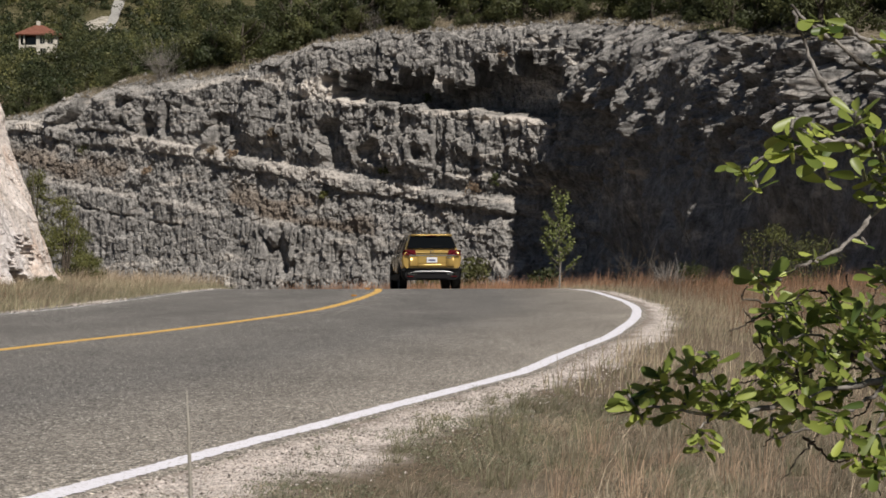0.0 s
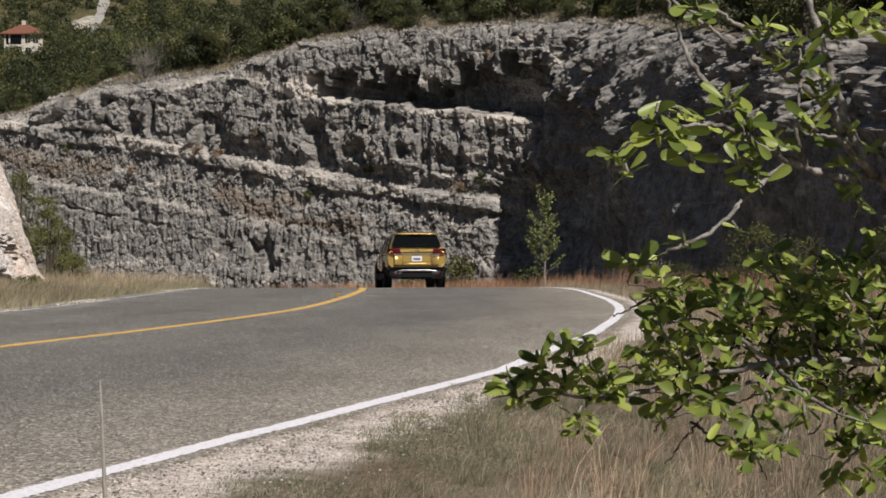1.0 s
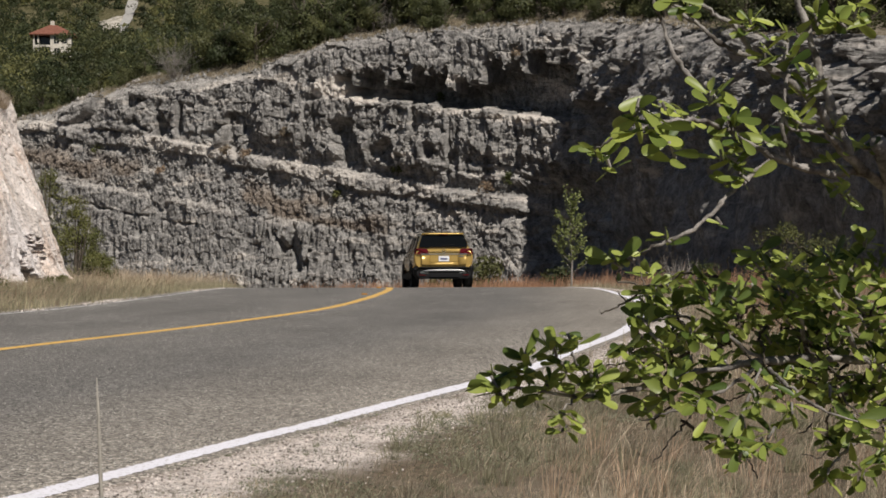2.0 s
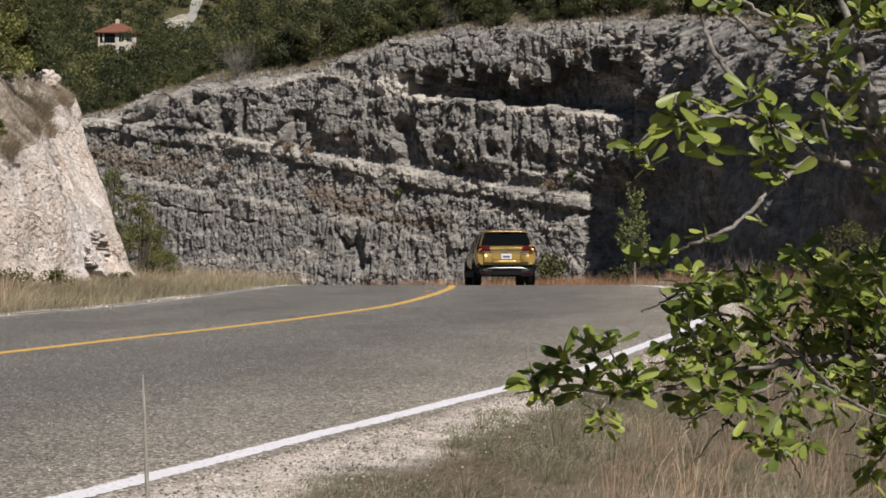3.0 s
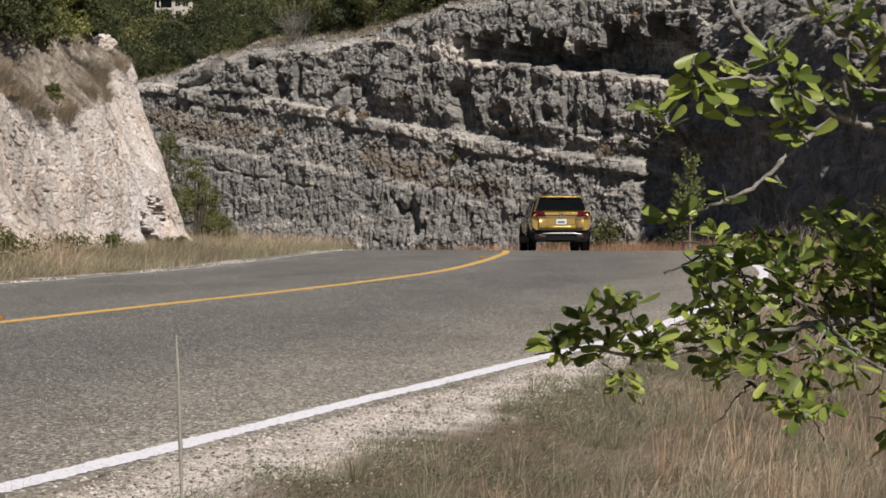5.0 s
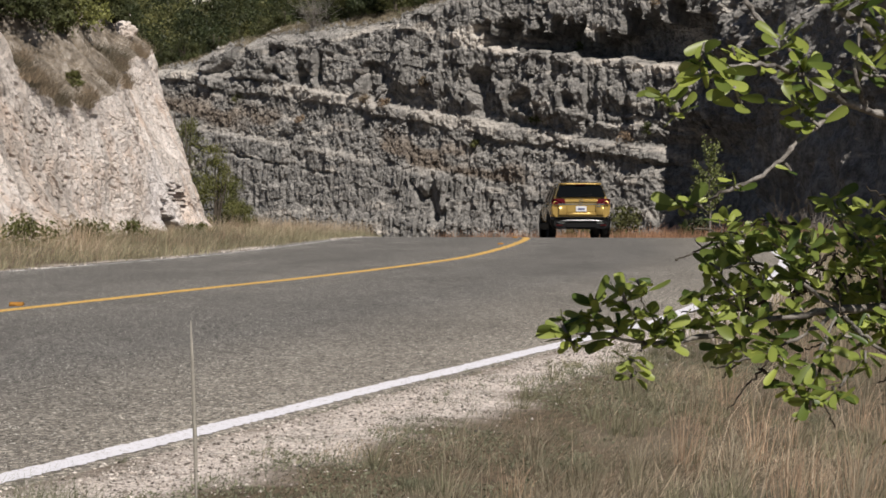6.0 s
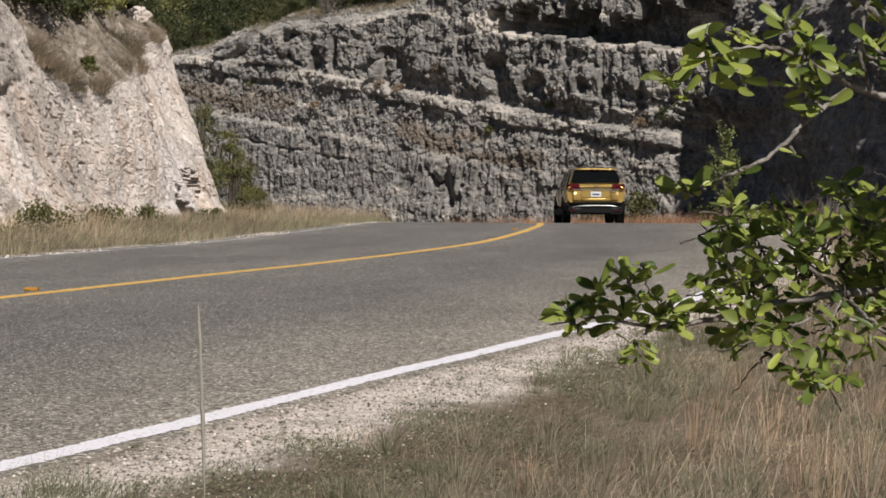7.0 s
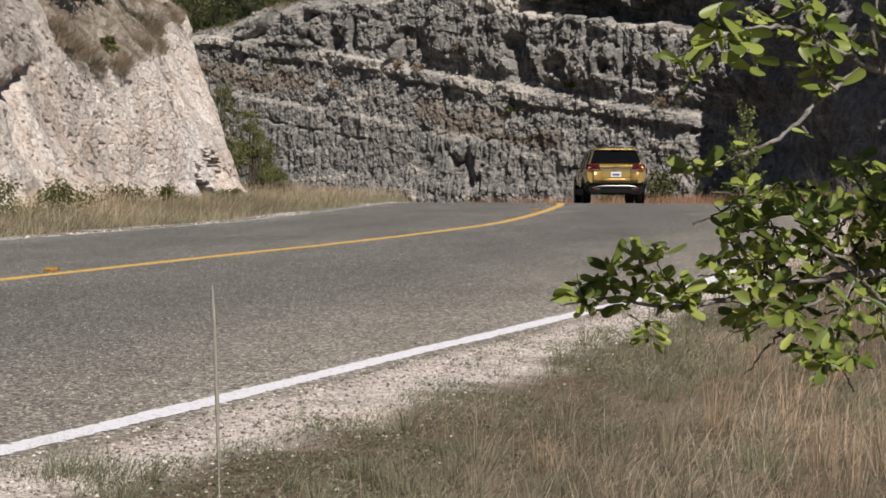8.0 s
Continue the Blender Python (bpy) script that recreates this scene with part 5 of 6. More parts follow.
    limb([(0.1598, 1.004, 0.944), (0.1504, 1.004, 0.9671), (0.1436, 1.004, 0.9888), (0.1382, 1.004, 1.0077), (0.1327, 1.004, 1.0267)], 0.0034, 0.0022)
    limb([(0.1164, 0.974, 0.9401), (0.0981, 0.964, 0.9259), (0.0853, 0.954, 0.9135), (0.0711, 0.954, 0.9045), (0.0556, 0.954, 0.8975), (0.041, 0.954, 0.8947)], 0.0017, 0.0011)
    limb([(0.0968, 0.964, 0.954), (0.0755, 0.934, 0.9568), (0.0571, 0.924, 0.9537), (0.0402, 0.934, 0.9485), (0.0319, 0.944, 0.9432)], 0.0016, 0.0007)
    limb([(0.1284, 0.984, 0.9386), (0.1229, 0.974, 0.9572), (0.1257, 0.984, 0.9817), (0.1257, 0.984, 0.9949)], 0.0018, 0.0008)
    limb([(0.1558, 1.004, 0.9459), (0.1443, 0.984, 0.9524), (0.1269, 0.974, 0.9558), (0.1216, 0.974, 0.9624)], 0.0016, 0.0008)
    # lower twigs: place, number of leaves, leaf length
    for q in (
        (-0.0137, 1.004, 0.8383, 9, 0.0136),
        (-0.004, 1.004, 0.84, 6, 0.0136),
        (0.012, 1.0, 0.838, 6, 0.0138),
        (0.0285, 1.006, 0.834, 6, 0.013),
        (0.037, 1.01, 0.84, 5, 0.013),
        (-0.0102, 1.004, 0.8301, 5, 0.0136),
        (0.0026, 1.004, 0.8491, 7, 0.0141),
        (0.0053, 1.004, 0.8315, 4, 0.0136),
        (0.0158, 0.994, 0.8536, 6, 0.0134),
        (0.0225, 0.994, 0.859, 6, 0.0129),
        (0.0202, 1.004, 0.845, 7, 0.0125),
        (0.031, 1.004, 0.8423, 5, 0.0125),
        (0.0212, 0.994, 0.8201, 6, 0.0118),
        (0.0198, 0.994, 0.812, 4, 0.0097),
        (0.0356, 1.014, 0.8253, 3, 0.0151),
        (0.0459, 1.024, 0.8356, 7, 0.0127),
        (0.0583, 1.024, 0.8661, 6, 0.0127),
        (0.0542, 1.024, 0.8522, 7, 0.0127),
        (0.0597, 1.024, 0.8412, 8, 0.0138),
        (0.0688, 1.034, 0.8294, 7, 0.0145),
        (0.0763, 1.024, 0.8356, 6, 0.0127),
    ):
        rosette(*q)
    # middle twigs: place, number of leaves, leaf length
    for q in (
        (0.068, 1.024, 0.855, 8, 0.0133),
        (0.0749, 1.024, 0.8716, 7, 0.0144),
        (0.0846, 1.024, 0.8605, 8, 0.0138),
        (0.0877, 1.014, 0.876, 8, 0.0151),
        (0.1012, 1.024, 0.8633, 8, 0.0144),
        (0.1039, 1.024, 0.8757, 7, 0.0138),
        (0.0887, 1.024, 0.884, 4, 0.0133),
        (0.0853, 1.004, 0.8233, 8, 0.0146),
        (0.0934, 1.004, 0.8166, 7, 0.0136),
        (0.0988, 1.004, 0.8044, 8, 0.0146),
        (0.1044, 0.994, 0.7973, 5, 0.014),
        (0.1124, 1.004, 0.8315, 6, 0.0152),
        (0.1083, 1.004, 0.8125, 6, 0.0146),
        (0.1165, 0.994, 0.8026, 6, 0.015),
        (0.1192, 1.004, 0.8071, 3, 0.0152),
        (0.1329, 1.014, 0.8185, 6, 0.0126),
    ):
        rosette(*q)
    # right twigs: place, number of leaves, leaf length
    for q in (
        (0.1189, 1.054, 0.8964, 6, 0.0148),
        (0.1275, 1.054, 0.8907, 8, 0.0142),
        (0.1317, 1.044, 0.8739, 8, 0.0147),
        (0.1474, 1.054, 0.8793, 8, 0.0142),
        (0.1576, 1.064, 0.8964, 7, 0.0144),
        (0.1662, 1.064, 0.8877, 8, 0.0144),
        (0.173, 1.054, 0.8651, 8, 0.0148),
        (0.1621, 1.074, 0.8586, 6, 0.0133),
        (0.1666, 1.034, 0.8099, 8, 0.0156),
        (0.1627, 1.044, 0.8005, 7, 0.0152),
        (0.1559, 1.054, 0.8053, 6, 0.0131),
        (0.1559, 1.054, 0.7825, 7, 0.0142),
        (0.173, 1.054, 0.7825, 7, 0.0142),
        (0.1748, 1.064, 0.905, 8, 0.0144),
        (0.1476, 1.074, 0.8528, 6, 0.0145),
        (0.1373, 1.044, 0.84, 4, 0.0118),
        (0.1863, 1.064, 0.882, 8, 0.0144),
        (0.1844, 1.054, 0.7967, 8, 0.0148),
    ):
        rosette(*q)
    # upper twigs: place, number of leaves, leaf length
    for q in (
        (0.0481, 0.904, 0.9567, 6, 0.0195),
        (0.0542, 0.904, 0.9518, 7, 0.0181),
        (0.0627, 0.904, 0.9457, 4, 0.0185),
        (0.0332, 0.944, 0.9439, 6, 0.0127),
        (0.0383, 0.944, 0.9414, 5, 0.0122),
        (0.0647, 0.954, 0.9663, 3, 0.0088),
        (0.0737, 0.954, 0.9611, 6, 0.0113),
        (0.0866, 0.954, 0.9714, 8, 0.0134),
        (0.0943, 0.954, 0.9598, 7, 0.0144),
        (0.0981, 0.954, 0.9521, 6, 0.0124),
        (0.0955, 0.964, 0.9423, 7, 0.013),
        (0.1007, 0.964, 0.9344, 6, 0.0125),
        (0.0942, 0.964, 0.9292, 4, 0.0115),
        (0.1124, 0.974, 0.9532, 6, 0.011),
        (0.1243, 0.974, 0.99, 8, 0.0142),
        (0.1229, 0.974, 0.9992, 4, 0.0116),
        (0.1364, 0.984, 0.9803, 4, 0.0128),
        (0.1269, 0.974, 0.9598, 7, 0.0137),
    ):
        rosette(*q)
    # top twigs: place, number of leaves, leaf length
    for q in (
        (0.1406, 0.994, 1.012, 6, 0.0145),
        (0.15, 0.994, 1.0093, 6, 0.0145),
        (0.1072, 0.974, 1.0071, 7, 0.0116),
        (0.1019, 0.974, 1.0032, 5, 0.011),
        (0.0703, 0.974, 1.0137, 6, 0.0126),
        (0.0796, 0.974, 1.0129, 5, 0.0116),
        (0.1337, 0.984, 0.9737, 5, 0.0117),
        (0.1487, 0.994, 0.9583, 5, 0.0118),
        (0.1585, 1.004, 0.9521, 5, 0.013),
        (0.1639, 1.004, 0.9481, 6, 0.0125),
        (0.1504, 1.004, 0.9413, 5, 0.0108),
        (0.1517, 1.004, 0.9277, 5, 0.0119),
        (0.1585, 1.004, 0.925, 5, 0.0119),
        (0.0396, 0.944, 0.8942, 6, 0.0133),
        (0.0459, 0.944, 0.8955, 3, 0.0117),
        (0.0651, 0.944, 0.9031, 5, 0.0107),
        (0.0891, 0.954, 0.9135, 2, 0.0088),
        (0.1639, 1.004, 1.0159, 7, 0.0141),
    ):
        rosette(*q)
    for _ in range(3):
        rosette(rng.uniform(0.09, 0.17), 0.98 + rng.normal(0, 0.015), rng.uniform(0.925, 1.02), 4, 0.0125)
    # short shoots that fill the dense lower boughs
    for _ in range(52):
        t, u = rng.uniform(), rng.uniform(-1, 1)
        rosette(0.062 + 0.13 * t + rng.normal(0, 0.006), 1.06 + rng.normal(0, 0.02), 0.862 - 0.01 * t + u * (0.018 + 0.03 * t), 4, 0.0125)
    # the dense shaded middle of the lower boughs: bare crooked twigs and small leaves
    for _ in range(46):
        t = rng.uniform()
        x, z = 0.075 + 0.13 * t + rng.normal(0, 0.008), 0.85 - 0.012 * t + rng.normal(0, 0.02)
        p = [np.array((x, 1.1 + rng.normal(0, 0.02), z))]
        way = rng.normal(0, 1, 3) * (1, 0.6, 0.9) + (-0.7, 0, 0)
        way[2] = max(way[2], -0.3)
        for _ in range(4):
            way = way / np.linalg.norm(way) + rng.normal(0, 0.45, 3)
            p.append(p[-1] + 0.011 * way / np.linalg.norm(way))
        # The darker bark puts the inner shade into the twigs' colour.
        limb(p, 0.0016, 0.0006, FAR_BARK)
    for _ in range(75):
        t = rng.uniform()
        rosette(0.072 + 0.14 * t + rng.normal(0, 0.01), 1.115 + rng.normal(0, 0.018), 0.856 - 0.008 * t + rng.normal(0, 0.016 + 0.008 * t), 5, 0.0125)
    for _ in range(45):
        rosette(rng.uniform(0.13, 0.225), 1.13 + rng.normal(0, 0.012), rng.uniform(0.815, 0.895), 5, 0.0125)
    # the crown goes on above: an unseen bough added to shade the lower boughs
    limb([(0.21, 1.1, 0.8), (0.25, 1.04, 0.92), (0.255, 0.96, 1.02), (0.235, 0.89, 1.075)], 0.005, 0.0015)
    for _ in range(34):
        rosette(0.232 + rng.normal(0, 0.034), 0.885 + rng.normal(0, 0.03), 1.072 + rng.normal(0, 0.022), 6, 0.0145)
    if spare_v:
        tagged(child(new("inner_leaves", mesh_from("inner_leaves", spare_v, spare_f, BRIGHT_LEAF, True)), root), kind="stuff")


persimmon_tree()


# ---- the car on the outer lane ----
CAR_PAINT = paint("yellow_metallic_paint", (0.53, 0.355, 0.105), 0.27, 0.4, 0.5, 0.5)
DARK_PLASTIC = paint("dark_grey_plastic", (0.011, 0.011, 0.012), 0.7, 0.0, 0.15)
CAR_GLASS = paint("tinted_car_glass", (0.005, 0.006, 0.007), 0.06, 0.0, 0.08)
TAIL_RED = paint("red_lamp_plastic", (0.1, 0.004, 0.006), 0.2, 0.0, 0.4, 0.2)
CHROME = paint("bright_chrome", (0.62, 0.63, 0.65), 0.14, 1.0)
SILVER = paint("silver_trim_paint", (0.36, 0.365, 0.37), 0.34, 0.7)
RUBBER = paint("tyre_rubber", (0.022, 0.022, 0.022), 0.85, 0.0, 0.3)
PLATE_WHITE = paint("white_number_plate", (0.75, 0.76, 0.8), 0.35)
PLATE_INK = paint("number_plate_ink", (0.09, 0.1, 0.2), 0.5)


def loft(sections, closed_ends=True):
    """A bmesh skin over cross-sections, each a list of points, bevelled nowhere: the points give the roundness."""
    bm = bmesh.new()
    rows = [[bm.verts.new(p) for p in sec] for sec in sections]
    n = len(rows[0])
    for a, b in zip(rows, rows[1:]):
        for j in range(n):
            bm.faces.new((a[j], a[(j + 1) % n], b[(j + 1) % n], b[j]))
    if closed_ends:
        bm.faces.new(rows[0][::-1])
        bm.faces.new(rows[-1])
    bmesh.ops.recalc_face_normals(bm, faces=bm.faces)
    for f in bm.faces:
        f.smooth = len(f.verts) == 4
    return bm


def rounded_box(cx, cy, cz, sx, sy, sz, r=0.02, segs=2):
    bm = bmesh.new()
    bmesh.ops.create_cube(bm, size=1)
    for v in bm.verts:
        v.co = Vector((cx + v.co.x * sx, cy + v.co.y * sy, cz + v.co.z * sz))
    if r:
        bmesh.ops.bevel(bm, geom=bm.edges[:], offset=min(r, 0.45 * min(sx, sy, sz)), segments=segs, affect="EDGES")
    return bm


def slab(points, thick):
    """A panel over a loop of points, given depth along the vector thick."""
    bm = bmesh.new()
    a = [bm.verts.new(p) for p in points]
    b = [bm.verts.new(tuple(np.asarray(p) + np.asarray(thick))) for p in points]
    n = len(a)
    bm.faces.new(a)
    bm.faces.new(b[::-1])
    for j in range(n):
        bm.faces.new((a[j], a[(j + 1) % n], b[(j + 1) % n], b[j]))
    bmesh.ops.recalc_face_normals(bm, faces=bm.faces)
    return bm


def ring_profile(profile, segs=32):
    """Turns a profile of (radius, x) round the x axis."""
    bm = bmesh.new()
    rows = []
    for k in range(segs):
        a = 2 * math.pi * k / segs
        rows.append([bm.verts.new((x, r * math.cos(a), r * math.sin(a))) for r, x in profile])
    n = len(profile)
    for k in range(segs):
        p, q = rows[k], rows[(k + 1) % segs]
        for j in range(n):
            bm.faces.new((p[j], p[(j + 1) % n], q[(j + 1) % n], q[j]))
    bmesh.ops.recalc_face_normals(bm, faces=bm.faces)
    for f in bm.faces:
        f.smooth = True
    return bm


def build_car(m):
    car = new("car")
    tagged(car, "yellow metallic sport utility car driving on the asphalt", "car")

    def hull(y, w, bot, top, tuck=0.9):
        half = [(w * 0.86, bot), (w * 0.97, bot + 0.12), (w, bot + 0.32), (w * 0.995, (bot + top) / 2 + 0.1), (w * 0.97, top - 0.1), (w * tuck, top)]
        return [(x, y, z) for x, z in half] + [(-x, y, z) for x, z in half[::-1]]

    part("body", loft([hull(0.05, 0.88, 0.62, 1.16), hull(0.0, 0.93, 0.64, 1.14), hull(0.10, 0.955, 0.62, 1.2), hull(0.4, 0.975, 0.5, 1.2), hull(1.2, 0.985, 0.46, 1.16), hull(2.6, 0.985, 0.46, 1.13), hull(3.6, 0.985, 0.46, 1.12), hull(4.2, 0.975, 0.48, 1.1, 0.82), hull(4.8, 0.93, 0.5, 1.02, 0.78), hull(5.0, 0.84, 0.52, 0.93, 0.75)]), CAR_PAINT, car)

    def cabin(y, wb, wt, zb, zt):
        half = [(wb, zb), (wb * 0.6 + wt * 0.4, zb + (zt - zb) * 0.4), (wt + 0.03, zt - 0.12), (wt - 0.03, zt - 0.03), (wt * 0.7, zt)]
        return [(x, y, z) for x, z in half] + [(-x, y, z) for x, z in half[::-1]]

    part("cabin", loft([cabin(0.12, 0.89, 0.80, 1.12, 1.22), cabin(0.24, 0.89, 0.71, 1.12, 1.6), cabin(0.34, 0.89, 0.69, 1.12, 1.70), cabin(0.8, 0.9, 0.7, 1.12, 1.745), cabin(2.0, 0.9, 0.71, 1.1, 1.76), cabin(2.9, 0.9, 0.69, 1.1, 1.72), cabin(3.3, 0.9, 0.68, 1.1, 1.62), cabin(4.05, 0.88, 0.74, 1.05, 1.14)]), CAR_PAINT, car)
    part("rear_window", slab([(-0.76, 0.105, 1.285), (0.76, 0.105, 1.285), (0.79, 0.12, 1.32), (0.725, 0.2, 1.52), (0.66, 0.245, 1.655), (-0.66, 0.245, 1.655), (-0.725, 0.2, 1.52), (-0.79, 0.12, 1.32)], (0, -0.035, -0.01)), CAR_GLASS, car, "dark tinted rear window")
    for sgn in (-1, 1):
        part("side_window", slab([(sgn * 0.885, 0.55, 1.2), (sgn * 0.885, 3.35, 1.17), (sgn * 0.735, 2.85, 1.6), (sgn * 0.735, 0.75, 1.62)], (sgn * 0.02, 0, 0)), CAR_GLASS, car, "dark tinted side window")
        part("window_trim", slab([(sgn * 0.905, 0.5, 1.15), (sgn * 0.905, 3.5, 1.13), (sgn * 0.9, 3.5, 1.16), (sgn * 0.9, 0.5, 1.18)], (sgn * 0.015, 0, 0)), CHROME, car)
        part("tail_light", slab([(sgn * 0.5, -0.02, 1.06), (sgn * 0.925, 0.01, 1.06), (sgn * 0.955, 0.2, 1.1), (sgn * 0.955, 0.2, 1.2), (sgn * 0.91, 0.02, 1.23), (sgn * 0.54, -0.005, 1.22)], (0, -0.03, 0)), TAIL_RED, car, "red tail light")
        part("roof_rail", rounded_box(sgn * 0.66, 1.7, 1.785, 0.04, 2.3, 0.035, 0.015), SILVER, car)
        mir = part("mirror", rounded_box(sgn * 1.06, 3.15, 1.2, 0.2, 0.12, 0.17, 0.05, 3), DARK_PLASTIC, car)
        part("mirror_arm", rounded_box(sgn * 0.95, 3.17, 1.14, 0.12, 0.06, 0.05, 0.015), DARK_PLASTIC, mir)
        part("sill", rounded_box(sgn * 0.95, 2.5, 0.38, 0.1, 3.9, 0.22, 0.04), DARK_PLASTIC, car, "dark plastic sill")
        part("exhaust_trim", rounded_box(sgn * 0.62, -0.035, 0.47, 0.3, 0.05, 0.08, 0.02), CHROME, car)
    part("spoiler", loft([[(x, 0.17, 1.665), (x, 0.15, 1.70), (x, 0.42, 1.745), (x, 0.42, 1.68)] for x in np.linspace(-0.66, 0.66, 7)]), CAR_PAINT, car)
    part("antenna_fin", slab([(0.0, 0.75, 1.74), (0.0, 0.98, 1.75), (0.0, 0.78, 1.81)], (0.03, 0, 0)), DARK_PLASTIC, car)
    part("tailgate", loft([[(x, -0.005, 0.70), (x, -0.03, 0.74), (x, -0.035, 0.84), (x, -0.02, 1.04), (x, 0.03, 1.04), (x, 0.03, 0.70)] for x in (-0.72, -0.70, -0.46)]), CAR_PAINT, car)
    part("tailgate", loft([[(x, -0.005, 0.70), (x, -0.03, 0.74), (x, -0.035, 0.84), (x, -0.02, 1.04), (x, 0.03, 1.04), (x, 0.03, 0.70)] for x in (0.46, 0.70, 0.72)]), CAR_PAINT, car)
    part("tailgate_lip", loft([[(x, -0.01, 0.69), (x, -0.045, 0.72), (x, -0.035, 0.80), (x, 0.03, 0.80), (x, 0.03, 0.69)] for x in np.linspace(-0.46, 0.46, 5)]), CAR_PAINT, car)
    part("chrome_strip", rounded_box(0, -0.03, 1.055, 1.5, 0.045, 0.035, 0.012), CHROME, car, "chrome strip between the tail lights")
    em = ring_profile([(0.045, 0.0), (0.06, 0.0), (0.06, 0.02), (0.045, 0.02)], 24)
    bmesh.ops.rotate(em, verts=em.verts, cent=(0, 0, 0), matrix=Matrix.Rotation(radians(-90), 3, "Z"))
    bmesh.ops.translate(em, verts=em.verts, vec=(0, -0.01, 1.15))
    part("emblem", em, CHROME, car, "round chrome emblem")
    pl = part("number_plate", rounded_box(0, -0.025, 0.91, 0.34, 0.02, 0.17, 0.008), PLATE_WHITE, car, "white number plate with a dark bar")
    part("plate_bar", rounded_box(0, -0.04, 0.905, 0.22, 0.006, 0.055, 0.002), PLATE_INK, pl)
    part("bumper", loft([hull(-0.06, 0.86, 0.3, 0.63, 0.97), hull(-0.09, 0.9, 0.3, 0.62, 0.98), hull(0.05, 0.97, 0.28, 0.66, 0.99), hull(0.75, 0.985, 0.3, 0.62, 0.99)]), DARK_PLASTIC, car, "dark plastic rear bumper")
    part("skid_plate", loft([[(x, -0.115, 0.53 - 0.04 * abs(x / 0.78) ** 4), (x, -0.125, 0.575 - 0.10 * abs(x / 0.78) ** 5), (x, -0.04, 0.575 - 0.10 * abs(x / 0.78) ** 5), (x, -0.04, 0.5)] for x in np.linspace(-0.78, 0.78, 15)]), SILVER, car, "silver trim on the rear bumper")
    part("brake_light", rounded_box(0, 0.15, 1.675, 0.3, 0.03, 0.025, 0.008), TAIL_RED, car, "thin red brake light under the roof edge")
    wiper = part("rear_wiper", loft([[(x, 0.075 + 0.01 * k, 1.31 + 0.012 * k), (x, 0.06 + 0.01 * k, 1.31 + 0.012 * k), (x, 0.06 + 0.01 * k, 1.33 + 0.012 * k), (x, 0.075 + 0.01 * k, 1.33 + 0.012 * k)] for k, x in enumerate((0.0, 0.12, 0.24, 0.36))]), DARK_PLASTIC, car)
    part("wiper_cap", rounded_box(0.0, 0.065, 1.315, 0.06, 0.04, 0.06, 0.015), DARK_PLASTIC, wiper)
    part("badge", rounded_box(0.56, -0.04, 0.985, 0.16, 0.012, 0.03, 0.004), CHROME, car, "small chrome model badge")
    part("plate_recess", rounded_box(0, 0.0, 0.91, 0.9, 0.02, 0.2, 0.02), CAR_PAINT, car)
    part("diffuser", rounded_box(0, -0.07, 0.37, 1.0, 0.08, 0.12, 0.03), DARK_PLASTIC, car)
    for sgn in (-1, 1):
        part("bumper_reflector", rounded_box(sgn * 0.7, -0.1, 0.4, 0.2, 0.02, 0.03, 0.008), TAIL_RED, car)
        part("window_pillar", slab([(sgn * 0.9, 1.5, 1.19), (sgn * 0.9, 1.62, 1.19), (sgn * 0.765, 1.62, 1.6), (sgn * 0.765, 1.52, 1.6)], (sgn * 0.012, 0, 0)), DARK_PLASTIC, car)
        part("window_pillar", slab([(sgn * 0.9, 2.5, 1.19), (sgn * 0.9, 2.6, 1.19), (sgn * 0.765, 2.55, 1.6), (sgn * 0.765, 2.47, 1.6)], (sgn * 0.012, 0, 0)), DARK_PLASTIC, car)
        for y in (1.95, 3.0):
            part("door_handle", rounded_box(sgn * 0.995, y, 1.03, 0.03, 0.2, 0.035, 0.012), CHROME, car)
        for y in (1.55, 2.55, 3.55):
            part("door_gap", rounded_box(sgn * 0.984, y, 0.82, 0.01, 0.012, 0.6, 0.003), DARK_PLASTIC, car)
    for y in (1.0, 3.98):
        for sgn in (-1, 1):
            wheel = child(new("wheel"), car)
            wheel.location = (sgn * 0.86, y, 0.375)
            tyre = ring_profile([(0.25, -0.12), (0.355, -0.125), (0.375, -0.09), (0.375, 0.09), (0.355, 0.125), (0.25, 0.12)], 36)
            part("tyre", tyre, RUBBER, wheel)
            rim = ring_profile([(0.0, -0.03), (0.25, -0.06), (0.262, -0.115), (0.262, 0.115), (0.25, 0.06), (0.0, 0.03)], 30)
            part("rim", rim, SILVER, wheel)
            part("wheel_arch", ring_profile([(0.39, 0.0), (0.47, 0.0), (0.47, 0.03), (0.39, 0.03)], 28), DARK_PLASTIC, wheel).location = (sgn * 0.115 - 0.015, 0, 0.02)
    car.matrix_basis = m @ Matrix.Diagonal((1.0, 1.0, 1.03, 1))


build_car(pose(-0.79, 67.0, float(road_height(67.5)) + 0.005, -1.1, 0, 6.5))

# ---- raised markers beside the centre line ----
MARKER = make_bark("amber_marker", (0.16, 0.08, 0.03), (0.62, 0.3, 0.06), 55)
for k, y in enumerate((16.75, 39.7, 49.5)):
    i = int(np.argmin(np.abs(CENTRE[:, 1] - y)))
    p = CENTRE[i] - RIGHT[i] * 0.2
    ob = new("road_marker")
    part("reflector", loft([[(x * 0.055, -0.05 * s, 0), (x * 0.055, -0.035 * s, 0.03), (x * 0.055, 0.03 * s, 0.03), (x * 0.05, 0.05 * s, 0)] for x, s in ((-1, 0.9), (-0.8, 1), (0.8, 1), (1, 0.9))]), MARKER, ob)
    ob.location = (p[0], p[1], float(road_height(p[1])))
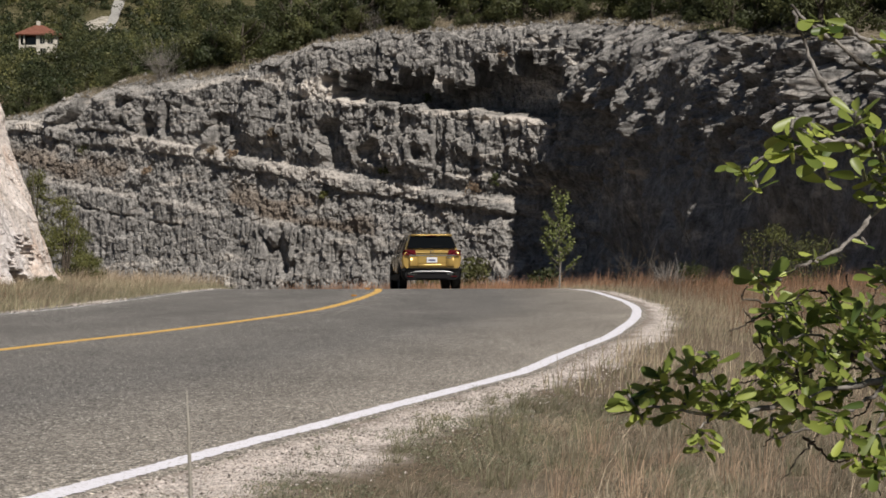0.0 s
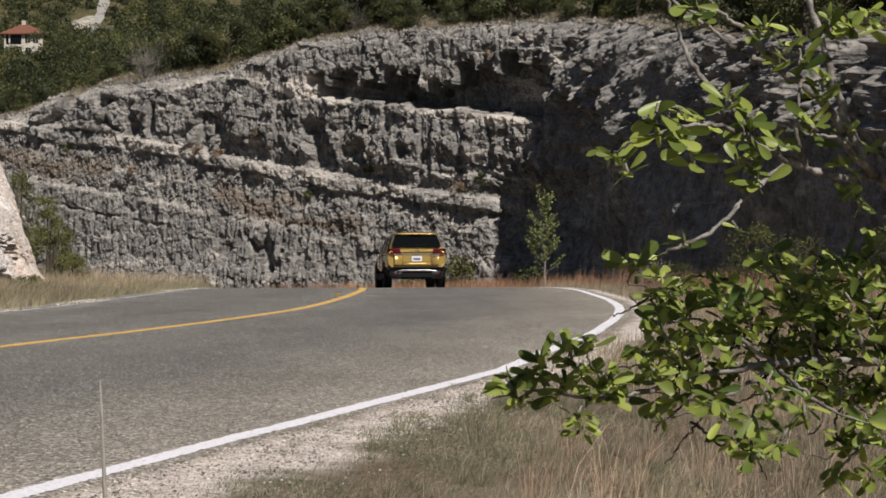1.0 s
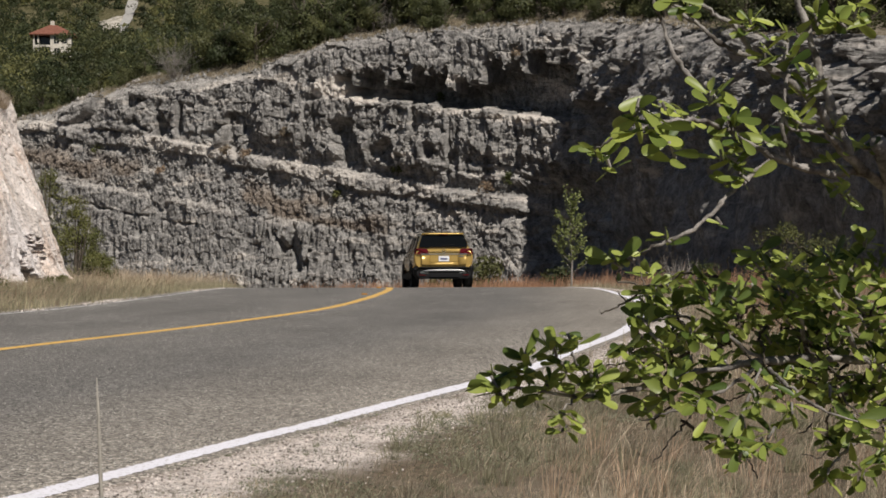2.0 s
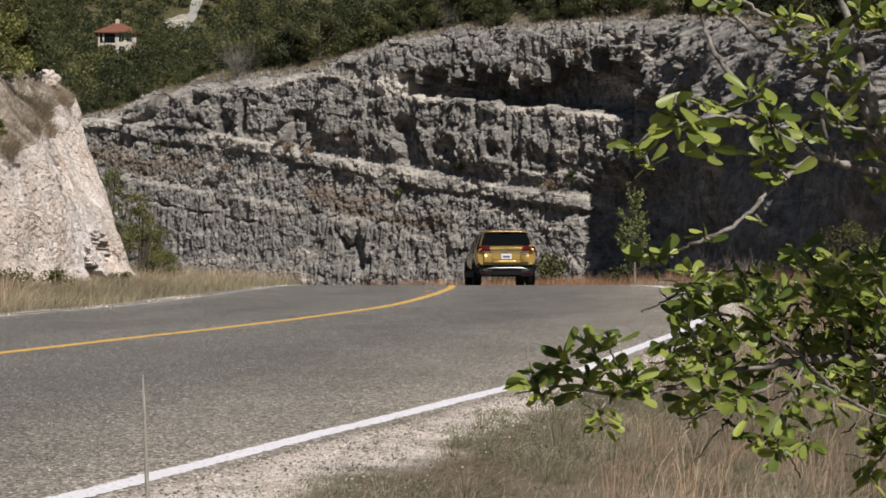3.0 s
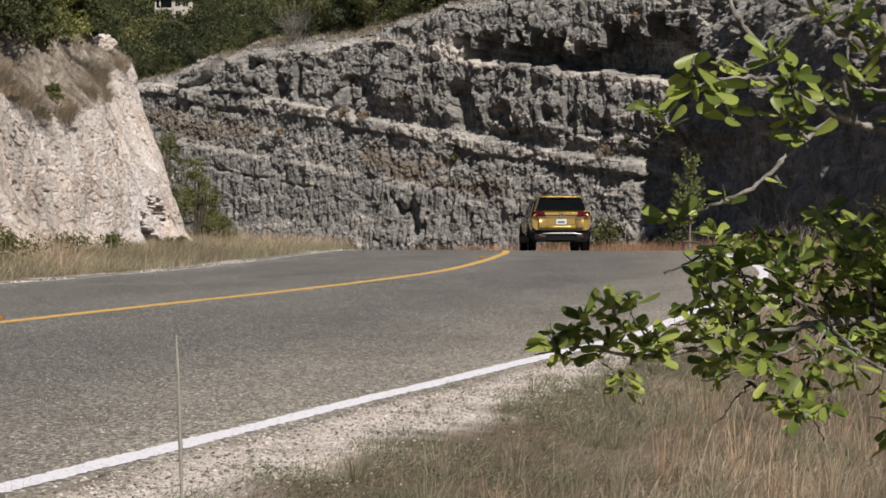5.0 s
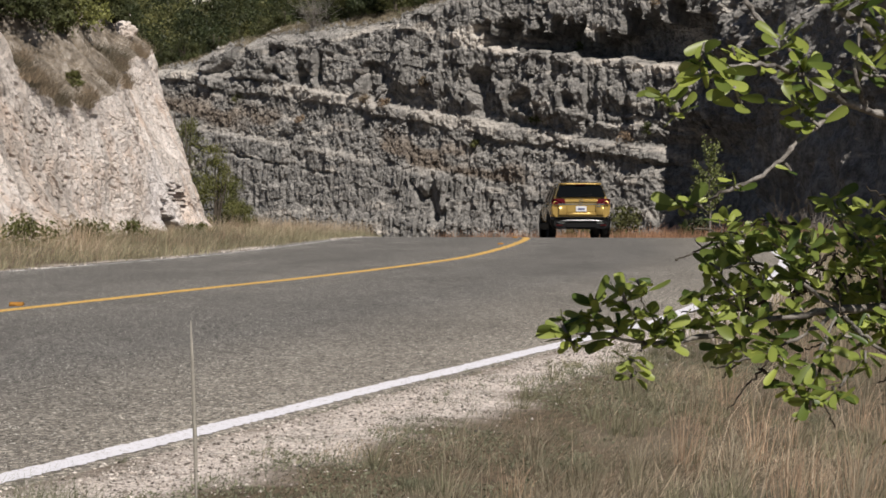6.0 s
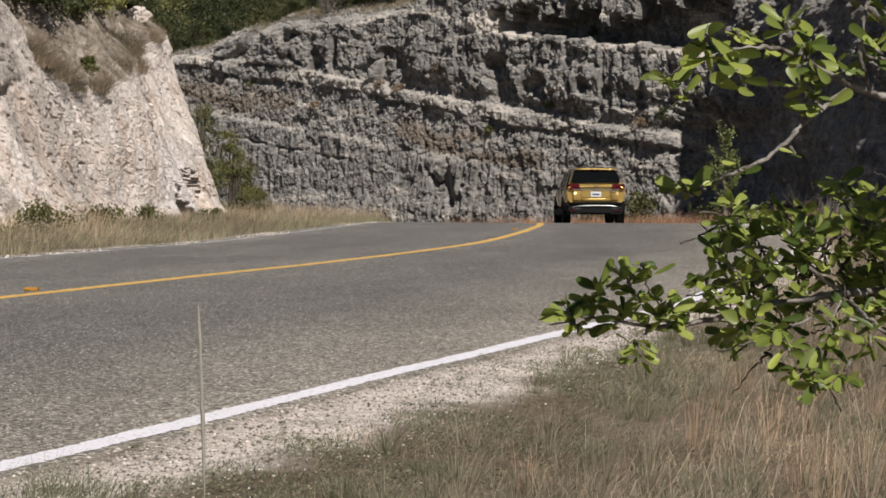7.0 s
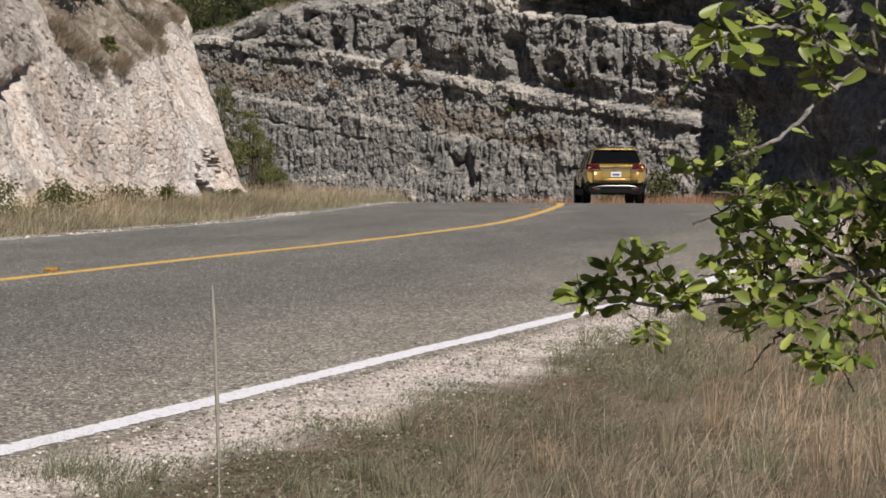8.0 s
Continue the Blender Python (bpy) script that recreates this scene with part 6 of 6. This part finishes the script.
    tagged(ob, "small amber raised road marker beside the centre line", "road marker", group="markers on the road")

# ---- house on the far hill ----
STUCCO = make_bark("cream_house_wall", (0.5, 0.46, 0.4), (0.66, 0.62, 0.55), 1.2)
ROOF_TILE = make_bark("red_clay_roof", (0.16, 0.066, 0.046), (0.27, 0.125, 0.09), 2.5)
DARK_OPENING = paint("window_glass_and_loggia_shade", (0.02, 0.022, 0.025), 0.1)


def build_house(x, y, z, turn):
    house = new("house")
    tagged(house, "two-storey cream house with a red hipped roof", "house")
    w, d, h = 4.3, 3.6, 5.6
    part("wall", rounded_box(2.1, 0, h / 2 - 1, 4.4, 2 * d, h + 2, 0.05, 1), STUCCO, house)
    # The loggia's shade is put into this wall's near-black colour.
    part("loggia_back_wall", rounded_box(-2.2, 1.6, h / 2 - 1, 4.2, 4.0, h + 2, 0.05, 1), DARK_OPENING, house, "recessed loggia wall with its shade put into a near-black colour")
    part("terrace_floor", rounded_box(-2.2, -1.9, 2.75, 4.2, 3.4, 0.5, 0.03, 1), STUCCO, house)
    part("terrace_base", rounded_box(-2.2, -1.9, -0.5, 4.2, 3.4, 1.5, 0.03, 1), STUCCO, house)
    for px in (-w + 0.1, -w + 1.1, -0.3):
        part("pillar", rounded_box(px, -d + 0.2, 2.6, 0.38, 0.4, 6.0, 0.03, 1), STUCCO, house)
    e = 0.9
    bm = bmesh.new()
    lo = [bm.verts.new(p) for p in ((-w - e, -d - e, h - 0.1), (w + e, -d - e, h - 0.1), (w + e, d + e, h - 0.1), (-w - e, d + e, h - 0.1))]
    up = [bm.verts.new((-0.9, 0, h + 2.3)), bm.verts.new((0.9, 0, h + 2.3))]
    base = [bm.verts.new((v.co.x, v.co.y, h - 0.3)) for v in lo]
    for f in ((lo[0], lo[1], up[1], up[0]), (lo[2], lo[3], up[0], up[1]), (lo[1], lo[2], up[1]), (lo[3], lo[0], up[0]), (base[3], base[2], base[1], base[0])):
        bm.faces.new(f)
    for j in range(4):
        bm.faces.new((base[j], base[(j + 1) % 4], lo[(j + 1) % 4], lo[j]))
    part("roof", bm, ROOF_TILE, house, "red clay tile hipped roof")
    part("chimney", rounded_box(-0.2, 0.8, h + 2.2, 0.9, 0.9, 2.2, 0.05, 1), STUCCO, house)
    for wx, wz in ((0.9, 4.2), (2.7, 4.2), (1.0, 1.4)):
        win = part("window", rounded_box(wx, -d - 0.02, wz, 1.1, 0.1, 1.7, 0.02, 1), DARK_OPENING, house)
        part("frame", rounded_box(wx, -d - 0.09, wz, 0.08, 0.05, 1.5, 0.01, 1), STUCCO, win)
    house.matrix_basis = pose(x, y, z, 0, 0, turn)


build_house(HOUSE_X, HOUSE_Y, HOUSE_Z - 0.9, 8)


def build_track():
    """A pale caliche track that climbs the far hill, with a spread of rubble beside it."""
    line, _ = curve_through([(-90, 540), (-95, 562), (-98.2, 580), (-100, 592), (-104.5, 640), (-113, 720)], 80)
    n = side_normals(line)
    wid = np.interp(np.arange(80), [0, 15, 79], [0.9, 1.3, 1.9])
    cols = np.stack([line + n * (u * wid * (1 + 0.25 * fbm(np.arange(80) * 0.3, u * 3, 0, 3, 121)))[:, None] for u in (-1, -0.4, 0.4, 1)], 1)
    z = far_height(cols[..., 0], cols[..., 1]) + 0.8
    tr = new("hill_track", mesh_from("hill_track", np.dstack([cols, z]).reshape(-1, 3), grid_faces(80, 4), GRAVEL_TRACK, True))
    tagged(tr, "pale grey caliche track climbing the far hill", "track", kind="structure")
    x, y = np.meshgrid(np.linspace(-117, -101, 24), np.linspace(598, 664, 30))
    m = 1.6 - 3.2 * (((x + 108.5) / 5.5) ** 2 + ((y - 632) / 26) ** 2) + 1.6 * fbm(x * 0.3, y * 0.2, 0, 4, 120, 0.65)
    ob = new("rubble_slope", mesh_from("rubble_slope", np.dstack([x, y, far_height(x, y) + np.where(m > 0, 0.55 * m, m)]).reshape(-1, 3), grid_faces(30, 24), RUBBLE))
    tagged(ob, "patch of pale broken rock on the far hill", "rubble", kind="structure")


RUBBLE = make_bark("pale_rubble", (0.16, 0.15, 0.11), (0.66, 0.6, 0.53), 0.5)
GRAVEL_TRACK = make_bark("pale_track_gravel", (0.3, 0.29, 0.27), (0.48, 0.46, 0.43), 1.0)
build_track()


# ---- shrubs ----
SAPLING = make_leafy("sapling_leaf", (0.145, 0.175, 0.06), (0.29, 0.32, 0.12), 0.4, 0.5, True, 0)
# BANK_OAK is a brighter oak green with the sunlight put into its colour.
BANK_OAK = make_leafy("sunlit_oak_leaf", (0.13, 0.145, 0.05), (0.3, 0.31, 0.115), 0.35, 0.5, True, 0.8)
def make_shrub(name, x, y, z, width, height, count, leaf, mat, label, seed, category="shrub", stems=7):
    rng = np.random.default_rng(seed)
    root = new(name)
    for k in range(stems):
        an, r = rng.uniform(0, 6.28), width * rng.uniform(0.1, 0.45)
        top = height * rng.uniform(0.6, 0.97)
        v, f = tube([(0, 0, -0.15), (math.cos(an) * r * 0.4, math.sin(an) * r * 0.4, top * 0.4), (math.cos(an) * r, math.sin(an) * r, top)], [0.014 * height, 0.009 * height, 0.002 * height], 5)
        child(new("stem", mesh_from("stem", v, f, FAR_BARK, True)), root)
    c, facing = crown_points(rng, count, width, height, max(15, int(14 * height / width)))
    facing = facing[c[:, 2] > 0.02]
    c = c[c[:, 2] > 0.02]
    v, f = leaf_cards(c, facing, leaf, rng)
    child(new("foliage", mesh_from("foliage", v, f, mat)), root)
    root.location = (x, y, z)
    root.rotation_euler = (0, 0, rng.uniform(0, 6))
    return tagged(root, label, category)


def on_ground(x, y):
    return float(ground_height(np.array([x]), np.array([y]))[0]) - 0.02


def open_sapling(x, y, z, width, height, seed):
    """A slender young tree: steep limbs up a thin stem, with small leaves in bunches along each of them."""
    rng = np.random.default_rng(seed)
    root = new("sapling")
    root.location = (x, y, z)
    tagged(root, "slender yellow-green sapling before the shaded rock", "tree")
    stem = np.array([(0, 0, -0.1), (0.03, 0.02, 0.3 * height), (-0.02, 0, 0.65 * height), (0.03, 0, height)])
    v, f = tube(stem, [0.035, 0.028, 0.016, 0.005], 7)
    child(new("trunk", mesh_from("trunk", v, f, BARK, True)), root)
    nodes = [np.array((0.03 * k, 0, height * (0.8 + 0.2 * k))) for k in np.linspace(0, 1, 7)]
    for k in range(24):
        h = 0.16 + 0.66 * (k + rng.uniform(0, 0.9)) / 24
        an, reach = k * 2.4 + rng.normal(0, 0.4), 0.5 * width * (1.25 - h) * rng.uniform(0.5, 1.1)
        low = np.array((0, 0, h * height))
        far = low + (math.cos(an) * reach, math.sin(an) * reach, height * rng.uniform(0.12, 0.3))
        mid = 0.5 * (low + far) + (math.cos(an) * reach * 0.2, math.sin(an) * reach * 0.2, -0.05)
        v, f = tube([low, mid, far], [0.012, 0.008, 0.003], 5)
        child(new("limb", mesh_from("limb", v, f, BARK, True)), root)
        nodes += [(1 - u) ** 2 * low + 2 * u * (1 - u) * mid + u * u * far for u in np.linspace(0.3, 1.0, 8)]
    c = np.repeat(np.array(nodes), 6, 0)
    c = c + rng.normal(0, 0.035, c.shape)
    n = len(c)
    way = rng.normal(0, 0.7, (n, 3)) + (0, -0.2, 0.5)
    way /= np.linalg.norm(way, axis=1)[:, None]
    side = np.cross(way, rng.normal(0, 0.8, (n, 3)) + (0.2, -0.8, 0.6))
    side /= np.linalg.norm(side, axis=1)[:, None]
    ln = rng.uniform(0.06, 0.11, (n, 1))
    v = np.stack([c, c + way * ln * 0.5 + side * ln * 0.36, c + way * ln, c + way * ln * 0.5 - side * ln * 0.36], 1).reshape(-1, 3)
    child(new("foliage", mesh_from("foliage", v, np.arange(4 * n).reshape(n, 4), SAPLING)), root)


open_sapling(3.05, 62, on_ground(3.05, 62), 1.5, 2.95, 300)
for k, (x, y, w, h, n) in enumerate(((7.6, 52, 1.9, 1.9, 900), (9.2, 55, 2.2, 1.7, 800), (6.5, 57, 1.4, 0.9, 400), (11.0, 50, 2.2, 2.1, 800))):
    make_shrub("roadside_shrub", x, y, on_ground(x, y), w, h, n * 3, 0.026, SCRUB, "open yellow-green shrub at the foot of the shaded rock", 310 + k)
for k, (x, y, w, h, n) in enumerate(((-10.9, 57.5, 1.3, 3.1, 1300), (-10.75, 59, 1.25, 2.2, 1000), (-10.6, 60.5, 1.2, 1.3, 700), (-11.9, 58.5, 1.5, 4.2, 1300))):
    make_shrub("scrub_bush", x, y, on_ground(x, y) - 0.2, w, h, n * 4, 0.026, SCRUB, "green scrub growing behind the pale rock nose", 320 + k)
for k, (x, y, w, h, n) in enumerate(((-8.9, 35.5, 0.9, 0.45, 700), (-8.9, 38.6, 0.7, 0.35, 500), (-9.0, 32.0, 1.2, 0.5, 800), (-9.5, 29.6, 1.2, 0.6, 800), (-8.8, 44.5, 0.7, 0.3, 500))):
    make_shrub("weed_clump", x, y, on_ground(x, y), w, h, int(n * 1.5), 0.026, SCRUB, "low green weeds at the foot of the pale rock", 330 + k, stems=2)
for k, (x, y, w, h, n) in enumerate(((1.2, 118, 2.6, 2.2, 900), (-1.5, 121, 1.8, 1.4, 600), (4.6, 104, 2.2, 1.2, 500))):
    make_shrub("cliff_foot_bush", x, y, on_ground(x, y), w, h, n, 0.12, OAK_GREEN, "small green bush at the foot of the grey cliff", 340 + k)


def tufts_on_cliff():
    """Dry brown and green tufts that grow on the ledges."""
    rng = np.random.default_rng(44)
    for a, z, w, mat, col in ((-17, 6.2, 1.3, SCRUB, "brown-green"), (-31, 7.6, 1.2, RED_GRASS, "dry brown"), (-33, 7.9, 1.4, RED_GRASS, "dry brown"), (-40, 6.6, 1.1, RED_GRASS, "dry brown"), (-27, 9.0, 1.1, RED_GRASS, "dry brown"), (-15.5, 11.2, 1.0, SCRUB, "green"), (-7, 13.6, 1.2, RED_GRASS, "dry brown"), (-9, 4.4, 1.6, RED_GRASS, "dry brown"), (-7.5, 5.2, 1.4, SCRUB, "green"), (-48, 8.4, 1.4, SCRUB, "green"), (-4, 10.4, 1.0, RED_GRASS, "dry brown"), (-22, 4.6, 0.8, SCRUB, "green")):
        s = np.array([CORNER + a])
        p, n = along_cliff(s)
        d = float(cliff_relief(s, np.array([z]))[0]) - 0.1
        make_shrub("ledge_tuft", p[0, 0] + n[0, 0] * d, p[0, 1] + n[0, 1] * d, z - 0.2, w, w * 0.65, 260, 0.09, mat, col + " tuft growing on a ledge of the cliff", int(rng.integers(1000)), stems=3)


tufts_on_cliff()

for k, (a, w, wd, h, mat) in enumerate(((-9.8, 1.3, 1.5, 1.6, JUNIPER), (-8.2, 1.3, 1.9, 2.3, BANK_OAK), (-6.4, 1.2, 1.8, 2.4, BANK_OAK), (-4.6, 1.2, 1.9, 2.2, BANK_OAK), (-3.0, 1.2, 1.5, 1.5, JUNIPER), (-7.2, 2.1, 2.4, 2.6, JUNIPER), (-5.0, 1.7, 2.4, 2.6, OAK_GREEN), (-1.6, 0.8, 1.0, 0.8, OAK_GREEN), (-11.4, 1.6, 1.8, 1.6, JUNIPER), (-15, 2.6, 2.6, 2.4, OAK_GREEN), (-10.8, 0.4, 0.45, 0.4, SCRUB))):
    p = bank_point(NOSE + a, w)
    make_shrub("bank_shrub", p[0], p[1], p[2] - 0.1, wd, h, int(min(4000, 3200 * wd * wd)), 0.05, mat, "dark green bushy shrub on top of the pale rock", 360 + k, category="shrub")


def dry_brush(x, y, z, size, seed):
    """A wispy clump of thin brown stalks that droops over the rock."""
    rng = np.random.default_rng(seed)
    n = 420
    r = size * 0.6 * np.sqrt(rng.uniform(0, 1, n))
    an = rng.uniform(0, 6.28, n)
    v, f = blades(r * np.cos(an), r * np.sin(an), -0.5 * r - 0.1, rng.uniform(0.2, 0.8, n) * size, np.full(n, 0.009), 1.3, rng, segs=3)
    ob = new("dry_brush", mesh_from("dry_brush", v, f, DRY_BRUSH))
    ob.location = (x, y, z)
    tagged(ob, "wispy dry brown brush drooping over the pale rock", "brush", group="brush above the pale rock")


brush_rng = np.random.default_rng(17)
for k in range(34):
    a = brush_rng.uniform(-14.2, -10.8) if k < 16 else brush_rng.uniform(-10.8, -1.5)
    p = bank_point(NOSE + a, abs(brush_rng.normal(0, 0.35)))
    dry_brush(p[0], p[1], p[2], brush_rng.uniform(0.35, 0.75), 390 + k)


def boulder(x, y, z, size, seed):
    rng = np.random.default_rng(seed)
    bm = bmesh.new()
    bmesh.ops.create_icosphere(bm, subdivisions=4, radius=1)
    co = np.array([v.co[:] for v in bm.verts])
    k = 0.75 + 0.5 * fbm(co[:, 0] * 1.3 + seed, co[:, 1] * 1.3, co[:, 2] * 1.3, 4, seed, 0.55)
    co = co * k[:, None] * np.array((1.2, 0.9, 0.8)) * size
    for v, p in zip(bm.verts, co):
        v.co = Vector(p)
    me = bpy.data.meshes.new("boulder")
    bm.to_mesh(me)
    bm.free()
    me.materials.append(PALE_ROCK)
    ob = new("boulder", me)
    ob.matrix_basis = pose(x, y, z, 0, 0, rng.uniform(0, 90))
    tagged(ob, "pale weathered limestone boulder on the bank above the rock face", "boulder", group="boulders on the bank")


for k, (a, w, size) in enumerate(((-2.0, 0.55, 0.36), (-1.2, 0.75, 0.26))):
    p = bank_point(NOSE + a, w)
    boulder(p[0], p[1], p[2] + 0.25 * size, size, 430 + k)


def dead_bush(x, y, z, size, seed, stems=34, bark=None):
    rng = np.random.default_rng(seed)
    root = new("dead_bush")
    for k in range(stems):
        an, r = rng.uniform(0, 6.28), size * rng.uniform(0.4, 0.95)
        h = size * rng.uniform(0.3, 0.8)
        mid = np.array((math.cos(an) * r * 0.45, math.sin(an) * r * 0.45, h * 0.55))
        v, f = tube([(0, 0, -0.1), mid, (math.cos(an) * r, math.sin(an) * r, h)], [0.018, 0.012, 0.004], 4)
        child(new("twig", mesh_from("twig", v, f, bark or BARK)), root)
        for _ in range(4):
            e = mid + rng.normal(0, 0.28, 3) * size + np.array((0, 0, 0.35 * size))
            v, f = tube([mid, (mid + e) / 2 + rng.normal(0, 0.09, 3) * size * 0.5, e], [0.011, 0.008, 0.003], 4)
            child(new("twig", mesh_from("twig", v, f, bark or BARK)), root)
    root.location = (x, y, z)
    return tagged(root, "leafless grey bush with thin twigs", "shrub")


p = hill_point(CORNER - 41, 0.5)
dead_bush(p[0], p[1], p[2], 3.2, 71)
p = hill_point(CORNER - 20.5, 2.4)
dead_bush(p[0], p[1], p[2], 1.8, 72)
dead_bush(5.6, 55, on_ground(5.6, 55), 0.8, 73)
dead_bush(7.5, 88, on_ground(7.5, 88), 2.3, 74, 9, FAR_BARK)
dead_bush(7.4, 80, on_ground(7.4, 80), 1.9, 75, 8, FAR_BARK)

# ---- stones on the gravel shoulder ----
def make_gravel_stone():
    m, n, l, b = material("pale_gravel_stone", 0.9, 0.2)
    isl = n.new("ShaderNodeNewGeometry").outputs["Random Per Island"]
    c = ramp(n, l, isl, (0.0, (0.07, 0.06, 0.052)), (0.34, (0.24, 0.205, 0.18)), (0.6, (0.56, 0.49, 0.44)), (1.0, (0.86, 0.78, 0.73)))
    l.new(mix(n, l, 1.0, c, ramp(n, l, tex(n, l, coords(n, l), 40, 4), (0.3, grey(0.75)), (0.7, grey(1.2))), "MULTIPLY"), b.inputs["Base Color"])
    return m


STONE = make_gravel_stone()


def scatter_stones(name, label, p, size, rng):
    n = len(p)
    z = ground_height(p[:, 0], p[:, 1]) + size * 0.25
    ico = np.array([(0, 0, 1), (0.9, 0, 0.1), (0.1, 0.95, -0.1), (-0.9, 0.1, 0.1), (0, -0.9, 0), (0, 0, -0.6)])
    tri = np.array([(0, 1, 2), (0, 2, 3), (0, 3, 4), (0, 4, 1), (5, 2, 1), (5, 3, 2), (5, 4, 3), (5, 1, 4)])
    an = rng.uniform(0, 6.28, n)
    c, s = np.cos(an), np.sin(an)
    v = ico[None] * rng.uniform(0.6, 1.4, (n, 6, 1)) * size[:, None, None] * np.array([1.3, 1, 0.7])
    x2 = v[..., 0] * c[:, None] - v[..., 1] * s[:, None]
    y2 = v[..., 0] * s[:, None] + v[..., 1] * c[:, None]
    v = np.stack([x2, y2, v[..., 2]], -1) + np.stack([p[:, 0], p[:, 1], z], 1)[:, None]
    f = (tri[None] + np.arange(n)[:, None, None] * 6).reshape(-1, 3)
    tagged(new(name, mesh_from(name, v.reshape(-1, 3), f, STONE)), label, "gravel", kind="stuff")


def all_stones():
    rng = np.random.default_rng(8)
    n = 19000
    y = 5.0 + 16 * rng.uniform(0, 1, n) ** 2.5
    i = np.clip(np.searchsorted(CENTRE[:, 1], y), 0, len(CENTRE) - 1)
    off = right_line(CENTRE[i, 1]) + 0.16 + np.abs(rng.normal(0, 0.33, n))
    p = CENTRE[i] + RIGHT[i] * off[:, None] + rng.uniform(-0.15, 0.15, (n, 2))
    scatter_stones("shoulder_gravel", "loose pale limestone gravel along the road edge", p, 0.003 + 0.006 * rng.uniform(0, 1, n) ** 3, rng)
    n = 3600
    y = rng.uniform(20, 58, n)
    i = np.clip(np.searchsorted(CENTRE[:, 1], y), 0, len(CENTRE) - 1)
    off = ROAD_L - 0.06 - np.abs(rng.normal(0, 0.06, n))
    p = CENTRE[i] + RIGHT[i] * off[:, None] + rng.uniform(-0.1, 0.1, (n, 2)) * np.array((0.4, 1.0))
    ok = vnoise(p[:, 1] * 0.8, 0, 0, 38) > 0.5
    p = p[ok]
    scatter_stones("edge_crumbs", "pale stone crumbs along the grassy road edge", p, 0.006 + 0.022 * rng.uniform(0, 1, len(p)) ** 4, rng)


all_stones()


# ---- stone chips that stand proud of the seal ----
def make_chip_stone():
    m, n, l, b = material("chip_stone", 0.8, 0.3)
    isl = n.new("ShaderNodeNewGeometry").outputs["Random Per Island"]
    c = ramp(n, l, isl, (0.0, (0.04, 0.038, 0.035)), (0.4, (0.17, 0.16, 0.147)), (0.75, (0.3, 0.283, 0.26)), (1.0, (0.62, 0.59, 0.54)))
    l.new(mix(n, l, 1.0, c, ramp(n, l, tex(n, l, coords(n, l), 60, 4), (0.3, grey(0.7)), (0.7, grey(1.3))), "MULTIPLY"), b.inputs["Base Color"])
    return m


def road_chips():
    rng = np.random.default_rng(9)
    n = 74000
    y = 5.2 + 19 * rng.uniform(0, 1, n) ** 1.5
    i = np.clip(np.searchsorted(CENTRE[:, 1], y), 0, len(CENTRE) - 1)
    lo = np.where(y < 12, 1.2, -1.5)
    off = lo + (right_line(y) + 0.05 - lo) * rng.uniform(0, 1, n) ** 0.8
    p = CENTRE[i] + RIGHT[i] * off[:, None] + rng.uniform(-0.1, 0.1, (n, 2))
    far, _ = nearest_offset(p[:, 0], p[:, 1])
    line = right_line(p[:, 1])
    ok = (far < line + 0.09) & ((np.abs(far - line) > 0.085) | (rng.uniform(size=n) < 0.06)) & (np.abs(far - 0.05) > 0.08)
    p = p[ok]
    n = len(p)
    size = rng.uniform(0.004, 0.0085, n)
    an = rng.uniform(0, 6.28, n)[:, None] + np.array([[0, 2.09, 4.19]]) + rng.uniform(-0.4, 0.4, (n, 3))
    z = road_height(p[:, 1])
    low = np.stack([p[:, None, 0] + np.cos(an) * size[:, None], p[:, None, 1] + np.sin(an) * size[:, None], np.repeat(z[:, None] - 0.002, 3, 1)], -1)
    top = np.stack([p[:, 0] + rng.normal(0, 0.001, n), p[:, 1] + rng.normal(0, 0.001, n), z + size * rng.uniform(0.25, 0.7, n)], -1)[:, None]
    v = np.concatenate([low, top], 1).reshape(-1, 3)
    f = (np.array([(0, 1, 3), (1, 2, 3), (2, 0, 3)])[None] + np.arange(n)[:, None, None] * 4).reshape(-1, 3)
    tagged(new("road_chips", mesh_from("road_chips", v, f, make_chip_stone())), "grey and pale stone chips standing in the road seal", "gravel", kind="stuff")


road_chips()


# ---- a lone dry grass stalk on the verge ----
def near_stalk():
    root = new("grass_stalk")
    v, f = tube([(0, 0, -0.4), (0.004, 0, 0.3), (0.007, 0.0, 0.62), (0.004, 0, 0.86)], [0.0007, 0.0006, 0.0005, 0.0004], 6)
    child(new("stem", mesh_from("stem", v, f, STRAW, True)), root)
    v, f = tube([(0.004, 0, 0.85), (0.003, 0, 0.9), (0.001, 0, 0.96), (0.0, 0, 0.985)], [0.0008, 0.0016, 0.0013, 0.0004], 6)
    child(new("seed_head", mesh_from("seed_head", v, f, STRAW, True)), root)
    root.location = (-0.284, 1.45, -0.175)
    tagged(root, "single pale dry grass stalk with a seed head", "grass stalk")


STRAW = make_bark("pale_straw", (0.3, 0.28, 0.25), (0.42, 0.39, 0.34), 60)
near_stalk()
